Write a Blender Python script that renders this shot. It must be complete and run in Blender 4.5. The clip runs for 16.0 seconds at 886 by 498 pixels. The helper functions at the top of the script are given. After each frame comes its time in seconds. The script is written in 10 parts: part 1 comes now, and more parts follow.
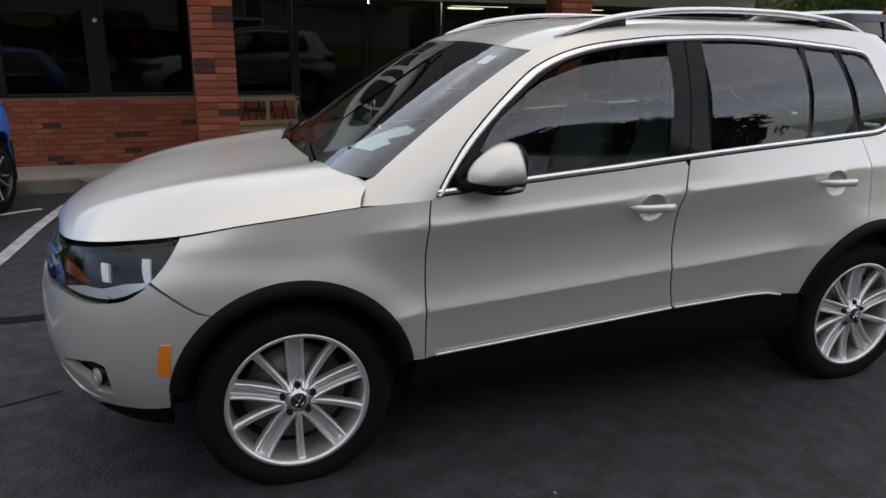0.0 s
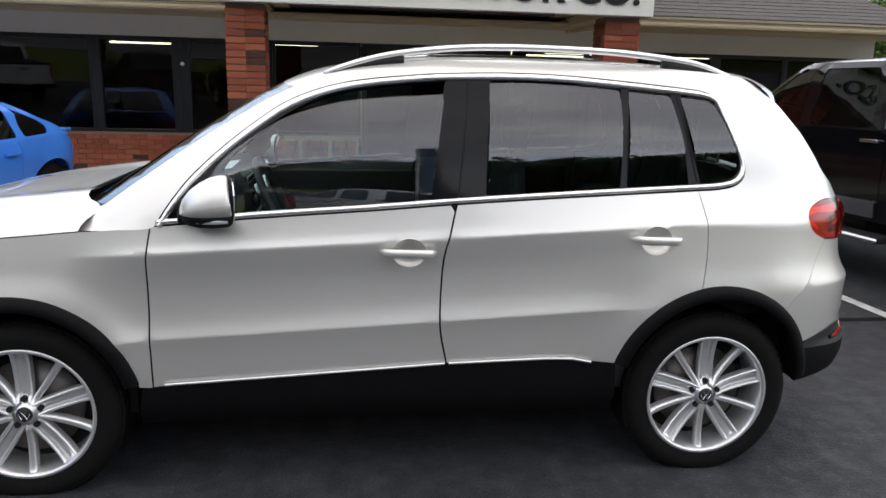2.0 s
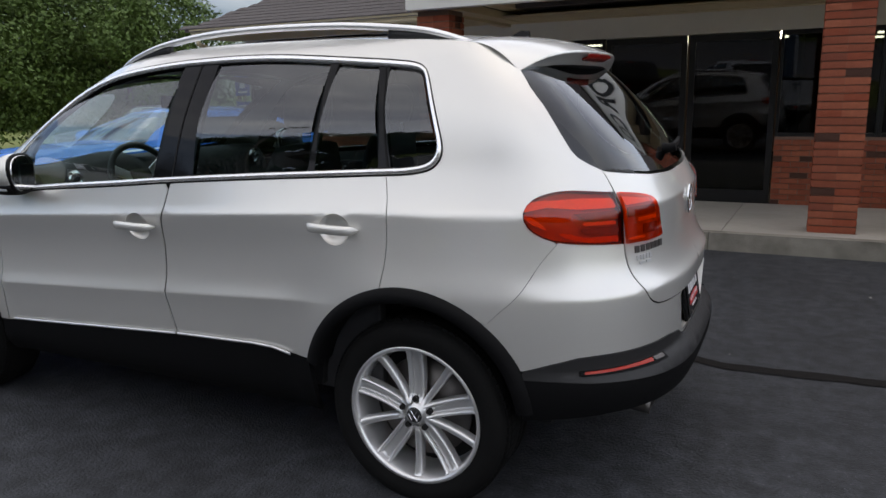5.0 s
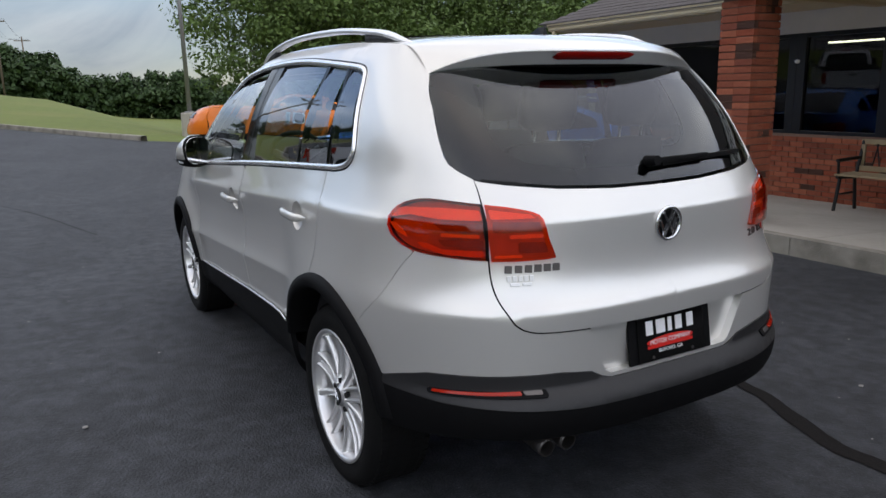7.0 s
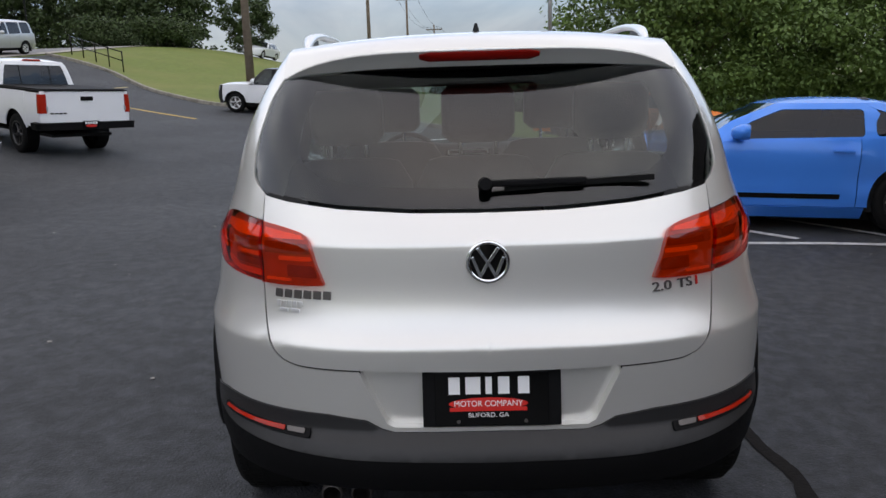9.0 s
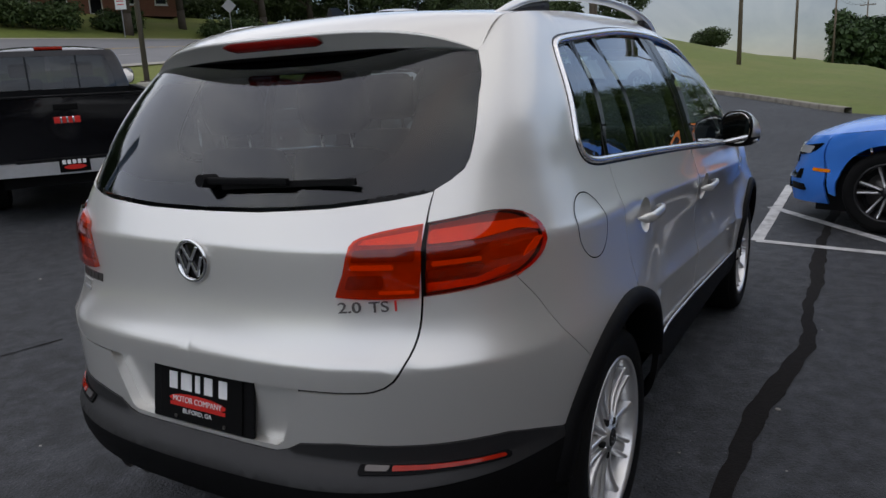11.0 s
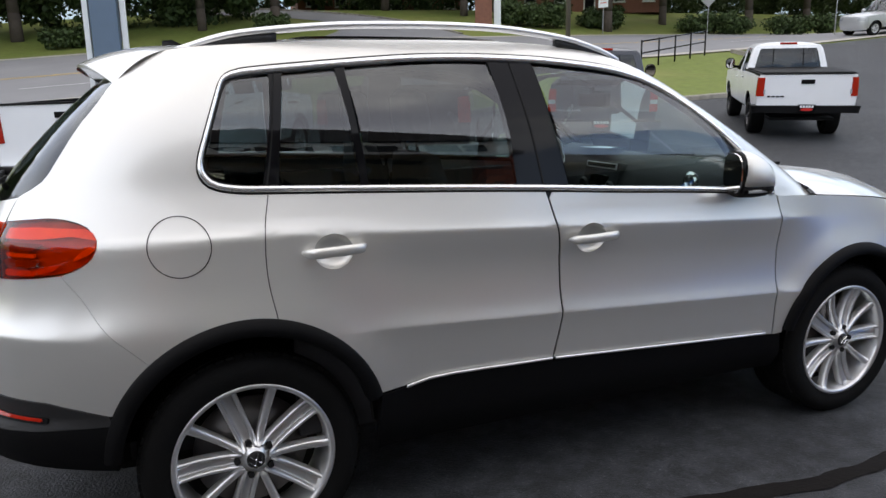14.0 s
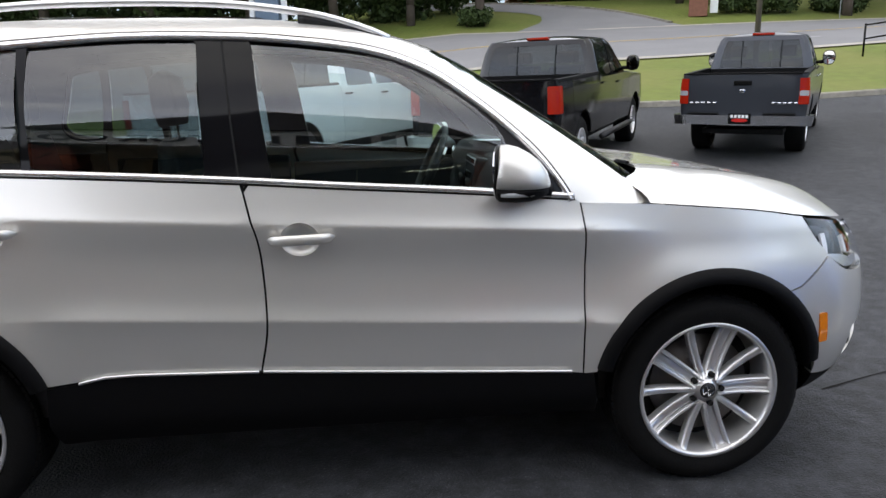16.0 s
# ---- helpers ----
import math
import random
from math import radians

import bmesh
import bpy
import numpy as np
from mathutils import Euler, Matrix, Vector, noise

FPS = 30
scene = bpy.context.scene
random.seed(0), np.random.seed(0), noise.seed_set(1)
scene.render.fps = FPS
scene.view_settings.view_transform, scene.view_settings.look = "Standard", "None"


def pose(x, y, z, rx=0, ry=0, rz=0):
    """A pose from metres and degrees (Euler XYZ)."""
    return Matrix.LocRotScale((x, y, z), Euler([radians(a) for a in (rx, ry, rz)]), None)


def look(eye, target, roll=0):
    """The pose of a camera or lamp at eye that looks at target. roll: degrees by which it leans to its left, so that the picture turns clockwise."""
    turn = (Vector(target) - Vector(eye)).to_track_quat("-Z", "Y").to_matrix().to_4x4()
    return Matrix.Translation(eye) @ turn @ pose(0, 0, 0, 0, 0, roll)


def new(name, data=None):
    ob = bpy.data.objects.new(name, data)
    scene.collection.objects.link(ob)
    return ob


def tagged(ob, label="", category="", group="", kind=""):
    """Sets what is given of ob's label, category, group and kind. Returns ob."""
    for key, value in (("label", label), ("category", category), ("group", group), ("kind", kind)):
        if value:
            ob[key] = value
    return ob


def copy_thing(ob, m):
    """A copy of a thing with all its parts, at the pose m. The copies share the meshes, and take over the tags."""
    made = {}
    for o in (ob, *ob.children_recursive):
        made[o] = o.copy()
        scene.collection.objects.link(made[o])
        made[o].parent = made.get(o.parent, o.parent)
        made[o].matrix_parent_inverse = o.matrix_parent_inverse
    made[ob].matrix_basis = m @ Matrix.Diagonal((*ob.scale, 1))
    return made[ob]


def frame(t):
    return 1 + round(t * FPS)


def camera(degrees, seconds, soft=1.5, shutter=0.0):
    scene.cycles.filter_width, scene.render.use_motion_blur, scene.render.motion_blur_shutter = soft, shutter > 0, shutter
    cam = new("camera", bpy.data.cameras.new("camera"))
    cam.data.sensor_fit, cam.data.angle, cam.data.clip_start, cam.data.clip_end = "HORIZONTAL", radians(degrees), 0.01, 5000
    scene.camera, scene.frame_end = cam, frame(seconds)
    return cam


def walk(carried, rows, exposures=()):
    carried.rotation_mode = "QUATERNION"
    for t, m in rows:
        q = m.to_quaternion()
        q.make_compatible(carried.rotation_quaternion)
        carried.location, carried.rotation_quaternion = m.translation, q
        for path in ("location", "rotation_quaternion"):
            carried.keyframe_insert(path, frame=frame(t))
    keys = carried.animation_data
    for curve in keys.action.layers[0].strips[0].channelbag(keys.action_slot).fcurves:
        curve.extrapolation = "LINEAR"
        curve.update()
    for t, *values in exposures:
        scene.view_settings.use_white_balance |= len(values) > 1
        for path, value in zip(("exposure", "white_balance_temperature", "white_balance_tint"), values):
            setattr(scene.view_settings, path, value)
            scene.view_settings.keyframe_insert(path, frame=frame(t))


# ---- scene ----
cam = camera(62.7, 16.0)
PATH = [
    (0, (1.641, 3.183, 1.577), (0.967, 1.387, 1.012), 0.8),
    (0.5, (1.290, 3.255, 1.552), (0.714, 1.422, 0.999), 1.8),
    (1, (0.944, 3.347, 1.546), (0.442, 1.481, 1.031), 0.5),
    (1.5, (0.553, 3.467, 1.578), (0.165, 1.562, 1.110), 1.0),
    (2, (0.122, 3.458, 1.559), (-0.126, 1.525, 1.108), 1.5),
    (2.5, (-0.314, 3.450, 1.537), (-0.422, 1.505, 1.081), -0.2),
    (3, (-0.777, 3.396, 1.562), (-0.700, 1.455, 1.086), -0.6),
    (3.5, (-1.196, 3.306, 1.501), (-0.961, 1.374, 1.039), -0.9),
    (4, (-1.639, 3.220, 1.479), (-1.235, 1.311, 1.041), -0.2),
    (4.5, (-2.022, 3.069, 1.465), (-1.381, 1.226, 1.027), -1.2),
    (5.1, (-2.531, 2.893, 1.453), (-1.623, 1.164, 1.022), -1.4),
    (5.75, (-3.061, 2.615, 1.453), (-1.839, 1.093, 1.018), -1.4),
    (6.4, (-3.485, 2.234, 1.457), (-1.983, 0.988, 1.019), -1.3),
    (7, (-3.708, 1.776, 1.455), (-2.013, 0.806, 1.023), -1.3),
    (7.5, (-3.830, 1.341, 1.433), (-2.042, 0.559, 0.995), 0.4),
    (8, (-3.905, 0.930, 1.451), (-2.017, 0.423, 1.031), -0.9),
    (8.1, (-3.933, 0.830, 1.428), (-2.026, 0.380, 1.027), -0.8),
    (8.2, (-3.941, 0.745, 1.441), (-2.028, 0.338, 1.027), -0.3),
    (8.75, (-3.950, 0.289, 1.443), (-1.996, 0.186, 1.032), -1.2),
    (9.3, (-3.836, -0.149, 1.440), (-1.892, 0.039, 1.007), -2.0),
    (9.85, (-3.657, -0.572, 1.433), (-1.765, -0.113, 0.978), -2.6),
    (10.4, (-3.473, -0.985, 1.425), (-1.660, -0.275, 0.968), -2.9),
    (10.5, (-3.431, -1.079, 1.420), (-1.642, -0.310, 0.966), -3.6),
    (11, (-3.314, -1.475, 1.423), (-1.631, -0.489, 0.982), -2.9),
    (11.5, (-3.126, -1.806, 1.403), (-1.560, -0.635, 0.981), -3.3),
    (12, (-2.879, -2.128, 1.422), (-1.465, -0.788, 0.967), -4.1),
    (12.5, (-2.633, -2.474, 1.415), (-1.392, -0.972, 0.964), -3.1),
    (13, (-2.316, -2.711, 1.375), (-1.228, -1.085, 0.961), -2.6),
    (13.5, (-1.960, -2.839, 1.432), (-1.043, -1.123, 0.967), -2.2),
    (14, (-1.575, -3.033, 1.453), (-0.808, -1.233, 1.039), -1.0),
    (14.5, (-1.156, -3.147, 1.422), (-0.472, -1.305, 1.049), -1.0),
    (15, (-0.745, -3.181, 1.429), (-0.180, -1.306, 1.024), -2.8),
    (15.3, (-0.468, -3.221, 1.433), (-0.029, -1.313, 1.021), -2.0),
    (15.5, (-0.283, -3.231, 1.461), (0.081, -1.314, 1.021), -1.7),
    (16, (0.130, -3.163, 1.390), (0.332, -1.218, 0.968), -1.0),
]
walk(cam, [(t, look(eye, target, roll)) for t, eye, target, roll in PATH],
     exposures=[(0, 1.86, 8350, 11), (0.5, 2.31, 8350, 11), (1, 2.59, 8350, 11), (1.5, 2.71, 8350, 11), (2.5, 2.36, 8350, 11), (3, 2.11, 8350, 11), (4.5, 2.11, 8150, 11), (7, 2.25, 7850, 11), (8, 2.23, 8050, 12), (10.5, 1.86, 8000, 11), (11, 1.72, 7900, 11), (12, 2.05, 8150, 11), (12.5, 2.16, 8150, 11), (13.5, 2.56, 8150, 11), (14.5, 2.56, 8150, 10), (15.5, 2.81, 8150, 10), (16, 2.81, 8150, 10)])

# ---------------------------------------------------------------- sky, sun
world = bpy.data.worlds.new("sky")
scene.world = world
world.use_nodes = True
wn, wl = world.node_tree.nodes, world.node_tree.links
wn.clear()
w_out = wn.new("ShaderNodeOutputWorld")
w_bg = wn.new("ShaderNodeBackground")
w_bg.inputs[1].default_value = 0.13
w_sky = wn.new("ShaderNodeTexSky")
w_sky.sky_type, w_sky.sun_disc = "NISHITA", False
w_sky.sun_elevation, w_sky.sun_rotation = radians(78), radians(270)
w_sky.air_density, w_sky.dust_density, w_sky.ozone_density = 0.7, 0.3, 1.0
w_geo = wn.new("ShaderNodeTexCoord")
w_map = wn.new("ShaderNodeMapping")
w_map.inputs["Scale"].default_value, w_map.inputs["Location"].default_value = (1.0, 1.0, 3.2), (-1.4, 0.7, 2.2)
w_noise = wn.new("ShaderNodeTexNoise")
w_noise.inputs["Scale"].default_value, w_noise.inputs["Detail"].default_value, w_noise.inputs["Roughness"].default_value = 1.7, 7, 0.55
w_ramp = wn.new("ShaderNodeValToRGB")
w_ramp.color_ramp.elements[0].position, w_ramp.color_ramp.elements[1].position = 0.42, 0.68
w_mix = wn.new("ShaderNodeMix")
w_mix.data_type = "RGBA"
w_mix.inputs["B"].default_value = (4.8, 5.25, 5.9, 1)
# the clouds' own light and dark
w_map2 = wn.new("ShaderNodeMapping")
w_map2.inputs["Scale"].default_value, w_map2.inputs["Location"].default_value = (1.0, 1.0, 2.2), (3.34, 0.4, 1.7)
w_noise2 = wn.new("ShaderNodeTexNoise")
w_noise2.inputs["Scale"].default_value, w_noise2.inputs["Detail"].default_value, w_noise2.inputs["Roughness"].default_value, w_noise2.inputs["Distortion"].default_value = 3.4, 8, 0.58, 0.5
w_ramp2 = wn.new("ShaderNodeValToRGB")
w_ramp2.color_ramp.elements[0].position, w_ramp2.color_ramp.elements[1].position = 0.40, 0.68
w_ramp2.color_ramp.elements[0].color, w_ramp2.color_ramp.elements[1].color = (0.34, 0.41, 0.52, 1), (1, 1, 1, 1)
w_gain = wn.new("ShaderNodeMix")
w_gain.data_type, w_gain.blend_type = "RGBA", "MULTIPLY"
w_gain.inputs["Factor"].default_value, w_gain.inputs["B"].default_value = 1.0, (5.0, 5.85, 7.1, 1)
w_mul = wn.new("ShaderNodeMath")
w_mul.operation, w_mul.inputs[1].default_value = "MULTIPLY", 0.80
wl.new(w_geo.outputs["Generated"], w_map.inputs["Vector"])
wl.new(w_map.outputs[0], w_noise.inputs["Vector"])
wl.new(w_noise.outputs["Fac"], w_ramp.inputs[0])
wl.new(w_ramp.outputs[0], w_mul.inputs[0])
wl.new(w_mul.outputs[0], w_mix.inputs["Factor"])
wl.new(w_sky.outputs[0], w_mix.inputs["A"])
wl.new(w_geo.outputs["Generated"], w_map2.inputs["Vector"])
wl.new(w_map2.outputs[0], w_noise2.inputs["Vector"])
wl.new(w_noise2.outputs["Fac"], w_ramp2.inputs[0])
wl.new(w_ramp2.outputs[0], w_gain.inputs["A"])
wl.new(w_gain.outputs["Result"], w_mix.inputs["B"])
wl.new(w_mix.outputs["Result"], w_bg.inputs[0])
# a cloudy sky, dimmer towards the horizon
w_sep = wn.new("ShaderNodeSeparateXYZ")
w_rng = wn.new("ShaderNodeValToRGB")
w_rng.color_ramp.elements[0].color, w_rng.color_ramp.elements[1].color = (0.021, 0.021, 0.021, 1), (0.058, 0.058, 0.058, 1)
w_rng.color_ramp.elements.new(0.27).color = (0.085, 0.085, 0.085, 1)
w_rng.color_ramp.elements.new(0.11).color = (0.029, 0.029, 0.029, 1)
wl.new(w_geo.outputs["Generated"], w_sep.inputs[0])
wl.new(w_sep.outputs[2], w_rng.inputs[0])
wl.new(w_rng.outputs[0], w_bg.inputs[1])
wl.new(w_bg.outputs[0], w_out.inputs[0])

sun = new("sun", bpy.data.lights.new("sun", "SUN"))
sun.data.energy, sun.data.angle, sun.data.color = 0.38, radians(150), (1.0, 0.92, 0.80)
sun.matrix_world = look((-1.6, 0.5, 9), (0, 0, 0))


# ---------------------------------------------------------------- materials
def material(name, color, rough=0.6, metal=0.0, grain=0.0, scale=8.0, bump=0.0, bump_scale=60.0, coat=0.0, stain=0.0, stain_scale=1.0,
             stain_color=None, flake=0.0, ior=1.45):
    """A Principled material with two scales of variation: fine grain and broad stains, and fine relief."""
    m = bpy.data.materials.new(name)
    m.use_nodes = True
    n, l = m.node_tree.nodes, m.node_tree.links
    b = n["Principled BSDF"]
    b.inputs["Roughness"].default_value, b.inputs["Metallic"].default_value = rough, metal
    b.inputs["IOR"].default_value = ior
    b.inputs["Coat Weight"].default_value = coat
    b.inputs["Coat Roughness"].default_value = 0.04
    base = (*color, 1)
    b.inputs["Base Color"].default_value = base
    if grain or stain or bump or flake:
        co = n.new("ShaderNodeTexCoord")
        src = None
        if grain:
            t = n.new("ShaderNodeTexNoise")
            t.inputs["Scale"].default_value, t.inputs["Detail"].default_value = scale, 6
            l.new(co.outputs["Object"], t.inputs["Vector"])
            mx = n.new("ShaderNodeMix")
            mx.data_type = "RGBA"
            mx.inputs["A"].default_value = (*[c * (1 - grain) for c in color], 1)
            mx.inputs["B"].default_value = (*[min(1, c * (1 + grain)) for c in color], 1)
            l.new(t.outputs["Fac"], mx.inputs["Factor"])
            src = mx.outputs["Result"]
        if stain:
            t = n.new("ShaderNodeTexNoise")
            t.inputs["Scale"].default_value, t.inputs["Detail"].default_value = stain_scale, 4
            l.new(co.outputs["Object"], t.inputs["Vector"])
            r = n.new("ShaderNodeValToRGB")
            r.color_ramp.elements[0].position, r.color_ramp.elements[1].position = 0.45, 0.72
            l.new(t.outputs["Fac"], r.inputs[0])
            k = n.new("ShaderNodeMath")
            k.operation, k.inputs[1].default_value = "MULTIPLY", stain
            l.new(r.outputs[0], k.inputs[0])
            mx = n.new("ShaderNodeMix")
            mx.data_type = "RGBA"
            l.new(k.outputs[0], mx.inputs["Factor"])
            if src:
                l.new(src, mx.inputs["A"])
            else:
                mx.inputs["A"].default_value = base
            mx.inputs["B"].default_value = (*(stain_color or [c * 0.5 for c in color]), 1)
            src = mx.outputs["Result"]
        if src:
            l.new(src, b.inputs["Base Color"])
        if bump:
            t = n.new("ShaderNodeTexNoise")
            t.inputs["Scale"].default_value, t.inputs["Detail"].default_value = bump_scale, 5
            l.new(co.outputs["Object"], t.inputs["Vector"])
            bp = n.new("ShaderNodeBump")
            bp.inputs["Strength"].default_value, bp.inputs["Distance"].default_value = bump, 0.01
            l.new(t.outputs["Fac"], bp.inputs["Height"])
            l.new(bp.outputs[0], b.inputs["Normal"])
        if flake:
            t = n.new("ShaderNodeTexNoise")
            t.inputs["Scale"].default_value, t.inputs["Detail"].default_value = 900, 2
            l.new(co.outputs["Object"], t.inputs["Vector"])
            r = n.new("ShaderNodeMapRange")
            r.inputs["To Min"].default_value, r.inputs["To Max"].default_value = rough - flake, rough + flake
            l.new(t.outputs["Fac"], r.inputs["Value"])
            l.new(r.outputs[0], b.inputs["Roughness"])
    return m


def glass(name, tint, clear=0.5, rough=0.0, gloss=0.055):
    """Tinted glass: part clear and coloured, part mirror by its own gloss."""
    m = bpy.data.materials.new(name)
    m.use_nodes = True
    n, l = m.node_tree.nodes, m.node_tree.links
    n.clear()
    out = n.new("ShaderNodeOutputMaterial")
    tr = n.new("ShaderNodeBsdfTransparent")
    tr.inputs[0].default_value = (*[c * clear for c in tint], 1)
    gl = n.new("ShaderNodeBsdfGlossy")
    gl.inputs["Roughness"].default_value = rough
    gl.inputs["Color"].default_value = (0.95, 0.97, 1, 1)
    fr = n.new("ShaderNodeLayerWeight")
    fr.inputs["Blend"].default_value = 0.5
    pw = n.new("ShaderNodeMath")
    pw.operation, pw.inputs[1].default_value = "POWER", 3.6
    ad = n.new("ShaderNodeMath")
    ad.operation, ad.inputs[1].default_value, ad.inputs[2].default_value = "MULTIPLY_ADD", 0.85, gloss
    l.new(fr.outputs["Facing"], pw.inputs[0])
    l.new(pw.outputs[0], ad.inputs[0])
    mx = n.new("ShaderNodeMixShader")
    l.new(ad.outputs[0], mx.inputs[0])
    l.new(tr.outputs[0], mx.inputs[1])
    l.new(gl.outputs[0], mx.inputs[2])
    l.new(mx.outputs[0], out.inputs[0])
    return m


SILVER = material("silver_paint", (0.75, 0.738, 0.70), rough=0.38, metal=0.64, coat=1.0, flake=0.05)
PLASTIC = material("black_plastic", (0.005, 0.005, 0.0055), rough=0.6, ior=1.2, grain=0.2, scale=40, bump=0.15, bump_scale=500)
PLASTIC_GREY = material("grey_plastic", (0.018, 0.018, 0.019), rough=0.5, grain=0.15, scale=40, bump=0.12, bump_scale=500)
PILLAR = material("pillar_gloss", (0.006, 0.006, 0.007), rough=0.06, ior=1.27)
GLOSS_BLACK = material("gloss_black", (0.006, 0.006, 0.006), rough=0.12, ior=1.25)
CHROME = material("chrome", (0.82, 0.83, 0.84), rough=0.12, metal=1.0)
TRIM = material("bright_trim", (0.95, 0.95, 0.95), rough=0.22, metal=0.85)
SATIN = material("satin_aluminium", (0.85, 0.85, 0.85), rough=0.32, metal=0.8, grain=0.04, scale=60)
ALLOY = material("alloy_wheel", (0.75, 0.75, 0.75), rough=0.3, metal=0.75, coat=0.3, grain=0.08, scale=20)
RUBBER = material("rubber", (0.006, 0.006, 0.006), rough=0.8, ior=1.25, grain=0.25, scale=25, bump=0.2, bump_scale=120)
DARK = material("dark_cavity", (0.008, 0.008, 0.008), rough=0.9, grain=0.2, scale=9)
STEEL = material("brake_steel", (0.14, 0.13, 0.125), rough=0.45, metal=0.9, grain=0.2, scale=30)
CABIN = material("cabin_dark", (0.03, 0.03, 0.033), rough=0.7, grain=0.3, scale=20, bump=0.2, bump_scale=300)
CABIN_GREY = material("cabin_grey", (0.30, 0.30, 0.29), rough=0.7, grain=0.15, scale=20)
LEATHER = material("seat_leather", (0.045, 0.045, 0.048), rough=0.5, grain=0.2, scale=30, bump=0.2, bump_scale=200)
GLASS_FRONT = glass("glass_clear", (0.83, 0.97, 0.95), 0.86, gloss=0.09)
GLASS_TINT = glass("glass_tinted", (0.72, 0.93, 0.95), 0.36, gloss=0.09)
GLASS_HATCH = glass("glass_hatch", (0.80, 0.94, 0.93), 0.42)
LENS_RED = glass("red_lens", (0.98, 0.20, 0.03), 1.0, gloss=0.05)
LENS_LOW = material("red_reflector", (0.36, 0.018, 0.008), rough=0.12, coat=0.3, ior=1.3, grain=0.2, scale=40)
LAMP_GREY = material("lamp_bowl", (0.42, 0.40, 0.39), rough=0.4, metal=0.2, grain=0.3, scale=25)
LAMP_BRIGHT = material("lamp_reflector", (0.90, 0.88, 0.85), rough=0.35, metal=0.2, grain=0.12, scale=60)
LAMP_BLACK = material("lamp_chamber", (0.22, 0.21, 0.20), rough=0.25, grain=0.3, scale=40)
LAMP_AMBER = material("lamp_amber", (0.62, 0.40, 0.05), rough=0.3, grain=0.2, scale=60)
LENS_DEEP = material("deep_red_lens", (0.20, 0.005, 0.003), rough=0.25, coat=0.0, ior=1.25)
LENS_DIM = material("dim_amber_lens", (0.22, 0.045, 0.008), rough=0.2, coat=0.3, grain=0.2, scale=60)
LENS_AMBER = material("amber_lens", (0.85, 0.22, 0.01), rough=0.12, coat=0.8, grain=0.2, scale=60)
LENS_CLEAR = glass("clear_lens", (0.95, 0.97, 1.0), 0.92, gloss=0.03)
LENS_WHITE = material("white_lens", (0.36, 0.38, 0.39), rough=0.15, coat=0.8)
WHITE = material("white_print", (0.8, 0.8, 0.8), rough=0.4)
RED_PRINT = material("red_print", (0.62, 0.02, 0.015), rough=0.4)
PAPER = material("paper", (0.72, 0.78, 0.80), rough=0.7, grain=0.05, scale=12)
MIRROR = material("mirror", (0.9, 0.9, 0.9), rough=0.02, metal=1.0)


# ---------------------------------------------------------------- mesh helpers
def mesh_of(name, verts, faces, mat, smooth=True):
    me = bpy.data.meshes.new(name)
    me.from_pydata([tuple(map(float, v)) for v in verts], [], [tuple(map(int, f)) for f in faces])
    me.materials.append(mat)
    if smooth:
        me.polygons.foreach_set("use_smooth", [True] * len(me.polygons))
    me.update()
    return me


def part_mesh(name, me, parent, label=""):
    ob = new(name, me)
    if parent is not None:
        ob.parent = parent
    if label:
        tagged(ob, label)
    return ob


def part(name, bm, mat, parent, label="", smooth=False):
    """Links a bmesh as one mesh object under a thing or a part."""
    me = bpy.data.meshes.new(name)
    bm.to_mesh(me)
    bm.free()
    me.materials.append(mat)
    if smooth:
        me.polygons.foreach_set("use_smooth", [True] * len(me.polygons))
    return part_mesh(name, me, parent, label)


def box(bm, x0, x1, y0, y1, z0, z1, m=None, bevel=0.0):
    vs = bmesh.ops.create_cube(bm, size=1.0)["verts"]
    t = Matrix.Translation(((x0 + x1) / 2, (y0 + y1) / 2, (z0 + z1) / 2)) @ Matrix.Diagonal((x1 - x0, y1 - y0, z1 - z0, 1))
    bmesh.ops.transform(bm, matrix=t if m is None else m @ t, verts=vs)
    if bevel:
        es = list({e for v in vs for e in v.link_edges})
        bmesh.ops.bevel(bm, geom=es, offset=bevel, segments=2, affect="EDGES", profile=0.6)
    return vs


def rod(bm, a, b, r, r2=None, seg=12):
    a, b = Vector(a), Vector(b)
    d = b - a
    m = Matrix.Translation((a + b) / 2) @ d.to_track_quat("Z", "Y").to_matrix().to_4x4()
    bmesh.ops.create_cone(bm, cap_ends=True, segments=seg, radius1=r, radius2=r if r2 is None else r2, depth=d.length, matrix=m)


def lathe(profile, seg=48, axis="y"):
    """Verts and faces of a profile of (radius, along) turned about an axis."""
    vs, fs = [], []
    n = len(profile)
    for i in range(seg):
        a = 2 * math.pi * i / seg
        for r, h in profile:
            c, s = r * math.cos(a), r * math.sin(a)
            vs.append((c, h, s) if axis == "y" else (c, s, h))
    for i in range(seg):
        j = (i + 1) % seg
        for k in range(n - 1):
            fs.append((i * n + k, i * n + k + 1, j * n + k + 1, j * n + k))
    return vs, fs


def thing(name, label, category, m=None, group="", kind=""):
    ob = new(name)
    ob.empty_display_size = 0.2
    if m is not None:
        ob.matrix_world = m
    return tagged(ob, label, category, group, kind)


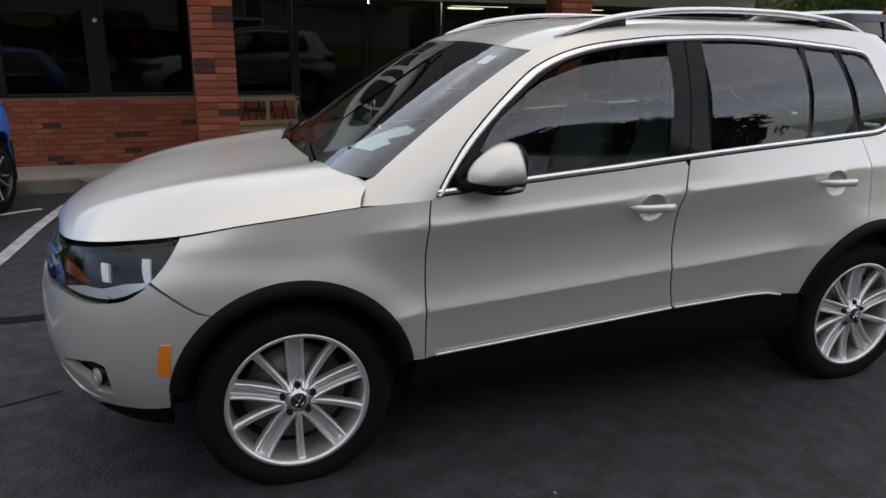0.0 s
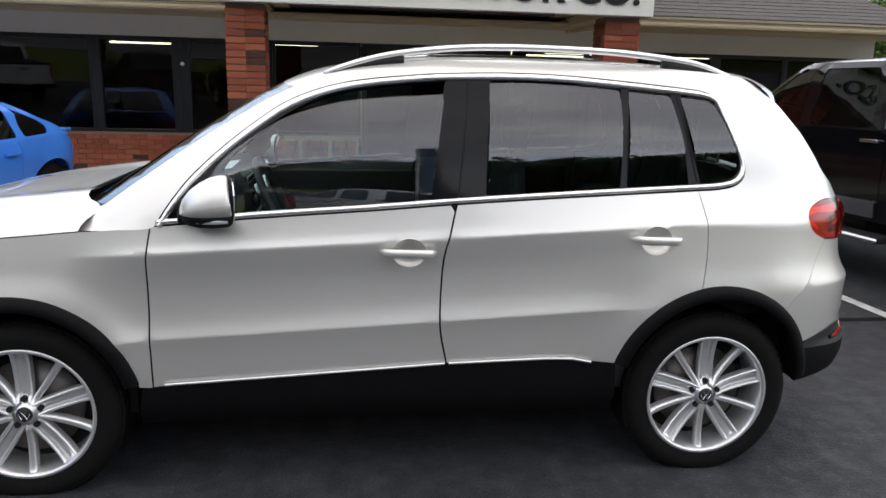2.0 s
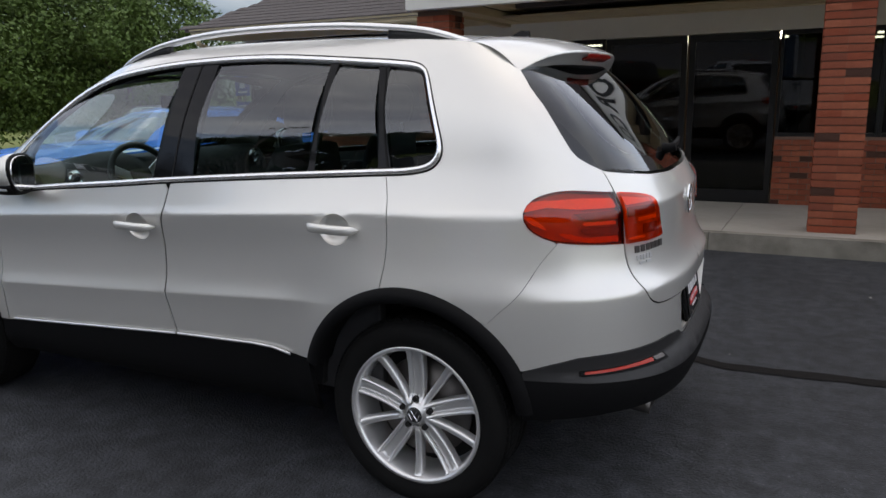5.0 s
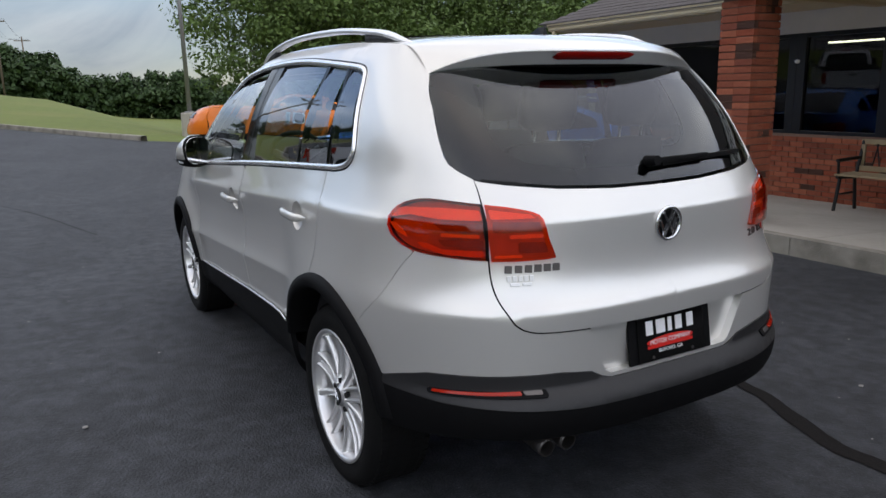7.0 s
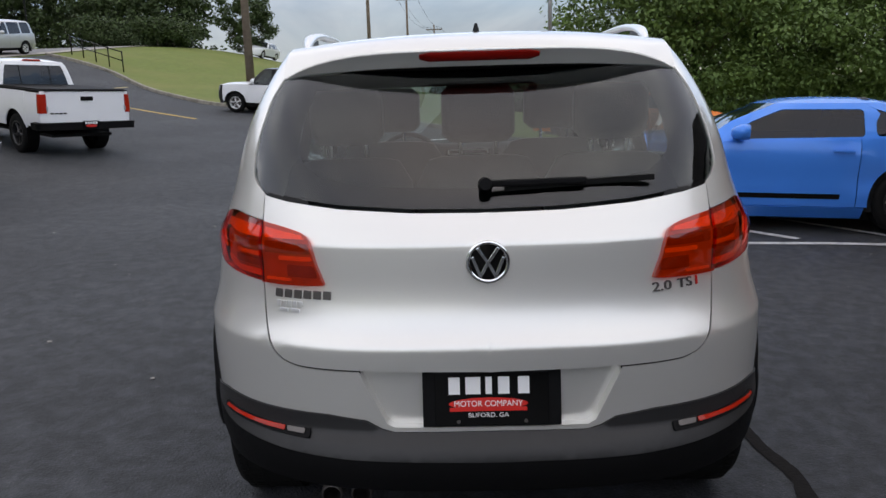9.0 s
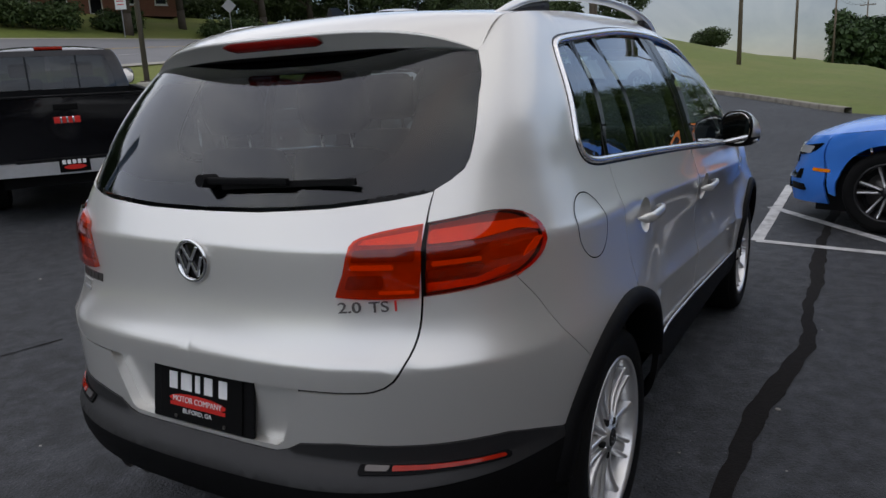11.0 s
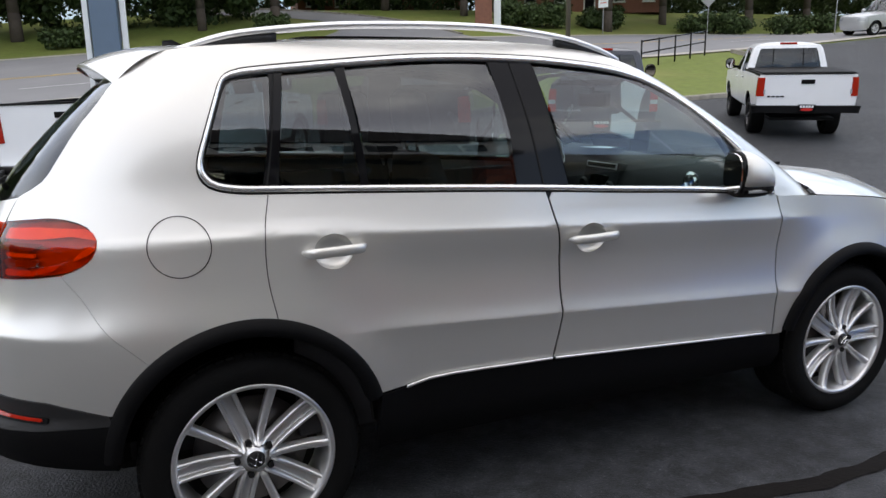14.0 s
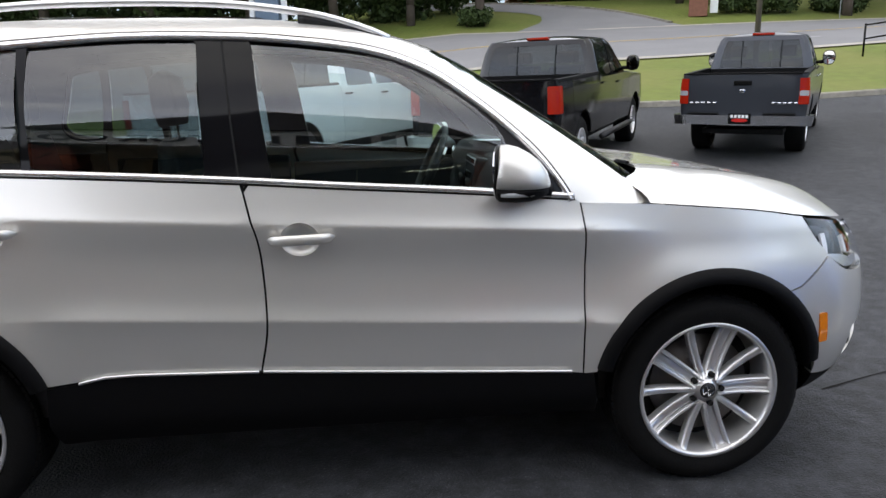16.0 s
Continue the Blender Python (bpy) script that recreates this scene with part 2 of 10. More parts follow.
def words(text, name, size, mat, parent, m, depth=0.004, align="CENTER", squash=1.0, bold=0.0):
    """Raised lettering as a mesh, in the built-in font."""
    cu = bpy.data.curves.new(name, "FONT")
    cu.body, cu.size, cu.extrude, cu.align_x, cu.align_y, cu.offset = text, size, depth, align, "CENTER", bold
    tmp = bpy.data.objects.new(name, cu)
    scene.collection.objects.link(tmp)
    me = bpy.data.meshes.new_from_object(tmp.evaluated_get(bpy.context.evaluated_depsgraph_get()))
    bpy.data.objects.remove(tmp)
    bpy.data.curves.remove(cu)
    me.materials.clear()
    me.materials.append(mat)
    ob = part_mesh(name, me, parent)
    ob.matrix_local = m @ Matrix.Diagonal((squash, 1, 1, 1))
    return ob


# ---------------------------------------------------------------- shape of the silver car's body
def curve_of(xs, ys):
    """A smooth curve through knots (cubic, with slopes that never overshoot)."""
    xs, ys = np.array(xs, float), np.array(ys, float)
    h = np.diff(xs)
    d = np.diff(ys) / h
    m = np.zeros(len(xs))
    m[0], m[-1] = d[0], d[-1]
    for i in range(1, len(xs) - 1):
        if d[i - 1] * d[i] > 0:
            w1, w2 = 2 * h[i] + h[i - 1], h[i] + 2 * h[i - 1]
            m[i] = (w1 + w2) / (w1 / d[i - 1] + w2 / d[i])

    def at(x):
        x = np.clip(np.asarray(x, float), xs[0], xs[-1])
        i = np.clip(np.searchsorted(xs, x) - 1, 0, len(xs) - 2)
        t = (x - xs[i]) / h[i]
        return ((2 * t**3 - 3 * t**2 + 1) * ys[i] + (t**3 - 2 * t**2 + t) * h[i] * m[i]
                + (3 * t**2 - 2 * t**3) * ys[i + 1] + (t**3 - t**2) * h[i] * m[i + 1])

    return at


HALF = curve_of(
    [0.18, 0.28, 0.36, 0.45, 0.52, 0.62, 0.664, 0.672, 0.678, 0.70, 0.735, 0.775, 0.85, 0.93, 0.972, 0.984, 0.990, 1.0, 1.02, 1.06, 1.12, 1.20, 1.35, 1.48, 1.55, 1.59, 1.62, 1.645, 1.66],
    [0.70, 0.82, 0.868, 0.878, 0.884, 0.8915, 0.8985, 0.8998, 0.8985, 0.8915, 0.8835, 0.8785, 0.8775, 0.8905, 0.8995, 0.9015, 0.9005, 0.8965, 0.890, 0.880, 0.866, 0.846, 0.801, 0.741, 0.703, 0.677, 0.645, 0.600, 0.53])
PLAIN = curve_of(
    [0.18, 0.28, 0.36, 0.45, 0.55, 0.65, 0.75, 0.84, 0.90, 0.96, 1.01, 1.06, 1.12, 1.20, 1.35, 1.48, 1.55, 1.59, 1.62, 1.645, 1.66],
    [0.70, 0.82, 0.875, 0.898, 0.908, 0.910, 0.906, 0.897, 0.889, 0.880, 0.871, 0.862, 0.852, 0.846, 0.801, 0.741, 0.703, 0.677, 0.645, 0.600, 0.53])
QUARTER = curve_of(
    [0.18, 0.28, 0.36, 0.45, 0.55, 0.65, 0.75, 0.84, 0.90, 0.95, 0.974, 0.984, 0.990, 1.0, 1.02, 1.06, 1.12, 1.20, 1.35, 1.48, 1.55, 1.59, 1.62, 1.645, 1.66],
    [0.70, 0.82, 0.875, 0.898, 0.908, 0.910, 0.906, 0.899, 0.8965, 0.8985, 0.9005, 0.9010, 0.9000, 0.8965, 0.890, 0.880, 0.866, 0.846, 0.801, 0.741, 0.703, 0.677, 0.645, 0.600, 0.53])
REAR = curve_of(
    [0.18, 0.28, 0.34, 0.40, 0.47, 0.505, 0.530, 0.560, 0.62, 0.73, 0.785, 0.794, 0.802, 0.83, 0.88, 0.95, 1.052, 1.060, 1.068, 1.085, 1.15, 1.20, 1.30, 1.40, 1.50, 1.56, 1.62, 1.65],
    [1.93, 2.02, 2.09, 2.132, 2.155, 2.154, 2.138, 2.110, 2.112, 2.117, 2.1205, 2.1200, 2.1150, 2.0960, 2.0760, 2.067, 2.0665, 2.0655, 2.0610, 2.0510, 2.012, 1.975, 1.885, 1.785, 1.672, 1.59, 1.50, 1.38])
XC = -1.15
NR_C = curve_of([1.05, 1.20, 1.30, 1.40, 1.50, 1.65], [3.2, 3.7, 4.2, 4.75, 5.3, 6.0])
ARCHES = ((1.302, 0.372), (-1.302, 0.385))


def taper(x, z):
    """The body narrows upwards of its shoulder towards the tail."""
    k = np.clip((z - 0.85) / 0.35, 0, 1)
    k = k * k * (3 - 2 * k)
    r = np.clip((-0.1 - x) / 1.1, 0, 2)
    f = np.clip((x - 0.4) / 1.2, 0, 2)
    return 1 - k * (0.045 * r**1.6) - 0.018 * f**2


def flank(x, z):
    """Half the body's width at x and z, as if the sides ran on past the corners."""
    x, z = np.broadcast_arrays(np.asarray(x, float), np.asarray(z, float))
    lift = np.interp(z, [0.42, 0.60, 1.06, 1.20], [0, 1, 1, 0]) * -0.0537 * np.clip(x, -1.6, 1.2)
    door = np.clip((x + 1.08) / 0.32, 0, 1) * np.clip((1.16 - x) / 0.34, 0, 1)
    door = door * door * (3 - 2 * door)
    zz = z - lift
    out = (HALF(zz) * door + np.where(x < 0, QUARTER(zz), PLAIN(zz)) * (1 - door)) * taper(x, z)
    # the wheel arches swell out a little
    for cx, cz in ARCHES:
        k = np.clip((0.530 - np.hypot(x - cx, z - cz)) / 0.105, 0, 1)
        out = out + 0.013 * k * k * (3 - 2 * k)
    return out


def around(u, z):
    """The body's outside. u is x along the side; behind XC it runs on round the corner to the middle of the tail."""
    u, z = np.broadcast_arrays(np.asarray(u, float), np.asarray(z, float))
    phi = np.clip((u - XC) / 1.05 + np.pi / 2, 0, np.pi / 2)
    c, s = np.cos(phi), np.sin(phi)
    nr = NR_C(z)
    r = 1 / (c**nr + s**nr) ** (1 / nr)
    a = REAR(z) + XC
    x = np.where(u < XC, XC - a * r * c, u)
    y = np.where(u < XC, flank(XC, z) * r * s * (1 - 0.02 * c), flank(u, z))
    return np.stack([x, y, z], -1)


def u_of_x(x, z):
    """u for a place on the side or the corner, from x."""
    if x >= XC:
        return x
    c = min((XC - x) / (REAR(z) + XC), 0.9999)
    nr = float(NR_C(z))
    return XC - 1.05 * (math.pi / 2 - math.atan2((1 - c**nr) ** (1 / nr), c))


def u_of_y(y, z):
    """u for a place on the tail, from y."""
    s = min(y / flank(XC, z), 0.9999)
    nr = float(NR_C(z))
    return XC - 1.05 * (math.pi / 2 - math.atan2(s, (1 - s**nr) ** (1 / nr)))


# ---------------------------------------------------------------- ground
def soft(v, k=1.2):
    return k * math.log1p(math.exp(min(v / k, 40)))


def ground_z(x, y):
    """The lot is level round the car and rises towards the road and the grass."""
    y, x = min(y, 70), min(x, 95)
    rise = 0.060 * (soft(max(y, -3) - 1.6) - soft(-1.6)) + 0.115 * soft(y - 15.0) - 0.045 * soft(y - 24) + 0.13 * soft(min(y, 58) - 43)
    rise -= 0.085 * min(max(6 - x, 0), 22) * min(1, max(0, (y - 2) / 16))
    hill = (0.032 * soft(x - 7, 2.0) - 0.017 * soft(x - 25, 3.0)) * min(1, max(0, (y + 7) / 6))
    dip = 0.07 * soft(min(-y, 35) + 2, 1.5) * min(1, max(0, (x - 14) / 14))
    fall = 0.062 * soft(min(-y, 12) - 3.75, 0.3)
    crest = 3.0 * math.exp(-(((x - 62) / 28) ** 2) - ((y - 20) / 13) ** 2)
    return rise + hill - dip + crest - fall


def sheet(name, xs, ys, mat, label, category, lift=0.0, keep=None, kind="structure"):
    vs = [(x, y, ground_z(x, y) + (lift(x, y) if callable(lift) else lift)) for y in ys for x in xs]
    n = len(xs)
    fs = [(j * n + i, j * n + i + 1, (j + 1) * n + i + 1, (j + 1) * n + i) for j in range(len(ys) - 1) for i in range(n - 1)
          if keep is None or keep((xs[i] + xs[i + 1]) / 2, (ys[j] + ys[j + 1]) / 2)]
    ob = new(name, mesh_of(name, vs, fs, mat))
    return tagged(ob, label, category, kind=kind)


def asphalt_material():
    """Worn asphalt: broad patches, blotches of a hand's width, and single pale stones."""
    m = bpy.data.materials.new("asphalt")
    m.use_nodes = True
    n, l = m.node_tree.nodes, m.node_tree.links
    b = n["Principled BSDF"]
    b.inputs["Roughness"].default_value, b.inputs["IOR"].default_value = 0.68, 1.42
    co = n.new("ShaderNodeTexCoord")
    src = None
    for scale, detail, rough, lo_, hi_, dark, light, fac in ((0.45, 4, 0.5, 0.40, 0.68, (0.032, 0.0345, 0.0388), (0.049, 0.053, 0.0595), 1.0), (9.0, 10, 0.7, 0.42, 0.66, (0.62, 0.62, 0.62), (1.45, 1.45, 1.45), 1.0), (120.0, 3, 0.6, 0.60, 0.70, (0.92, 0.92, 0.92), (2.6, 2.55, 2.5), 1.0)):
        t = n.new("ShaderNodeTexNoise")
        t.inputs["Scale"].default_value, t.inputs["Detail"].default_value, t.inputs["Roughness"].default_value = scale, detail, rough
        l.new(co.outputs["Object"], t.inputs["Vector"])
        r = n.new("ShaderNodeValToRGB")
        r.color_ramp.elements[0].position, r.color_ramp.elements[1].position = lo_, hi_
        r.color_ramp.elements[0].color, r.color_ramp.elements[1].color = (*dark, 1), (*light, 1)
        l.new(t.outputs["Fac"], r.inputs[0])
        if src is None:
            src = r.outputs[0]
        else:
            mx = n.new("ShaderNodeMix")
            mx.data_type, mx.blend_type = "RGBA", "MULTIPLY"
            mx.inputs["Factor"].default_value = fac
            l.new(src, mx.inputs["A"])
            l.new(r.outputs[0], mx.inputs["B"])
            src = mx.outputs["Result"]
    l.new(src, b.inputs["Base Color"])
    t = n.new("ShaderNodeTexNoise")
    t.inputs["Scale"].default_value, t.inputs["Detail"].default_value = 90, 6
    l.new(co.outputs["Object"], t.inputs["Vector"])
    bp = n.new("ShaderNodeBump")
    bp.inputs["Strength"].default_value, bp.inputs["Distance"].default_value = 0.9, 0.012
    l.new(t.outputs["Fac"], bp.inputs["Height"])
    l.new(bp.outputs[0], b.inputs["Normal"])
    return m


ASPHALT = asphalt_material()
GRASS_GROUND = material("grass_ground", (0.13, 0.165, 0.03), rough=0.9, grain=0.35, scale=3, bump=0.6, bump_scale=30, stain=0.6, stain_scale=0.25, stain_color=(0.20, 0.19, 0.055))
CONCRETE = material("concrete", (0.40, 0.37, 0.32), rough=0.85, grain=0.12, scale=14, bump=0.25, bump_scale=90, stain=0.5, stain_scale=1.3, stain_color=(0.29, 0.27, 0.23))
KERB = material("kerb_concrete", (0.27, 0.25, 0.21), rough=0.9, grain=0.3, scale=9, bump=0.5, bump_scale=60, stain=0.8, stain_scale=3, stain_color=(0.11, 0.10, 0.08))
ROAD = material("road_asphalt", (0.20, 0.20, 0.205), rough=0.85, grain=0.15, scale=20, bump=0.2, bump_scale=90, stain=0.4, stain_scale=0.4, stain_color=(0.26, 0.26, 0.26))
LINE = material("line_paint", (0.55, 0.55, 0.54), rough=0.7, grain=0.15, scale=30, stain=0.7, stain_scale=9, stain_color=(0.2, 0.2, 0.2))
TAR = material("tar", (0.010, 0.0085, 0.008), rough=0.85, ior=1.25, grain=0.4, scale=30, bump=0.4, bump_scale=80)


def steps(a, b, n):
    return [a + (b - a) * i / n for i in range(n + 1)]


far_x = [-900, -500, -250, -120, -70] + steps(-45, 75, 80) + [100, 140, 220, 400, 900]
far_y = [-900, -400, -150, -70, -40] + steps(-25, 60, 60) + [75, 100, 150, 300, 900]
sheet("ground", far_x, far_y, GRASS_GROUND, "mown green grass rising to the woods", "ground", lift=-0.03)
# ---------------------------------------------------------------- the silver car
from mathutils.geometry import delaunay_2d_cdt

FRONT = curve_of([0.18, 0.26, 0.34, 0.45, 0.56, 0.66, 0.76, 0.84, 0.90, 0.95, 1.02], [1.96, 2.05, 2.10, 2.14, 2.155, 2.15, 2.125, 2.09, 2.04, 1.97, 1.84])
XF, NF = 1.15, 2.9
SCREEN = curve_of([0.98, 1.03, 1.10, 1.20, 1.30, 1.40, 1.50, 1.56, 1.60, 1.63, 1.65], [1.27, 1.20, 1.10, 0.95, 0.80, 0.645, 0.48, 0.36, 0.25, 0.12, 0.0])
NS = 4.6


def lower(u, z):
    """The outside below the belt, round both ends."""
    u, z = np.broadcast_arrays(np.asarray(u, float), np.asarray(z, float))
    p = around(u, z)
    phi = np.clip((u - XF) / 1.0, 0, np.pi / 2)
    c, s = np.cos(phi), np.sin(phi)
    r = 1 / (c**NF + s**NF) ** (1 / NF)
    a = FRONT(z) - XF
    x = np.where(u > XF, XF + a * r * s, p[..., 0])
    y = np.where(u > XF, flank(XF, z) * r * c, p[..., 1])
    return np.stack([x, y, z], -1)


def upper(u, z):
    """The outside above the belt: glasshouse, with the windscreen round the front corner."""
    u, z = np.broadcast_arrays(np.asarray(u, float), np.asarray(z, float))
    p = around(u, z)
    xs = SCREEN(z)
    xc = xs - 0.62
    phi = np.clip((u - xc) / 0.75, 0, np.pi / 2)
    c, s = np.cos(phi), np.sin(phi)
    r = 1 / (c**NS + s**NS) ** (1 / NS)
    x = np.where(u > xc, xc + 0.62 * r * s, p[..., 0])
    y = np.where(u > xc, flank(xc, z) * r * c, p[..., 1])
    return np.stack([x, y, z], -1)


def fx(x, z):
    """u on the lower body from x, at the front too."""
    if x > XF:
        s = min((x - XF) / (FRONT(z) - XF), 0.9999)
        return XF + math.atan2(s, (1 - s**NF) ** (1 / NF))
    return u_of_x(x, z)


def fy(y, z):
    """u on the nose from y."""
    c = min(y / flank(XF, z), 0.9999)
    return XF + math.atan2((1 - c**NF) ** (1 / NF), c)


def sx(x, z):
    """u on the glasshouse from x."""
    xc = SCREEN(z) - 0.62
    if x > xc:
        s = min((x - xc) / 0.62, 0.9999)
        return float(xc + 0.75 * math.atan2(s, (1 - s**NS) ** (1 / NS)))
    return u_of_x(x, z)


def sy(y, z):
    xc = SCREEN(z) - 0.62
    c = min(y / flank(xc, z), 0.9999)
    return float(xc + 0.75 * math.atan2((1 - c**NS) ** (1 / NS), c))


def dense(outline, step=0.03, closed=True):
    out = []
    n = len(outline)
    for i in range(n if closed else n - 1):
        a, b = np.array(outline[i], float), np.array(outline[(i + 1) % n], float)
        k = max(1, int(math.ceil(np.linalg.norm(b - a) / step)))
        out += [tuple(a + (b - a) * j / k) for j in range(k)]
    if not closed:
        out.append(tuple(outline[-1]))
    return out


def rounded(points, step=0.02):
    """A smooth open curve (Catmull-Rom) through the points."""
    p = [np.array(q, float) for q in points]
    p = [2 * p[0] - p[1]] + p + [2 * p[-1] - p[-2]]
    out = []
    for i in range(1, len(p) - 2):
        k = max(2, int(np.linalg.norm(p[i + 1] - p[i]) / step))
        for j in range(k):
            t = j / k
            out.append(tuple(0.5 * (2 * p[i] + (p[i + 1] - p[i - 1]) * t + (2 * p[i - 1] - 5 * p[i] + 4 * p[i + 1] - p[i + 2]) * t * t
                                    + (3 * p[i] - p[i - 1] - 3 * p[i + 1] + p[i + 2]) * t**3)))
    out.append(tuple(p[-2]))
    return out


def corners(points, radius, k=5):
    """A closed outline with its corners rounded."""
    out = []
    n = len(points)
    for i in range(n):
        a, b, c = (np.array(points[j % n], float) for j in (i - 1, i, i + 1))
        ra = min(radius, 0.45 * np.linalg.norm(a - b), 0.45 * np.linalg.norm(c - b))
        p, q = b + (a - b) / np.linalg.norm(a - b) * ra, b + (c - b) / np.linalg.norm(c - b) * ra
        for j in range(k + 1):
            t = j / k
            out.append(tuple((1 - t) ** 2 * p + 2 * t * (1 - t) * b + t * t * q))
    return out


def inside(px, py, poly):
    px, py = np.asarray(px), np.asarray(py)
    x, y = np.array(poly).T
    x2, y2 = np.roll(x, -1), np.roll(y, -1)
    hit = np.zeros(px.shape, bool)
    for a, b, c, d in zip(x, y, x2, y2):
        if b != d:
            hit ^= ((b > py) != (d > py)) & (px < (c - a) * (py - b) / (d - b) + a)
    return hit


def shrink(poly, d):
    """Moves a closed outline inwards by d."""
    p = np.array(poly, float)
    area = 0.5 * np.sum(p[:, 0] * np.roll(p[:, 1], -1) - np.roll(p[:, 0], -1) * p[:, 1])
    t = np.roll(p, -1, 0) - np.roll(p, 1, 0)
    t /= np.linalg.norm(t, axis=1, keepdims=True) + 1e-9
    return p + d * np.sign(area) * np.stack([-t[:, 1], t[:, 0]], 1)


def skin(surface, outline, holes=(), grid=0.04, lift=0.0, depth=0.02, gap=0.0025, step=0.03, bulge=0.0, mid=None, rows=()):
    """A panel on a surface: verts and faces that follow the outline exactly, with its edges turned inwards by depth."""
    first = np.array(dense(outline, step))
    outer = shrink(first, gap)
    if mid is not None:
        outer[np.abs(first[:, 0] - mid) < 1e-4, 0] = mid
    rims = [outer] + [np.array(dense(h, step)) for h in holes]
    pts, edges = [], []
    for rim in rims:
        k = len(pts)
        pts += [tuple(q) for q in rim]
        edges += [(k + i, k + (i + 1) % len(rim)) for i in range(len(rim))]
    lo, hi = outer.min(0), outer.max(0)
    gx, gz = np.meshgrid(np.arange(lo[0] + grid / 2, hi[0], grid), np.arange(lo[1] + grid / 2, hi[1], grid))
    gx, gz = gx.ravel(), gz.ravel()
    ok = inside(gx, gz, outer)
    for h in rims[1:]:
        ok &= ~inside(gx, gz, h)
    if rows:
        ok &= False
    allrim = np.concatenate(rims)
    for row in rows:
        ru = np.arange(lo[0] + 0.01, hi[0], 0.05)
        rz = np.array([row(u) for u in ru])
        ok2 = inside(ru, rz, outer)
        for h in rims[1:]:
            ok2 &= ~inside(ru, rz, h)
        away = np.array([np.min((allrim[:, 0] - a) ** 2 + (allrim[:, 1] - b) ** 2) > 1e-4 for a, b in zip(ru, rz)])
        pts += list(zip(ru[ok2 & away], rz[ok2 & away]))
    gx, gz = gx[ok], gz[ok]
    if len(gx):
        near = np.array([np.min((allrim[:, 0] - a) ** 2 + (allrim[:, 1] - b) ** 2) for a, b in zip(gx, gz)])
        far = near > (0.45 * grid) ** 2
        pts += list(zip(gx[far], gz[far]))
    v2, _, tri, _, _, _ = delaunay_2d_cdt([Vector(p) for p in pts], edges, [], 0, 1e-6)
    v2 = np.array([tuple(v) for v in v2])
    tri = np.array([tuple(t) for t in tri if len(t) == 3])
    cen = v2[tri].mean(1)
    good = inside(cen[:, 0], cen[:, 1], outer)
    for h in rims[1:]:
        good &= ~inside(cen[:, 0], cen[:, 1], h)
    tri = tri[good]
    # no slivers between neighbours on one straight edge
    q = v2[tri]
    side = np.max([np.hypot(*(q[:, i] - q[:, i - 1]).T) for i in range(3)], axis=0)
    e1, e2 = q[:, 1] - q[:, 0], q[:, 2] - q[:, 0]
    tri = tri[np.abs(e1[:, 0] * e2[:, 1] - e1[:, 1] * e2[:, 0]) > 0.0013 * side]

    def place(q, off):
        q = np.asarray(q, float)
        e = 0.002
        p = surface(q[:, 0], q[:, 1])
        du = surface(q[:, 0] + e, q[:, 1]) - surface(q[:, 0] - e, q[:, 1])
        dv = surface(q[:, 0], q[:, 1] + e) - surface(q[:, 0], q[:, 1] - e)
        nrm = np.cross(dv, du)
        nrm /= np.linalg.norm(nrm, axis=1, keepdims=True) + 1e-12
        return p + nrm * np.reshape(off, (-1, 1))

    off = np.full(len(v2), lift)
    if bulge:
        d = np.array([np.min((allrim[:, 0] - a) ** 2 + (allrim[:, 1] - b) ** 2) ** 0.5 for a, b in v2])
        off = off + bulge * (1 - np.exp(-d / 0.03))
    verts = list(place(v2, off))
    va = np.array(verts)
    test = np.cross(va[tri[:, 1]] - va[tri[:, 0]], va[tri[:, 2]] - va[tri[:, 0]])
    out = place(v2[tri].mean(1), np.full(len(tri), 0.01)) - place(v2[tri].mean(1), np.zeros(len(tri)))
    faces = [tuple(t) if d > 0 else tuple(t[::-1]) for t, d in zip(tri, (test * out).sum(1))]
    if depth:
        for rim in rims:
            a, b = place(rim, np.full(len(rim), lift)), place(rim, np.full(len(rim), lift - depth))
            k, n = len(verts), len(rim)
            verts += list(a) + list(b)
            faces += [(k + i, k + (i + 1) % n, k + n + (i + 1) % n, k + n + i) for i in range(n)
                      if mid is None or abs(rim[i][0] - mid) > 1e-4 or abs(rim[(i + 1) % n][0] - mid) > 1e-4]
    return verts, faces


def other_side(vf):
    vs, fs = vf
    return [(v[0], -v[1], v[2]) for v in vs], [tuple(f[::-1]) for f in fs]


def pair(name, vf, mat, parents, label="", flat=False):
    """A part of the left side and its mirror image on the right."""
    return [part_mesh(name, mesh_of(name, *v, mat, not flat), p, label) for v, p in zip((vf, other_side(vf)), parents)]


def whole(vf):
    """A panel and its mirror image as one mesh, joined in the middle."""
    vs, fs = vf
    vs = [(v[0], 0.0 if abs(v[1]) < 2e-4 else v[1], v[2]) for v in vs]
    index, out = [], list(vs)
    for i, v in enumerate(vs):
        if v[1] == 0.0:
            index.append(i)
        else:
            index.append(len(out))
            out.append((v[0], -v[1], v[2]))
    return out, list(fs) + [tuple(index[i] for i in f[::-1]) for f in fs]


car = thing("suv", "silver compact suv with black cladding and chrome window trim", "car")
BOTH = (car, car)

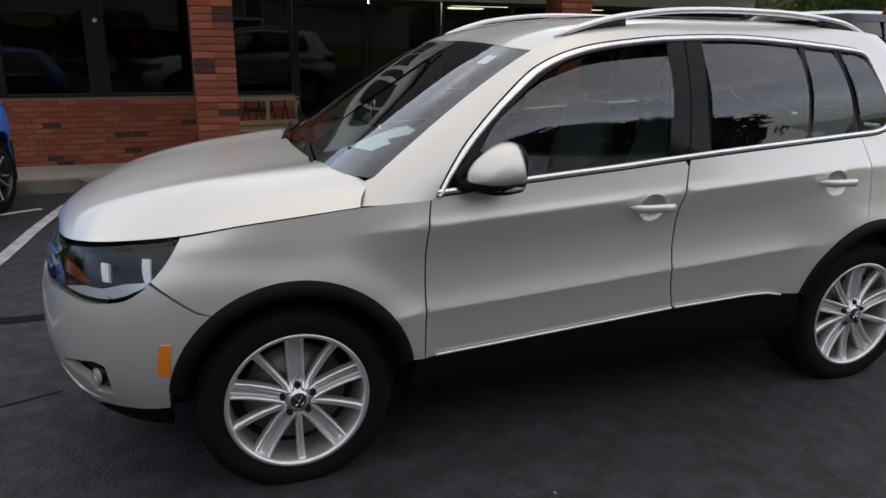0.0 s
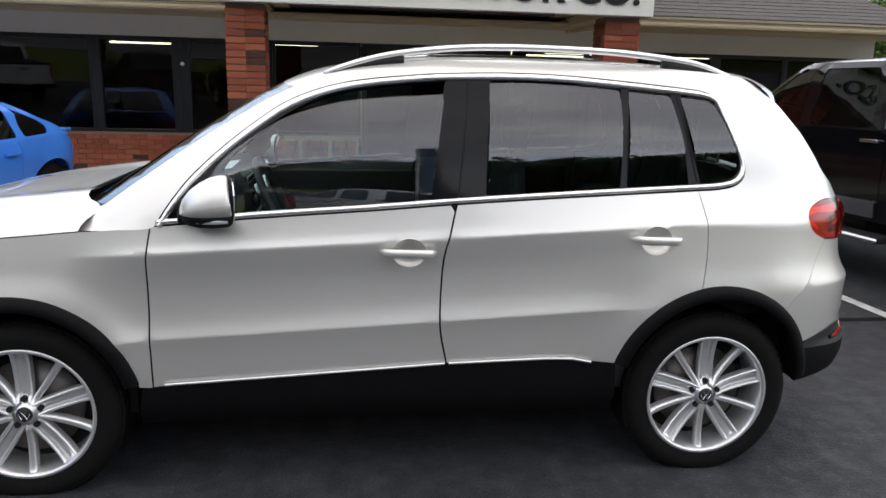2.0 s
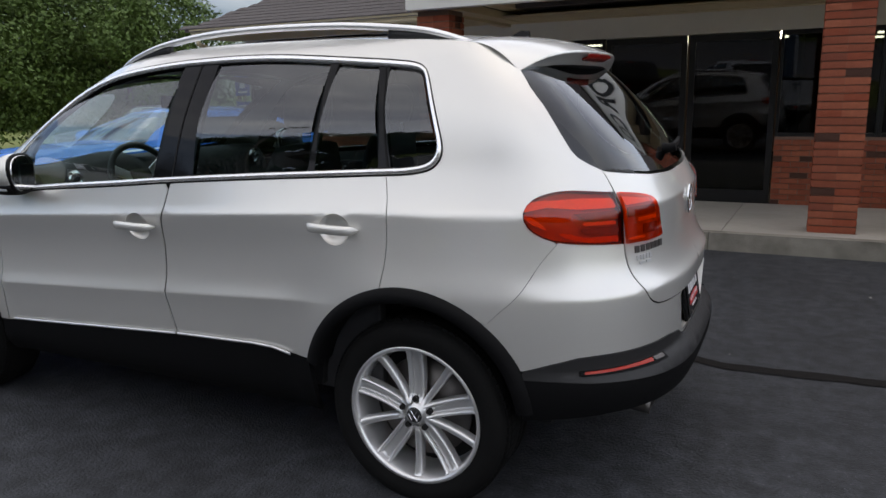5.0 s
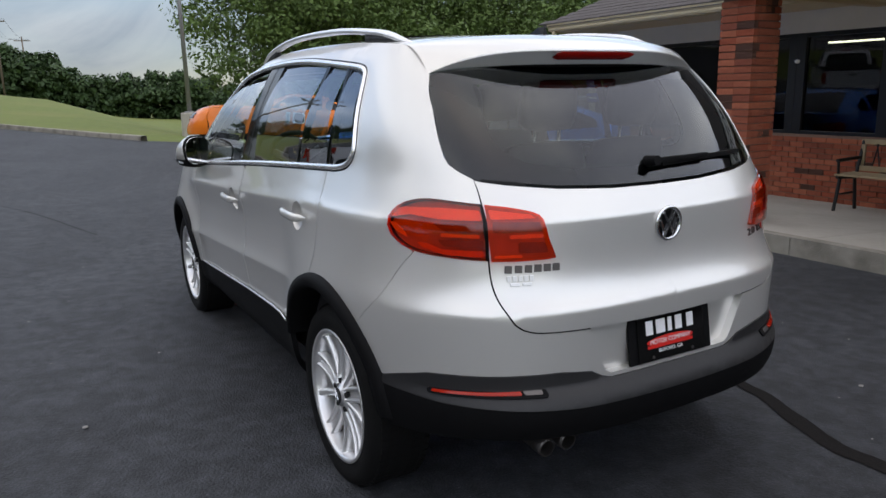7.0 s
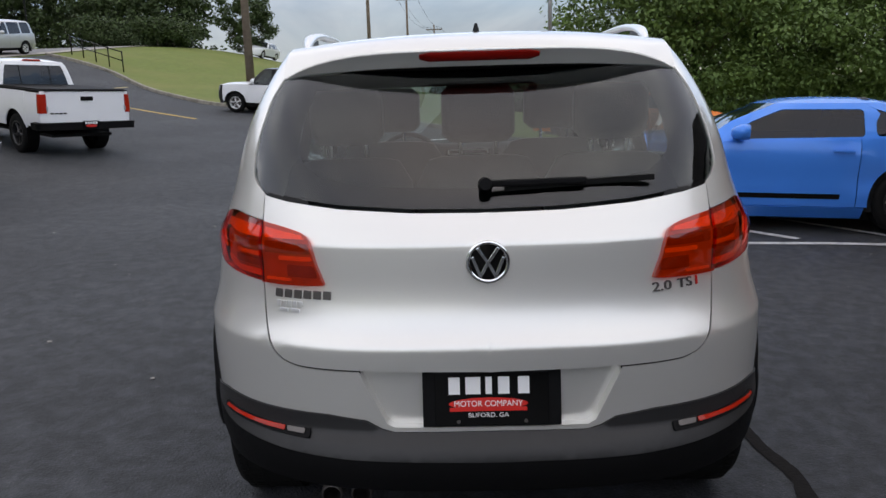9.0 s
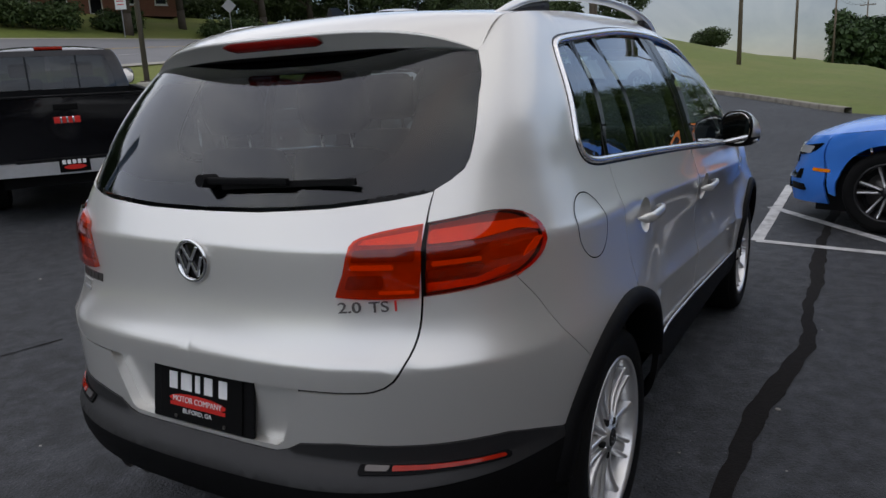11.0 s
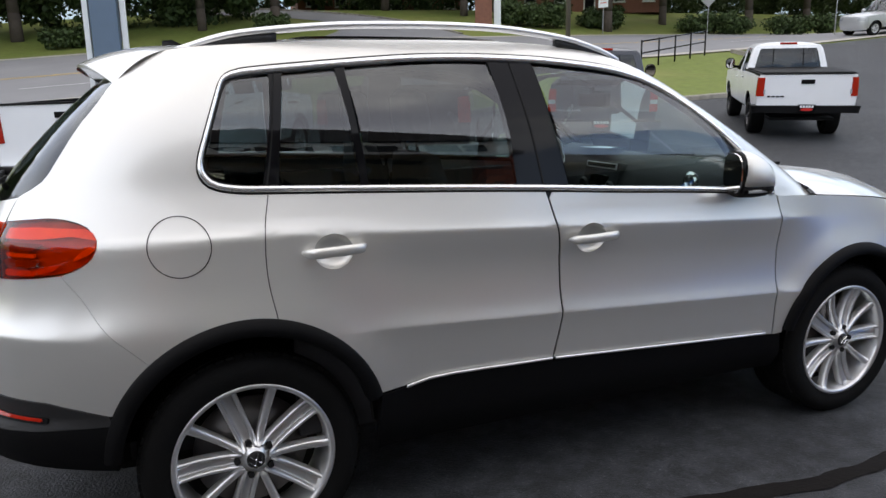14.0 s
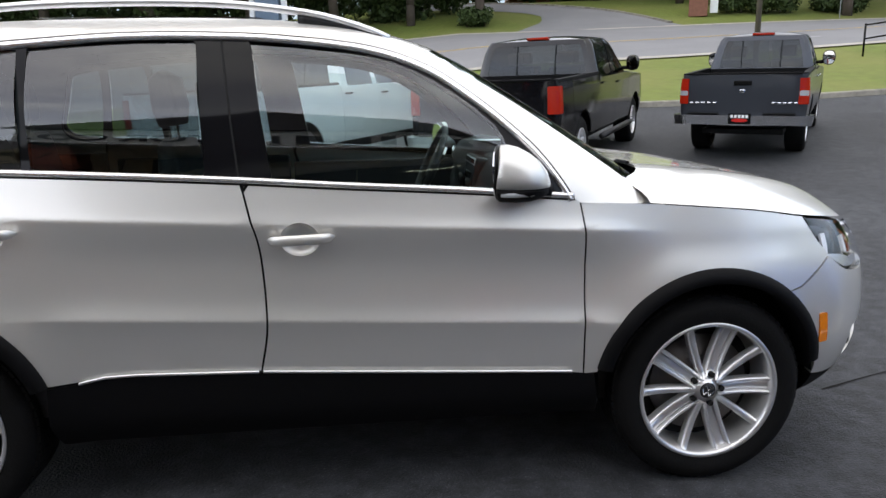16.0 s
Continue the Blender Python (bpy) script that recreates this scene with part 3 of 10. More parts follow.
# outlines, as (x, z) on the side
BELT = [(0.82, 1.040), (0.40, 1.074), (0.05, 1.098), (-0.26, 1.1215), (-0.67, 1.146), (-1.203, 1.1725)]
DLO_TOP = [(0.80, 1.043), (0.755, 1.115), (0.68, 1.210), (0.57, 1.313), (0.468, 1.394), (0.37, 1.461), (0.263, 1.509), (0.15, 1.541), (0.04, 1.559), (-0.06, 1.570), (-0.17, 1.580), (-0.28, 1.586), (-0.48, 1.5915), (-0.69, 1.5875), (-0.92, 1.572), (-1.14, 1.554)]
DLO_TAIL = [(-1.14, 1.554), (-1.24, 1.5425), (-1.285, 1.527), (-1.308, 1.500), (-1.336, 1.434), (-1.372, 1.343), (-1.394, 1.280), (-1.397, 1.242), (-1.383, 1.212), (-1.35, 1.190), (-1.28, 1.177), (-1.203, 1.1725)]
B_SEAM = [(-0.2575, 1.120), (-0.236, 1.025), (-0.213, 0.924), (-0.203, 0.74), (-0.205, 0.645), (-0.232, 0.512)]
F_SEAM = [(0.820, 1.037), (0.832, 0.96), (0.840, 0.86), (0.842, 0.63), (0.842, 0.44)]
R_SEAM = [(-1.203, 1.173), (-1.228, 1.06), (-1.232, 0.93), (-1.215, 0.806)]


def tail_u(points):
    return [(u_of_x(x, z) if x < XC else x, z) for x, z in points]


def to_u(points, f):
    return [(f(x, z), z) for x, z in points]


def arc(cx, cz, r, a0, a1, n=22):
    return [(cx + r * math.cos(radians(a0 + (a1 - a0) * i / n)), cz + r * math.sin(radians(a0 + (a1 - a0) * i / n))) for i in range(n + 1)]


belt_c = rounded(BELT)
top_c = rounded(DLO_TOP)
tail_c = rounded(DLO_TAIL)
bseam_c = rounded(B_SEAM)
fseam_c = rounded(F_SEAM)
rseam_c = rounded(R_SEAM)


def cut(curve_pts, x0, x1):
    """The stretch of a curve between two x."""
    lo, hi = min(x0, x1), max(x0, x1)
    return [p for p in curve_pts if lo - 1e-6 <= p[0] <= hi + 1e-6]


# wheel-arch openings (the painted edge)

# rows of points that keep the two creases of the flank crisp
CREASE = [lambda u, d=d: d - 0.0537 * min(max(u, -1.6), 1.2) for d in [0.36 + 0.04 * k for k in range(7)] + [0.63, 0.65, 0.662, 0.668, 0.672, 0.676, 0.684, 0.70, 0.73] + [0.77 + 0.04 * k for k in range(4)] + [0.925, 0.95, 0.968, 0.978, 0.984, 0.989, 0.996, 1.008, 1.03, 1.055] + [1.09 + 0.035 * k for k in range(16)]]
LEDGE_ROWS = [lambda u, d=d: d for d in (0.39, 0.42, 0.45, 0.48, 0.495, 0.505, 0.515, 0.525, 0.535, 0.545, 0.555, 0.565, 0.585, 0.597)]
TAIL_ROWS = [lambda u, d=d: d for d in [0.36 + 0.035 * k for k in range(11)] + [0.735, 0.755, 0.775, 0.786, 0.793, 0.799, 0.808, 0.822] + [0.84 + 0.035 * k for k in range(6)] + [1.04, 1.053, 1.060, 1.067, 1.077, 1.10, 1.13, 1.16]]

# doors
front_door = ([p for p in cut(belt_c, 0.82, -0.2575)] + bseam_c[1:] + fseam_c[::-1][:-1])
CUP_F, CUP_R = (-0.085, 0.945), (-1.025, 0.988)


def ring_of(c, rx, rz, n=28):
    return [(c[0] + rx * math.cos(2 * math.pi * i / n), c[1] + rz * math.sin(2 * math.pi * i / n)) for i in range(n)]


def seal(surf, outline, parents, mid=None):
    """The dark rubber seal behind a panel's shut line."""
    d = dense(outline, 0.03)
    ring = skin(surf, [tuple(q) for q in shrink(d, -0.007)], [[tuple(q) for q in shrink(d, 0.007)]], grid=0.6, gap=0, depth=0, lift=-0.004, step=0.04)
    return pair("door_seal", ring, GLOSS_BLACK, parents)


front_doors = pair("front_door", skin(lower, front_door, [ring_of(CUP_F, 0.062, 0.055)], depth=0.012, gap=0.0035, rows=CREASE), SILVER, BOTH)
seal(lower, front_door, front_doors)
arch_door = arc(-1.302, 0.385, 0.424, 78, 16, 16)
rear_door = cut(belt_c, -0.2575, -1.203) + rseam_c[1:-1] + arch_door + [(-0.80, 0.505), (-0.70, 0.519)] + bseam_c[::-1][:-1]
rear_doors = pair("rear_door", skin(lower, tail_u(rear_door), [ring_of(CUP_R, 0.062, 0.055)], depth=0.012, gap=0.0035, rows=CREASE), SILVER, BOTH)
seal(lower, tail_u(rear_door), rear_doors)

# front wing
wing = to_u([(0.822, 1.036), (1.08, 1.016)] + rounded([(1.08, 1.016), (1.42, 0.982), (1.643, 0.944)])[1:] + rounded([(1.643, 0.944), (1.692, 0.869), (1.746, 0.808)])[1:]
            + [(1.615, 0.712)], fx)
wing += [(fx(x, z), z) for x, z in arc(1.302, 0.372, 0.418, 51, 170, 26)] + fseam_c[::-1][:-1]
pair("front_wing", skin(lower, wing, depth=0.03, rows=CREASE), SILVER, BOTH)

# A-pillar and roof rail strip, in one piece with the rear quarter
def edge_w(z):
    return 0.768 - (z - 1.10) * 0.333


screen_edge = [(sy(edge_w(z), z), z) for z in steps(1.10, 1.526, 14)]
EDGE_Z = curve_of([-1.5, -1.40, -1.14, -0.9, -0.5, -0.2, 0.05, 0.20, 0.335], [1.588, 1.607, 1.626, 1.637, 1.642, 1.634, 1.609, 1.572, 1.526])
ROOF_EDGE = [(x, float(EDGE_Z(x))) for x in steps(0.325, -1.14, 30)]
strip = [(sx(0.80, 1.043), 1.043), (sx(0.822, 1.030), 1.030), (sx(1.13, 1.010), 1.010), (sx(1.09, 1.055), 1.055)] + screen_edge + [(sx(x, z), z) for x, z in ROOF_EDGE] + [(sx(x, z), z) for x, z in top_c[::-1][:-1]]
pair("pillar_a", skin(upper, strip, gap=0.0, depth=0.0, grid=0.03), SILVER, BOTH)

HATCH_SIDE = [(0.600, 1.53), (0.644, 1.45), (0.658, 1.397), (0.671, 1.343), (0.679, 1.28), (0.675, 1.228), (0.634, 1.186)]
hatch_side_u = [(u_of_y(y, z), z) for y, z in rounded(HATCH_SIDE)]
seam_low = [(u_of_y(y, z), z) for y, z in rounded([(0.63, 1.186), (0.630, 1.12), (0.631, 1.03), (0.631, 0.955)])]
seam_low2 = [(u_of_y(y, z), z) for y, z in rounded([(0.631, 0.955), (0.629, 0.88), (0.618, 0.82), (0.59, 0.765), (0.545, 0.74), (0.48, 0.733), (0.355, 0.730)])]
lamp_top = [(u_of_y(0.631, 1.118), 1.118), (u_of_y(0.70, 1.127), 1.127), (u_of_x(-1.80, 1.131), 1.131), (u_of_x(-1.75, 1.125), 1.125), (u_of_x(-1.705, 1.106), 1.106), (u_of_x(-1.682, 1.068), 1.068),
            (u_of_x(-1.70, 1.02), 1.02), (u_of_x(-1.75, 0.986), 0.986), (u_of_x(-1.81, 0.970), 0.970), (u_of_y(0.69, 0.957), 0.957), (u_of_y(0.631, 0.952), 0.952)]
lamp_c = rounded(lamp_top)
k_seam = int(np.argmin([abs(z - 0.976) + abs(u - u_of_x(-1.785, 0.976)) for u, z in lamp_c]))
bump_seam = [(u_of_x(x, z), z) for x, z in rounded([(-1.615, 0.745), (-1.685, 0.815), (-1.74, 0.91), (-1.785, 0.970)])]
quarter = tail_u(tail_c) + tail_u(rseam_c[1:-1]) + [(u_of_x(x, z), z) for x, z in arc(-1.302, 0.385, 0.424, 78, 122, 14)] + [(u_of_x(-1.585, 0.715), 0.715)] + bump_seam
quarter += lamp_c[:k_seam][::-1] + seam_low[::-1][-int(len(seam_low) * 0.28):] + hatch_side_u[::-1][1:] + [(u_of_x(-1.54, 1.575), 1.575), (u_of_x(-1.46, 1.599), 1.599), (u_of_x(-1.36, 1.611), 1.611), (u_of_x(-1.27, 1.618), 1.618), (-1.14, 1.626)]
pair("rear_quarter", skin(upper, quarter, gap=0.0, depth=0.012, grid=0.03, rows=CREASE), SILVER, BOTH)

# fuel flap on the right flank: a thin round groove
flap = tail_u([(-1.469 + 0.088 * math.cos(a), 1.038 + 0.088 * math.sin(a)) for a in steps(0, 2 * math.pi, 40)[:-1]])
ring = skin(lambda u, z: upper(u, z), flap, [tail_u([(-1.469 + 0.0852 * math.cos(a), 1.038 + 0.0852 * math.sin(a)) for a in steps(0, 2 * math.pi, 40)[:-1]])], grid=0.2, gap=0, depth=0, lift=0.0012)
part_mesh("fuel_flap", mesh_of("fuel_flap", *other_side(ring), GLOSS_BLACK), car, "round fuel flap outline")

# tail
painted_low = [(0.0, 0.558), (0.265, 0.557), (0.30, 0.567), (0.34, 0.589), (0.45, 0.602), (0.62, 0.604), (0.75, 0.606)]
low_u = [(u_of_y(y, z), z) for y, z in painted_low] + [(u_of_x(-1.86, 0.604), 0.604), (u_of_x(-1.78, 0.585), 0.585), (u_of_x(-1.70, 0.562), 0.562)]
bumper = [(u_of_x(x, z), z) for x, z in arc(-1.302, 0.385, 0.424, 155, 122, 10)] + [(u_of_x(-1.585, 0.715), 0.715)] + bump_seam + lamp_c[k_seam:] + seam_low2[1:] + [(u_of_y(0.285, 0.584), 0.584), (u_of_y(0.265, 0.573), 0.573), (u_of_y(0.0, 0.572), 0.572)] + low_u
mid_u = XC - 1.05 * math.pi / 2
bumper = [(max(u, mid_u), z) for u, z in bumper]
part_mesh("rear_bumper", mesh_of("rear_bumper", *whole(skin(around, bumper, depth=0.03, grid=0.035, gap=0.0015, mid=mid_u, rows=TAIL_ROWS)), SILVER), car)
recess = [(mid_u, 0.562), (u_of_y(0.30, 0.562), 0.562), (u_of_y(0.37, 0.74), 0.74), (mid_u, 0.74)]
part_mesh("plate_recess", mesh_of("plate_recess", *whole(skin(around, recess, lift=-0.028, depth=0, gap=0, mid=mid_u)), SILVER), car)
EDGE_LOW = [(u_of_x(-1.70, 0.535), 0.535), (u_of_x(-1.80, 0.530), 0.530), (u_of_y(0.78, 0.520), 0.520), (u_of_y(0.60, 0.507), 0.507), (u_of_y(0.4, 0.497), 0.497), (mid_u, 0.492)]
part_mesh("bumper_ledge", mesh_of("bumper_ledge", *whole(skin(around, low_u + EDGE_LOW, depth=0.03, grid=0.03, lift=0.004, gap=0, mid=mid_u, rows=LEDGE_ROWS)), PLASTIC_GREY), car, "dark grey plastic bumper ledge")
black_low = EDGE_LOW[::-1] + [(u_of_x(-1.69, 0.385), 0.385), (u_of_x(-1.80, 0.395), 0.395), (u_of_y(0.70, 0.405), 0.405), (u_of_y(0.4, 0.40), 0.40), (mid_u, 0.395)]
part_mesh("lower_bumper", mesh_of("lower_bumper", *whole(skin(around, black_low, depth=0.03, grid=0.03, lift=0.003, gap=0.001, mid=mid_u, rows=LEDGE_ROWS)), PLASTIC), car, "black plastic lower bumper")
hatch = [(mid_u, 1.140), (u_of_y(0.2, 1.143), 1.143), (u_of_y(0.4, 1.155), 1.155), (u_of_y(0.55, 1.172), 1.172)] + seam_low + seam_low2[1:] + [(mid_u, 0.725)]
hatch_ob = part_mesh("tailgate", mesh_of("tailgate", *whole(skin(around, hatch, depth=0.03, grid=0.035, gap=0.004, mid=mid_u, rows=TAIL_ROWS)), SILVER), car)
seal(around, seam_low + seam_low2[1:] + [(u_of_y(0.356, 0.742), 0.742), (u_of_y(0.35, 0.90), 0.90), (u_of_y(0.50, 1.17), 1.17)], (hatch_ob, hatch_ob))
hglass = [(mid_u, 1.146), (u_of_y(0.2, 1.149), 1.149), (u_of_y(0.4, 1.161), 1.161), (u_of_y(0.55, 1.178), 1.178)] + hatch_side_u[::-1] + [(u_of_y(0.4, 1.54), 1.54), (mid_u, 1.545)]
hin = [(mid_u + 0.0, 1.205), (u_of_y(0.3, 1.21), 1.21)] + [(u_of_y(y, z), z) for y, z in rounded([(0.46, 1.235), (0.52, 1.28), (0.53, 1.35), (0.50, 1.47)])] + [(mid_u, 1.475)]
part_mesh("rear_window", mesh_of("rear_window", *whole(skin(around, hglass, depth=0.0, lift=-0.004, gap=0.002, mid=mid_u)), GLASS_HATCH), hatch_ob)
part_mesh("window_border", mesh_of("window_border", *whole(skin(around, hglass + [(mid_u, 1.476)] + hin[::-1] , depth=0.0, lift=-0.009, gap=0.003, mid=mid_u)), GLOSS_BLACK), hatch_ob)

# tail lamps
lamp_out = skin(around, lamp_c, depth=0.02, lift=0.004, gap=0.002, bulge=0.007, grid=0.025)
outer = pair("tail_lamp", lamp_out, LENS_RED, BOTH, "red tail lamp wrapped round the corner")
inner_c = rounded([(0.624, 1.114), (0.56, 1.104), (0.50, 1.088), (0.478, 1.068), (0.462, 1.01), (0.444, 0.962), (0.455, 0.953), (0.54, 0.950), (0.624, 0.951)])
inner_u = [(u_of_y(y, z), z) for y, z in inner_c]
inner = pair("inner_lamp", skin(around, inner_u, depth=0.016, lift=0.014, gap=0.001, bulge=0.004, grid=0.025), LENS_RED, (hatch_ob, hatch_ob), "red inner lamp")
pair("lamp_bowl", skin(around, lamp_c, depth=0.0, lift=-0.022, gap=0.003, grid=0.03), LAMP_GREY, outer)
pair("lamp_bowl", skin(around, inner_u, depth=0.0, lift=0.002, gap=0.002, grid=0.03), LAMP_GREY, inner)


def strip_on(points, lift, mat, parents, name, surf=around, **kw):
    return pair(name, skin(surf, points, depth=kw.pop("depth", 0.004), lift=lift, gap=0, grid=kw.pop("grid", 0.02)), mat, parents)


def yz(points):
    return [(u_of_y(y, z), z) for y, z in points]


# reflectors, dark chambers and the bright bars behind the red lens
for pts, mat in (([(0.638, 1.073), (0.735, 1.075), (0.785, 1.084), (0.815, 1.072), (0.822, 1.083), (0.79, 1.104), (0.72, 1.108), (0.638, 1.103)], LAMP_BRIGHT), ([(0.640, 1.034), (0.728, 1.036), (0.752, 1.064), (0.640, 1.066)], LAMP_BLACK),
                 ([(0.648, 1.017), (0.738, 1.020), (0.738, 1.031), (0.648, 1.029)], LAMP_BRIGHT), ([(0.640, 0.988), (0.735, 0.992), (0.745, 1.012), (0.64, 1.010)], LAMP_BLACK), ([(0.640, 0.962), (0.73, 0.966), (0.775, 0.985), (0.785, 1.0), (0.765, 0.998), (0.735, 0.982), (0.64, 0.980)], LAMP_AMBER),
                 ([(0.800, 1.010), (0.818, 1.028), (0.824, 1.056), (0.816, 1.056), (0.806, 1.030)], LAMP_BRIGHT)):
    strip_on(corners(yz(pts), 0.008), -0.010, mat, outer, "reflector")
for pts, mat in (([(0.494, 1.073), (0.618, 1.073), (0.618, 1.101), (0.503, 1.083)], LAMP_BRIGHT), ([(0.480, 1.036), (0.616, 1.036), (0.616, 1.066), (0.488, 1.062)], LAMP_BLACK), ([(0.476, 1.017), (0.575, 1.017), (0.575, 1.029), (0.479, 1.029)], LAMP_BRIGHT),
                 ([(0.463, 0.972), (0.550, 0.973), (0.550, 1.006), (0.473, 1.004)], LAMP_BLACK), ([(0.540, 0.960), (0.616, 0.960), (0.616, 0.968), (0.540, 0.968)], LAMP_BRIGHT)):
    strip_on(corners(yz(pts), 0.006), 0.0055, mat, inner, "reflector", depth=0.003)
low_r = pair("bumper_reflector", skin(around, corners(yz([(0.50, 0.534), (0.795, 0.541), (0.79, 0.562), (0.50, 0.556)]), 0.008), depth=0.01, lift=0.0105, gap=0, grid=0.03), PLASTIC, BOTH)
strip_on(corners(yz([(0.575, 0.541), (0.785, 0.546), (0.78, 0.560), (0.575, 0.557)]), 0.004), 0.014, LENS_LOW, low_r, "red_lens")
strip_on(corners(yz([(0.515, 0.540), (0.568, 0.541), (0.568, 0.556), (0.515, 0.555)]), 0.004), 0.014, STEEL, low_r, "clear_lens")

# spoiler over the rear window: upper skin, rear face and dark underside
vs, face_v, under_v = [], [], []
ny, ns = 36, 14
for j in range(ny + 1):
    v = math.sin(math.pi / 2 * (-1 + 2 * j / ny))
    a = abs(v)
    xe, ze, zl = -1.712 + 0.115 * a**2.6, 1.577 - 0.076 * a**4.5, 1.529 - 0.030 * a**4.5
    z0 = 1.607 + 0.036 * (1 - a**2.3)
    for i in range(ns + 1):
        t = i / ns
        vs.append((-1.37 + (xe + 1.37) * t, v * (0.606 + 0.003 * t), z0 + (ze - z0) * t**2.6))
    k = 1 - a**4
    face_v += [(xe, v * 0.607, ze), (xe - 0.005 * k, v * 0.607, ze - 0.006 * k), (xe - 0.003 * k, v * 0.606, ze - 0.010 * k), (xe + 0.001 * k, v * 0.606, ze - 0.0135 * k), (xe + 0.044 * k, v * 0.604, zl), (xe + 0.046 * k, v * 0.603, zl - 0.003)]
    under_v += [(xe + 0.044 * k, v * 0.603, zl - 0.002), (xe + 0.085 * k + 0.02, v * 0.598, zl - 0.020 * k - 0.004), (xe + 0.13 * k + 0.05, v * 0.585, zl - 0.012 * k)]


def strips(n, k):
    return [(j * k + i, (j + 1) * k + i, (j + 1) * k + i + 1, j * k + i + 1) for j in range(n) for i in range(k - 1)]


spoiler = part_mesh("spoiler", mesh_of("spoiler", vs, strips(ny, ns + 1), SILVER), car)
part_mesh("spoiler_face", mesh_of("spoiler_face", face_v, strips(ny, 6), SILVER), spoiler)
part_mesh("spoiler_underside", mesh_of("spoiler_underside", under_v, strips(ny, 3), PLASTIC), spoiler)
lamp_v = []
for y in steps(-0.178, 0.178, 12):
    a = abs(y) / 0.607
    xe, e = -1.712 + 0.115 * a**2.6, 0.006 if abs(y) > 0.17 else 0.0
    lamp_v += [(xe - 0.003, y, 1.567 - e), (xe - 0.006, y, 1.564 - e), (xe + 0.018, y, 1.543 + e), (xe + 0.026, y, 1.541 + e)]
part_mesh("brake_lamp", mesh_of("brake_lamp", lamp_v, strips(12, 4), LENS_DEEP), spoiler, "dark red high brake lamp")

# roof
ROOF_C = curve_of([-1.6, -1.45, -1.2, -0.8, -0.4, 0.0, 0.2, 0.30, 0.385], [1.612, 1.637, 1.658, 1.672, 1.671, 1.648, 1.613, 1.586, 1.550])


def header(v):
    """The windscreen's upper edge."""
    z = 1.526 + 0.024 * (1 - abs(v) ** 2.3)
    return upper(sy(abs(v) * edge_w(1.526), z), z)


vs, rows_x = [], 48
for i in range(rows_x + 1):
    q = 1 - (1 - i / rows_x) ** 1.25
    x1 = -1.5 + q * (float(header(1.0)[0]) + 1.5)
    ze = float(EDGE_Z(x1))
    ye = float(upper(sx(x1, ze), ze)[1]) if i < rows_x else edge_w(1.526)
    for j in range(25):
        v = math.sin(math.pi / 2 * (-1 + j / 12))
        x = -1.5 + q * (float(header(v)[0]) + 1.5)
        vs.append((x, v * ye, ze + (float(ROOF_C(-1.5 + q * 1.882)) - ze) * (1 - abs(v) ** 2.3)))
fs = [(i * 25 + j, (i + 1) * 25 + j, (i + 1) * 25 + j + 1, i * 25 + j + 1) for i in range(rows_x) for j in range(24)]
roof = part_mesh("roof", mesh_of("roof", vs, fs, SILVER), car)
sun_glass = [(x, y, float(ROOF_C(x)) + 0.004 - 0.02 * (abs(y) / 0.55) ** 2.3) for x in steps(-0.98, -0.22, 16) for y in steps(-0.43, 0.43, 10)]
part_mesh("sunroof", mesh_of("sunroof", sun_glass, [(i * 11 + j, (i + 1) * 11 + j, (i + 1) * 11 + j + 1, i * 11 + j + 1) for i in range(16) for j in range(10)], GLOSS_BLACK), roof, "black glass sunroof")
bm = bmesh.new()
fin = [bm.verts.new(p) for p in ((-1.425, 0.018, 1.622), (-1.30, 0.014, 1.634), (-1.385, 0.004, 1.675), (-1.42, 0.004, 1.672), (-1.425, -0.018, 1.622), (-1.30, -0.014, 1.634), (-1.385, -0.004, 1.675), (-1.42, -0.004, 1.672))]
for f in ((0, 1, 2, 3), (7, 6, 5, 4), (1, 5, 6, 2), (0, 3, 7, 4), (3, 2, 6, 7)):
    bm.faces.new([fin[i] for i in f])
part("antenna_fin", bm, GLOSS_BLACK, roof, "black shark-fin aerial")

# windscreen and bonnet
ws_low = [(sy(0.0, 1.075), 1.075), (sy(0.3, 1.078), 1.078), (sy(0.55, 1.088), 1.088), (sy(0.7, 1.096), 1.096)]
ws_high = [(sy(v * 0.626, z), z) for v, z in ((v, 1.526 + 0.024 * (1 - v**2.3)) for v in (0.8, 0.6, 0.4, 0.2, 0.0))]
part_mesh("windscreen", mesh_of("windscreen", *whole(skin(upper, ws_low + screen_edge + ws_high, depth=0, gap=0.0)), GLASS_FRONT), car)
border_in = [(sy(edge_w(z) - 0.045, z), z) for z in steps(1.15, 1.49, 8)]
pair("screen_border", skin(upper, [(sy(0.02, 1.075), 1.075)] + ws_low[1:] + screen_edge + ws_high[:-1] + [(sy(0.02, 1.55), 1.549), (sy(0.02, 1.54), 1.538), (sy(0.25, 1.53), 1.533)] + border_in[::-1]
                           + [(sy(0.55, 1.128), 1.128), (sy(0.3, 1.118), 1.118), (sy(0.02, 1.115), 1.115)], depth=0, gap=0.0, lift=-0.005), GLOSS_BLACK, BOTH)
part_mesh("inspection_sticker", mesh_of("inspection_sticker", *skin(upper, corners([(sy(0.545, 1.475), 1.475), (sy(0.485, 1.475), 1.475), (sy(0.475, 1.505), 1.505), (sy(0.535, 1.505), 1.505)], 0.004), depth=0, gap=0, lift=-0.003), WHITE), car)

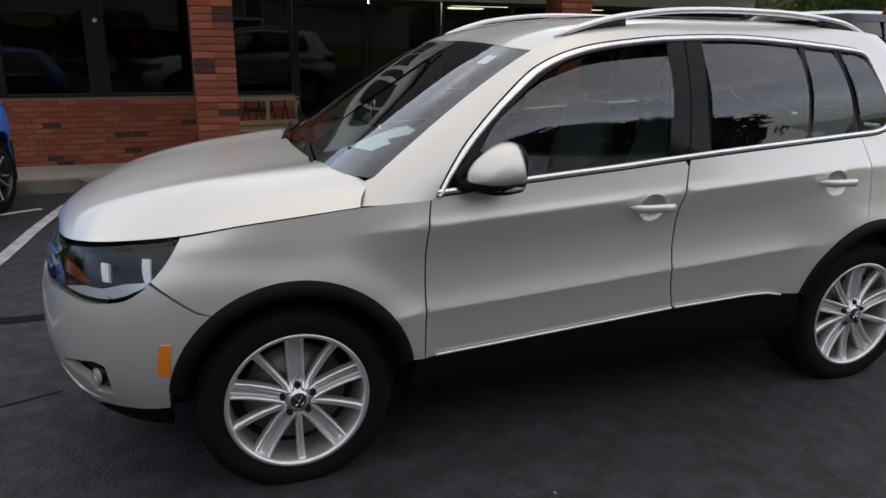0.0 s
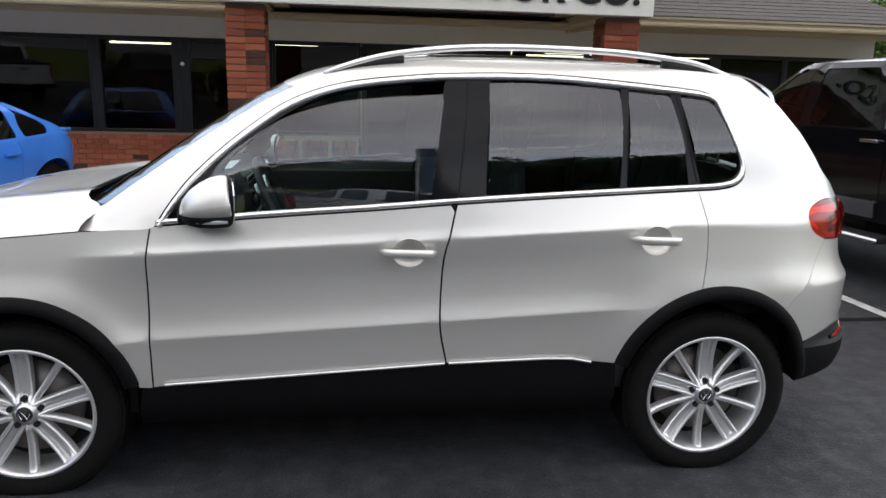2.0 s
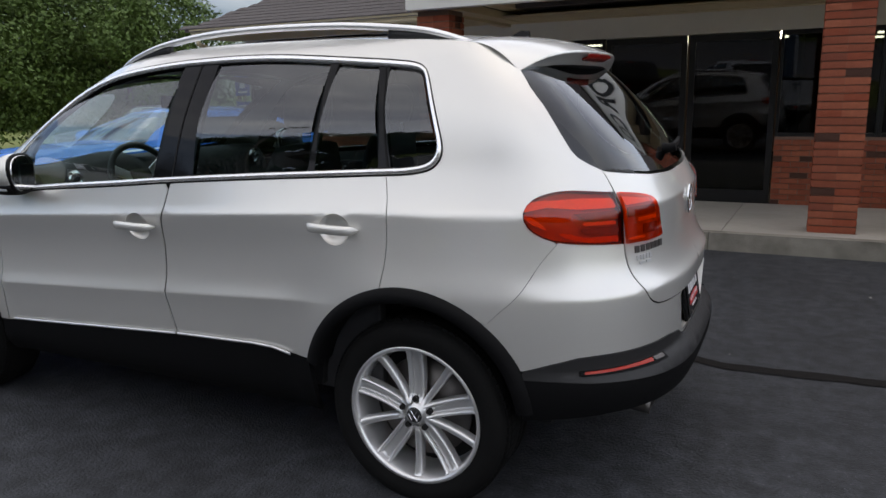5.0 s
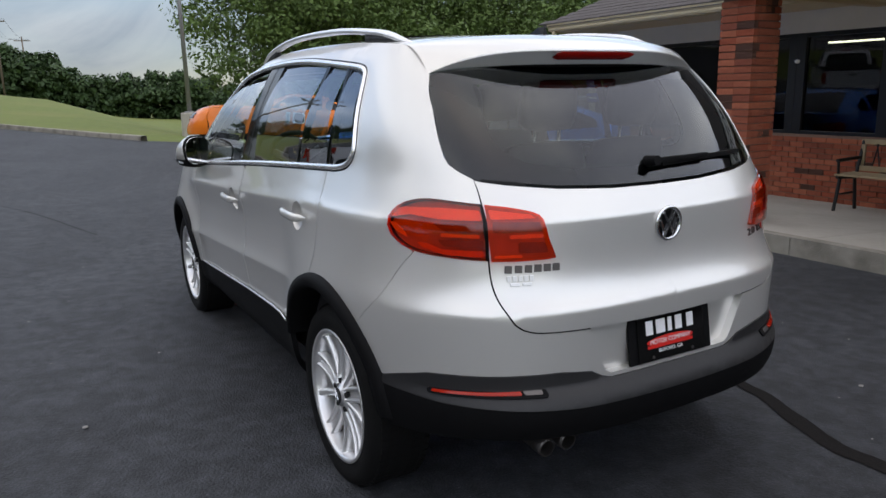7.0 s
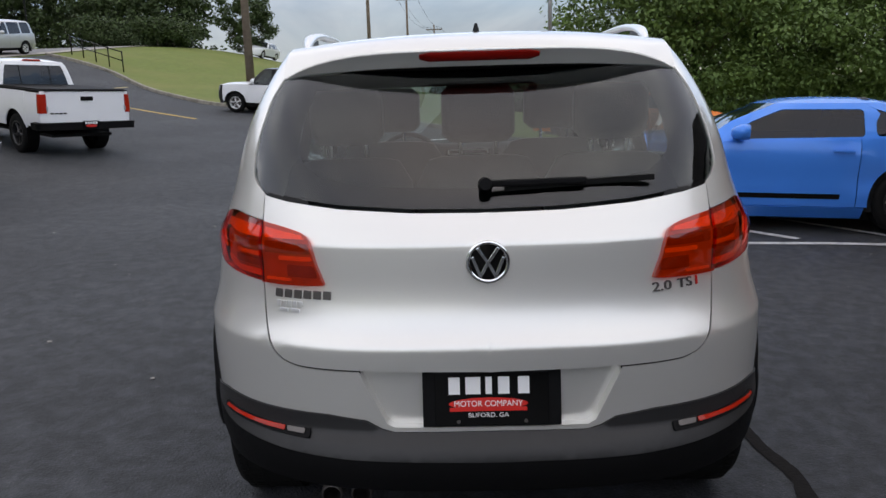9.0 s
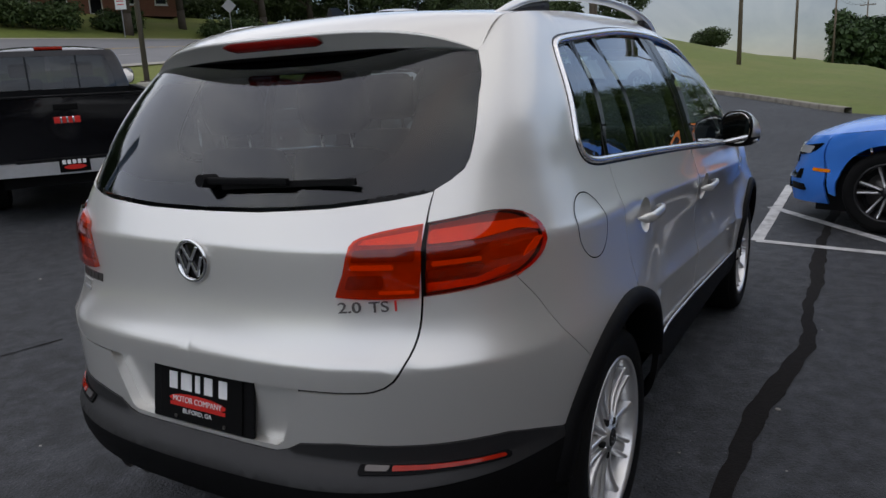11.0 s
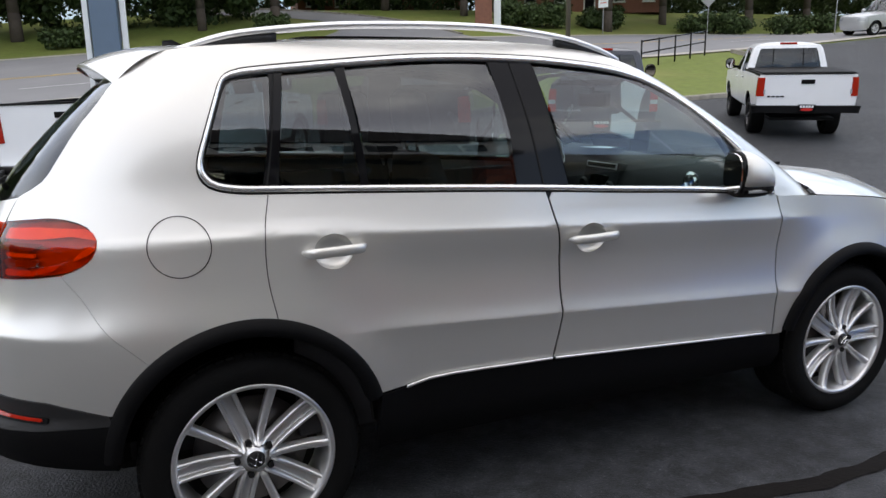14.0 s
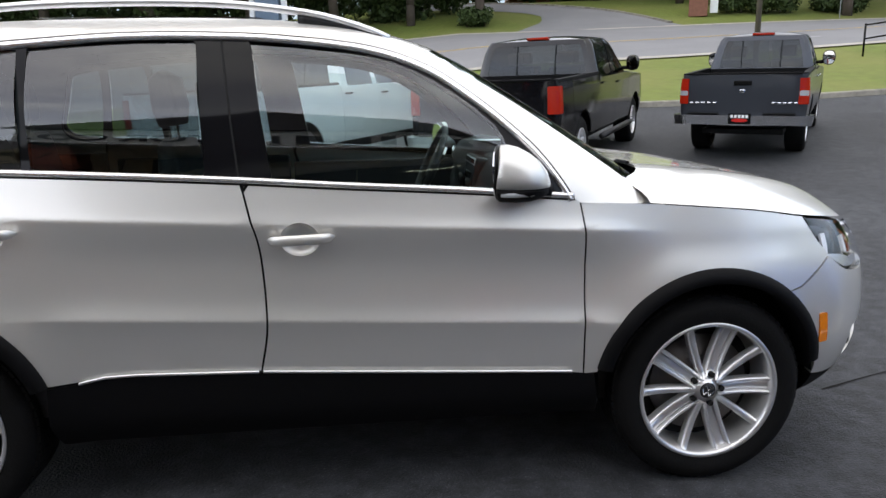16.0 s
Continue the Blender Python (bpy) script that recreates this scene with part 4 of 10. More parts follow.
HOOD_EDGE = rounded([(1.075, 1.018), (1.42, 0.984), (1.63, 0.950), (1.80, 0.924), (1.93, 0.900), (2.01, 0.882), (2.05, 0.872)])
he_x, he_z = np.array(HOOD_EDGE).T
he_y = np.array([float(lower(fx(x, z), z)[1]) for x, z in HOOD_EDGE])
HOOD_C = curve_of([1.0, 1.15, 1.4, 1.65, 1.85, 1.98, 2.06, 2.10], [1.108, 1.100, 1.080, 1.050, 1.008, 0.960, 0.912, 0.865])
vs, fs = [], []
hx = steps(1.075, 2.05, 40) + [2.07, 2.085]
for x in hx:
    ye, ze = float(np.interp(x, he_x, he_y)), float(np.interp(x, he_x, he_z))
    if x > 2.05:
        ye, ze = ye * (1 - (x - 2.05) / 0.045), 0.872 - (x - 2.05) * 0.3
    zc = max(float(HOOD_C(x)), ze + 0.002)
    back = 0.14 * max(0, (1.30 - x) / 0.225)
    for j in range(33):
        v = math.sin(math.pi / 2 * (-1 + j / 16))
        ridge = 0.012 * math.exp(-((abs(v) - 0.62) / 0.10) ** 2) * min(1, max(0, (2.02 - x) / 0.3))
        vs.append((x + back * (0.5 * (1 - v * v) - 0.55 * math.exp(-(((abs(v) - 0.87) / 0.09) ** 2))), v * (ye - 0.002), ze + (zc - ze) * (1 - abs(v) ** float(np.interp(x, (1.08, 1.35, 1.7, 2.05), (10.0, 5.6, 3.6, 2.4)))) + ridge))
fs = [(i * 33 + j, i * 33 + j + 1, (i + 1) * 33 + j + 1, (i + 1) * 33 + j) for i in range(len(hx) - 1) for j in range(32)]
fs = [f[::-1] for f in fs]
part_mesh("bonnet", mesh_of("bonnet", vs, fs, SILVER), car)
cowl = [(x, y, z) for x, z in ((0.93, 1.105), (1.06, 1.078), (1.15, 1.070)) for y in steps(-0.70, 0.70, 12)]
part_mesh("cowl", mesh_of("cowl", [(x + 0.10 * (1 - (y / 0.72) ** 2), y, z) for x, y, z in cowl], [(i * 13 + j, (i + 1) * 13 + j, (i + 1) * 13 + j + 1, i * 13 + j + 1) for i in range(2) for j in range(12)], PLASTIC), car, "black windscreen cowl")

# nose
mid_f = XF + math.pi / 2
head_c = [(fx(x, z), z) for x, z in rounded([(1.645, 0.940), (1.695, 0.866), (1.748, 0.804), (1.825, 0.752), (1.915, 0.731), (1.985, 0.730)])] + [(fy(0.555, 0.742), 0.742), (fy(0.50, 0.79), 0.79), (fy(0.455, 0.862), 0.862)] + [(fx(x, z), z) for x, z in rounded([(2.005, 0.873), (1.92, 0.890), (1.80, 0.914), (1.645, 0.940)])][:-1]
heads = pair("headlamp", skin(lower, head_c, depth=0.02, lift=0.003, gap=0.003, grid=0.03), LENS_CLEAR, BOTH, "clear headlamp with dark housing")
pair("lamp_housing", skin(lower, head_c, depth=0.0, lift=-0.05, gap=0.004, grid=0.05), GLOSS_BLACK, heads)
for x0, x1, z0, z1 in ((1.748, 1.771, 0.807, 0.879), (1.883, 1.904, 0.797, 0.855)):
    pair("projector_bar", skin(lower, corners([(fx(x0, z0), z0), (fx(x1, z0), z0), (fx(x1 + 0.002, z1), z1), (fx(x0 - 0.002, z1), z1)], 0.004), depth=0.01, lift=-0.020, gap=0, grid=0.03), LAMP_BRIGHT, heads)
swoop = corners([(fx(x, z), z) for x, z in ((1.755, 0.797), (1.83, 0.760), (1.875, 0.745), (1.92, 0.742), (1.98, 0.744), (2.03, 0.752), (1.967, 0.772), (1.903, 0.774), (1.831, 0.798), (1.755, 0.808))], 0.004)
pair("lamp_strip", skin(lower, swoop, depth=0.008, lift=-0.014, gap=0, grid=0.03), SATIN, heads)
for x, z, r in ((1.825, 0.845, 0.045), (1.955, 0.828, 0.042)):
    pair("lamp_bowl", skin(lower, [(fx(x + r * math.cos(a), z + r * math.sin(a)), z + r * math.sin(a)) for a in steps(0, 2 * math.pi, 24)[:-1]], depth=0.0, lift=-0.042, gap=0, bulge=0.012, grid=0.02), GLOSS_BLACK, heads)
pair("turn_signal", skin(lower, corners([(fx(1.955, 0.782), 0.782), (fx(2.04, 0.79), 0.79), (fx(2.045, 0.835), 0.835), (fx(1.99, 0.815), 0.815)], 0.006), depth=0.01, lift=-0.024, gap=0, grid=0.03), LENS_DIM, heads)
grille = [(fy(0.44, 0.862), 0.862), (fy(0.485, 0.79), 0.79), (fy(0.47, 0.745), 0.745), (mid_f, 0.735), (mid_f, 0.862)]
gr = part_mesh("grille", mesh_of("grille", *whole(skin(lower, grille, depth=0.02, lift=-0.008, gap=0.002, mid=mid_f)), GLOSS_BLACK), car, "gloss black radiator grille")
for z in (0.79, 0.835):
    part_mesh("grille_bar", mesh_of("grille_bar", *whole(skin(lower, [(fy(0.45, z), z - 0.007), (mid_f, z - 0.007), (mid_f, z + 0.007), (fy(0.45, z), z + 0.007)], depth=0.015, lift=0.006, gap=0)), CHROME), gr)
nose = [(fx(x, z), z) for x, z in [(1.746, 0.802)] + [(1.615, 0.709)] + arc(1.302, 0.372, 0.418, 51, -2, 14)] + [(fx(1.80, 0.345), 0.345), (fx(1.95, 0.33), 0.33), (fy(0.6, 0.31), 0.31), (mid_f, 0.30), (mid_f, 0.732), (fy(0.48, 0.734), 0.734), (fy(0.55, 0.738), 0.738)]
nose += [(fx(x, z), z) for x, z in rounded([(1.985, 0.726), (1.915, 0.727), (1.825, 0.748), (1.746, 0.802)])][1:-1]
fog_c = corners([(fx(1.893, 0.395), 0.395), (fx(1.95, 0.392), 0.392), (fx(1.985, 0.445), 0.445), (fx(2.06, 0.468), 0.468), (fx(2.055, 0.490), 0.490), (fx(1.948, 0.522), 0.522), (fx(1.912, 0.510), 0.510)], 0.012)
slit_c = corners([(fx(1.90, 0.352), 0.352), (fx(2.03, 0.352), 0.352), (fx(2.09, 0.42), 0.42), (fx(2.075, 0.435), 0.435), (fx(1.99, 0.372), 0.372)], 0.006)
part_mesh("front_bumper", mesh_of("front_bumper", *whole(skin(lower, nose, [fog_c, slit_c], depth=0.03, grid=0.035, gap=0.0015, mid=mid_f)), SILVER), car)
fogs = pair("fog_recess", skin(lower, shrink(fog_c, -0.01), depth=0, lift=-0.045, gap=0, grid=0.04), DARK, BOTH)
pair("bumper_slit", skin(lower, shrink(slit_c, -0.008), depth=0, lift=-0.035, gap=0, grid=0.04), DARK, BOTH)
for p, s in zip(fogs, (1, -1)):
    px, py, pz = (float(c) for c in lower(fx(1.955, 0.455), 0.455))
    bm = bmesh.new()
    rod(bm, (px - 0.05, (py - 0.03) * s, pz), (px - 0.012, (py - 0.008) * s, pz), 0.036, seg=20)
    fog = part("fog_lamp", bm, GLOSS_BLACK, p, "round fog lamp", smooth=True)
    bm = bmesh.new()
    rod(bm, (px - 0.02, (py - 0.012) * s, pz), (px - 0.008, (py - 0.005) * s, pz), 0.027, seg=20)
    part("fog_glass", bm, LENS_WHITE, fog, smooth=True)
lip = [(fx(x, z), z) for x, z in [(1.72, 0.362), (1.80, 0.342), (1.95, 0.328)]] + [(fy(0.6, 0.308), 0.308), (mid_f, 0.298), (mid_f, 0.2), (fy(0.6, 0.21), 0.21), (fx(1.90, 0.22), 0.22), (fx(1.72, 0.25), 0.25)]
part_mesh("front_lip", mesh_of("front_lip", *whole(skin(lower, lip, depth=0.03, lift=0.002, gap=0, mid=mid_f)), PLASTIC), car, "black plastic chin")
pair("side_marker", skin(lower, corners([(fx(1.70, 0.6), 0.605), (fx(1.735, 0.6), 0.605), (fx(1.75, 0.5), 0.495), (fx(1.71, 0.5), 0.495)], 0.008), depth=0.006, lift=0.004, gap=0), LENS_AMBER, BOTH, "amber side marker")

# sill cladding and wheel-arch trim
sill = [(0.878, 0.440), (0.842, 0.444), (-0.232, 0.508), (-0.70, 0.516), (-0.80, 0.502), (-0.893, 0.497), (-0.905, 0.37), (-0.89, 0.28), (0.90, 0.28), (0.89, 0.37)]
sills = pair("sill_cladding", skin(lower, sill, depth=0.02, lift=0.004, gap=0), PLASTIC, BOTH, "black plastic sill cladding")
def side_tube(points, r, lift, surf):
    """A thin bead that follows the body."""
    pts = dense(points, 0.04, closed=False)
    vs = []
    for x, z in pts:
        p = surf(x, z)
        for j in range(6):
            b = 2 * math.pi * j / 6
            vs.append((float(p[0]), float(p[1]) + lift + r * 0.7 * math.cos(b), float(p[2]) + r * math.sin(b)))
    n = len(pts)
    fs = [(i * 6 + j, (i + 1) * 6 + j, (i + 1) * 6 + (j + 1) % 6, i * 6 + (j + 1) % 6) for i in range(n - 1) for j in range(6)]
    return vs, fs


pair("chrome_strip", side_tube([(0.80, 0.4525), (-0.225, 0.5135)], 0.0055, 0.009, lower), SATIN, sills)
pair("chrome_strip", side_tube([(-0.24, 0.514), (-0.62, 0.525), (-0.72, 0.522), (-0.80, 0.506)], 0.0055, 0.009, lower), SATIN, sills)


def arch_trim(cx, cz, r0, r1, a0, a1, f):
    """The black lip round a wheel opening, rolled inwards at its inner edge."""
    vs, fs = [], []
    n = 40
    for i in range(n + 1):
        a = radians(a0 + (a1 - a0) * i / n)
        for r, lift, into in ((r1, 0.000, 0), (r1 - 0.004, 0.014, 0), ((r0 + r1) / 2, 0.020, 0), (r0 + 0.004, 0.019, 0), (r0, 0.010, 0), (r0, -0.05, 0), (r0 + 0.01, -0.12, 0)):
            x, z = cx + r * math.cos(a), cz + r * math.sin(a)
            p = lower(f(x, max(z, 0.2)), max(z, 0.2))
            y = float(p[1]) + lift
            vs.append((float(p[0]), y, z))
    k = 7
    fs = [(i * k + j, i * k + j + 1, (i + 1) * k + j + 1, (i + 1) * k + j) for i in range(n) for j in range(k - 1)]
    return vs, fs


pair("arch_trim", arch_trim(1.302, 0.372, 0.372, 0.424, 168, 8, fx), PLASTIC, BOTH, "black wheel-arch trim")
pair("arch_trim", arch_trim(-1.302, 0.385, 0.378, 0.430, 16, 176, u_of_x), PLASTIC, BOTH, "black wheel-arch trim")

# wheel wells, floor and cabin lining
for cx in (1.302, -1.302):
    for s in (1, -1):
        prof = [(cx + 0.40 * math.cos(a), 0.375 + 0.40 * math.sin(a)) for a in steps(0.02, math.pi - 0.02, 20)]
        vs = [(x, s * y, z) for y in (0.84, 0.50) for x, z in prof]
        n = len(prof)
        fs = [(i, i + 1, n + i + 1, n + i) for i in range(n - 1)] + [tuple(n + i for i in range(n))]
        part_mesh("wheel_well", mesh_of("wheel_well", vs, fs, DARK), car)
bm = bmesh.new()
box(bm, -1.72, 1.75, -0.60, 0.60, 0.26, 0.36, bevel=0.03)
part("underbody", bm, DARK, car, "black underbody")

# cabin lining: door cards, floor and tailgate inside
for s in (1, -1):
    for x0, x1, y, z0, z1 in ((-0.25, 0.86, 0.80, 0.36, 1.04), (-1.15, -0.27, 0.79, 0.36, 1.08)):
        bm = bmesh.new()
        box(bm, x0, x1, s * y - 0.02, s * y + 0.02, z0, z1, bevel=0.01)
        box(bm, x0 + 0.12, x1 - 0.12, s * (y - 0.05) - 0.03, s * (y - 0.05) + 0.03, 0.80, 0.86, bevel=0.01)
        part("door_card", bm, CABIN, car)
    bm = bmesh.new()
    box(bm, -1.72, -1.16, s * 0.66 - 0.02, s * 0.66 + 0.02, 0.62, 1.12, bevel=0.01)
    part("boot_lining", bm, CABIN, car)
bm = bmesh.new()
box(bm, -1.66, 0.95, -0.74, 0.74, 0.36, 0.42)
part("cabin_floor", bm, CABIN, car)
bm = bmesh.new()
box(bm, -1.90, -1.16, -0.64, 0.64, 0.98, 1.00)
part("parcel_shelf", bm, CABIN, car)
bm = bmesh.new()
box(bm, 0.93, 0.97, -0.78, 0.78, 0.3, 1.0)
part("bulkhead", bm, DARK, car)
vs = []
for x in steps(-1.45, 0.25, 14):
    for j in range(13):
        v = -1 + j / 6
        vs.append((x, v * 0.59, float(EDGE_Z(x)) - 0.035 + (float(ROOF_C(x)) - float(EDGE_Z(x))) * (1 - abs(v) ** 2.3)))
part_mesh("headlining", mesh_of("headlining", vs, [(i * 13 + j, i * 13 + j + 1, (i + 1) * 13 + j + 1, (i + 1) * 13 + j) for i in range(14) for j in range(12)], CABIN_GREY), car)

# dashboard, wheel, seats
dash = [(0.62, 0.62), (0.57, 0.80), (0.585, 0.95), (0.62, 1.05), (0.655, 1.105), (0.71, 1.135), (0.80, 1.138), (0.90, 1.112), (0.93, 1.08), (0.93, 0.6)]
vs = []
for y in steps(-0.76, 0.76, 40):
    hood = math.exp(-(((y - 0.37) / 0.15) ** 4))
    for x, z in dash:
        k = hood * (0.05 if 1.0 < z and 0.60 < x < 0.75 else 0.015 if z > 1.1 else 0)
        vs.append((x + (0.10 * (1 - (y / 0.76) ** 2) if x > 0.79 else -0.02 * (1 - (y / 0.76) ** 2)) - (0.05 * hood if 1.0 < z and x < 0.7 else 0), y, z + k))
n = len(dash)
part_mesh("dashboard", mesh_of("dashboard", vs, [(j * n + i, j * n + (i + 1) % n, (j + 1) * n + (i + 1) % n, (j + 1) * n + i) for j in range(40) for i in range(n)], CABIN), car, "dark grey dashboard")
tilt = pose(0.575, 0, 0.0, 0, 12, 0)
bm = bmesh.new()
box(bm, -0.215, -0.13, -0.14, 0.14, 0.62, 1.10, tilt, bevel=0.012)
console = part("centre_console", bm, PLASTIC_GREY, car)
for nm, y0, y1, z0, z1, mat in (("tray_frame", -0.125, 0.125, 1.062, 1.092, SATIN), ("tray_inside", -0.116, 0.116, 1.068, 1.087, DARK), ("screen", -0.075, 0.075, 0.945, 1.03, GLOSS_BLACK), ("radio_buttons", -0.085, 0.085, 0.915, 0.930, SATIN), ("climate_panel", -0.12, 0.12, 0.82, 0.87, GLOSS_BLACK)):
    bm = bmesh.new()
    box(bm, -0.222 if nm == "tray_inside" else -0.219, -0.21, y0, y1, z0, z1, tilt, bevel=0.003)
    part(nm, bm, mat, console)
for y, z in ((-0.108, 1.005), (0.108, 1.005), (-0.108, 0.925), (0.108, 0.925), (-0.63, 1.075), (0.63, 1.075)):
    r = 1.0 if abs(y) > 0.3 else 0.62
    vs, fs = lathe([(0.002, 0.002), (0.030 * r, 0.0), (0.042 * r, 0.006), (0.046 * r, 0.014), (0.034 * r, 0.024)], 20)
    ob = part_mesh("air_vent", mesh_of("air_vent", vs, fs, CHROME if abs(y) > 0.3 else PLASTIC_GREY), car)
    ob.matrix_local = pose(0.375 + 0.213 * (z - 0.0) - 0.02, y, z, 0, 0, 90) if abs(y) < 0.3 else pose(0.605, y, z, 0, 0, 90)
vs, fs = [], []
for i in range(40):
    a = 2 * math.pi * i / 40
    for j in range(8):
        b = 2 * math.pi * j / 8
        r = 0.183 + 0.016 * math.cos(b)
        vs.append((r * math.cos(a), r * math.sin(a), 0.016 * math.sin(b)))
fs = [(i * 8 + j, ((i + 1) % 40) * 8 + j, ((i + 1) % 40) * 8 + (j + 1) % 8, i * 8 + (j + 1) % 8) for i in range(40) for j in range(8)]
wheel = part_mesh("steering_wheel", mesh_of("steering_wheel", vs, fs, LEATHER), car, "black leather steering wheel")
wheel.matrix_local = pose(0.44, 0.36, 1.05, 0, -66, 0)
for a in (0, 120, 240):
    bm = bmesh.new()
    box(bm, 0.03, 0.18, -0.022, 0.022, -0.03, -0.015, pose(0, 0, 0, 0, 0, a + 180), bevel=0.006)
    part("spoke", bm, SATIN, wheel)
bm = bmesh.new()
box(bm, -0.065, 0.065, -0.06, 0.06, -0.04, 0.0, bevel=0.02)
part("airbag", bm, LEATHER, wheel)


def seat(x, y, w, rear=False):
    st = new("seat")
    st.parent = car
    st.location = (x, y, 0)
    for nm, pts, width in (("seat_cushion", [(-0.24, 0.62), (-0.20, 0.72), (0.05, 0.75), (0.26, 0.74), (0.29, 0.66), (0.25, 0.52), (-0.24, 0.52)], w),
                           ("seat_back", [(-0.20, 0.66), (-0.30, 0.90), (-0.36, 1.15), (-0.38, 1.24), (-0.43, 1.24), (-0.44, 1.10), (-0.38, 0.70), (-0.30, 0.60)], w * 0.96),
                           ("headrest", [(-0.385, 1.29), (-0.375, 1.36), (-0.395, 1.46), (-0.43, 1.48), (-0.465, 1.45), (-0.46, 1.34), (-0.44, 1.285)], min(0.27, w * 0.55))):
        vs, fs = [], []
        k, m = len(pts), 10
        cx, cz = np.mean([p[0] for p in pts]), np.mean([p[1] for p in pts])
        for j in range(m + 1):
            v = -1 + 2 * j / m
            q = (1 - abs(v) ** 5) ** 0.5 * 0.25 + 0.75 if abs(v) < 1 else 0.70
            bol = 0.02 * abs(v) ** 2 if nm != "headrest" else 0
            vs += [(cx + (px - cx) * q + (bol if px > cx else 0), v * width / 2, cz + (pz - cz) * q) for px, pz in pts]
        fs = [(j * k + i, j * k + (i + 1) % k, (j + 1) * k + (i + 1) % k, (j + 1) * k + i) for j in range(m) for i in range(k)]
        fs += [tuple(range(k))[::-1], tuple(m * k + i for i in range(k))]
        part_mesh(nm, mesh_of(nm, vs, fs, LEATHER), st)
    for s in (-0.06, 0.06):
        bm = bmesh.new()
        rod(bm, (-0.41, s, 1.20), (-0.42, s, 1.33), 0.007, seg=8)
        part("headrest_post", bm, CHROME, st)
    return st


for y in (0.37, -0.37):
    seat(-0.15, y, 0.50)
for y in (0.44, 0.0, -0.44):
    seat(-1.02, y, 0.44, True)
bm = bmesh.new()
box(bm, 0.515, 0.545, -0.12, 0.12, 1.385, 1.450, bevel=0.012)
rod(bm, (0.535, 0, 1.44), (0.515, 0, 1.478), 0.010)
part("inner_mirror", bm, PLASTIC, car)
sheet_v = []
for u in steps(0, 1, 8):
    for v in steps(0, 1, 6):
        front, back = Vector((0.98 - 0.05 * v, 0.31 + 0.18 * v, 1.141)), Vector((0.632, 0.0 + 0.266 * v, 1.178))
        sheet_v.append(front.lerp(back, u) + Vector((0, 0, 0.008 * math.sin(3 * u + v))))
sticker = new("window_sticker", mesh_of("window_sticker", sheet_v, [(i * 7 + j, i * 7 + j + 1, (i + 1) * 7 + j + 1, (i + 1) * 7 + j) for i in range(8) for j in range(6)], PAPER))
tagged(sticker, "curled white paper price sheet lying on the dashboard", "paper")

# side glass, pillars and chrome
dlo = [(sx(x, z), z) for x, z in top_c + tail_c[1:] + belt_c[::-1][1:-1]]
FRONT_TOP = [(-0.228, 1.560), (-0.10, 1.550), (0.05, 1.533), (0.16, 1.513), (0.255, 1.483), (0.355, 1.432), (0.45, 1.366), (0.55, 1.278), (0.585, 1.212)]
panes = [
    ("front_window", [(0.585, 1.080), (0.30, 1.099), (0.05, 1.116), (-0.163, 1.132), (-0.195, 1.35), (-0.228, 1.560)] + rounded(FRONT_TOP)[1:], GLASS_FRONT),
    ("rear_window_pane", corners([(-0.366, 1.151), (-0.886, 1.179), (-0.912, 1.551), (-0.78, 1.561), (-0.58, 1.568), (-0.394, 1.565)], 0.012), GLASS_TINT),
    ("vent_window", corners([(-0.912, 1.181), (-1.166, 1.193), (-1.113, 1.534), (-0.943, 1.550)], 0.012), GLASS_TINT),
    ("quarter_window", corners([(-1.213, 1.194), (-1.29, 1.203), (-1.345, 1.217), (-1.374, 1.245), (-1.377, 1.275), (-1.352, 1.34), (-1.318, 1.43), (-1.290, 1.495), (-1.268, 1.511), (-1.153, 1.530)], 0.012), GLASS_TINT)]
# the driver's window stands a few centimetres open
left_front = [(sx(x, z), z) for x, z in [(0.62, 1.062), (0.30, 1.090), (-0.163, 1.124), (-0.195, 1.35), (-0.221, 1.514)] + rounded([(-0.221, 1.514), (-0.04, 1.501), (0.066, 1.491), (0.168, 1.477), (0.269, 1.448), (0.369, 1.413), (0.467, 1.350), (0.564, 1.275), (0.63, 1.19)])[1:]]
panes = [(nm, [(sx(x, z), z) for x, z in p], mat) for nm, p, mat in panes]


def pane_surface(u, z):
    """The side glass, rounder than the frame: steeper at its foot and flatter at its head."""
    u, z = np.broadcast_arrays(np.asarray(u, float), np.asarray(z, float))
    foot = 1.075 - 0.075 * np.clip(u, -1.4, 0.8)
    k = np.sin(np.pi * np.clip((z - foot - 0.01) / (1.53 - foot), 0, 1)) * 0.021
    return upper(u, z) + np.stack([0 * k, 0.91 * k, 0.41 * k], -1)


frames = pair("window_frame", skin(upper, dlo, [p for _, p, _ in panes], depth=0.018, gap=-0.002, lift=-0.003, grid=0.03, step=0.02), PILLAR, BOTH, "gloss black window frame and pillars")
for nm, p, mat in panes:
    outlines = (left_front, p) if nm == "front_window" else (p, p)
    for k, fr in enumerate(frames):
        vf = skin(pane_surface, outlines[k], depth=0, gap=0.0004, lift=-0.010, grid=0.03, step=0.02)
        part_mesh(nm, mesh_of(nm, *(vf if k == 0 else other_side(vf)), mat), fr, "window wound down a few centimetres" if nm == "front_window" and k == 0 else "")
for a, b in (((-0.259, 1.126), (-0.312, 1.577)), ((-1.203, 1.18), (-1.131, 1.544))):
    gap_line = corners([(sx(a[0], a[1]), a[1]), (sx(a[0] - 0.006, a[1]), a[1]), (sx(b[0] - 0.006, b[1]), b[1]), (sx(b[0], b[1]), b[1])], 0.001)
    pair("pillar_gap", skin(upper, gap_line, depth=0, gap=0, lift=-0.001, grid=0.03, step=0.02), DARK, frames)


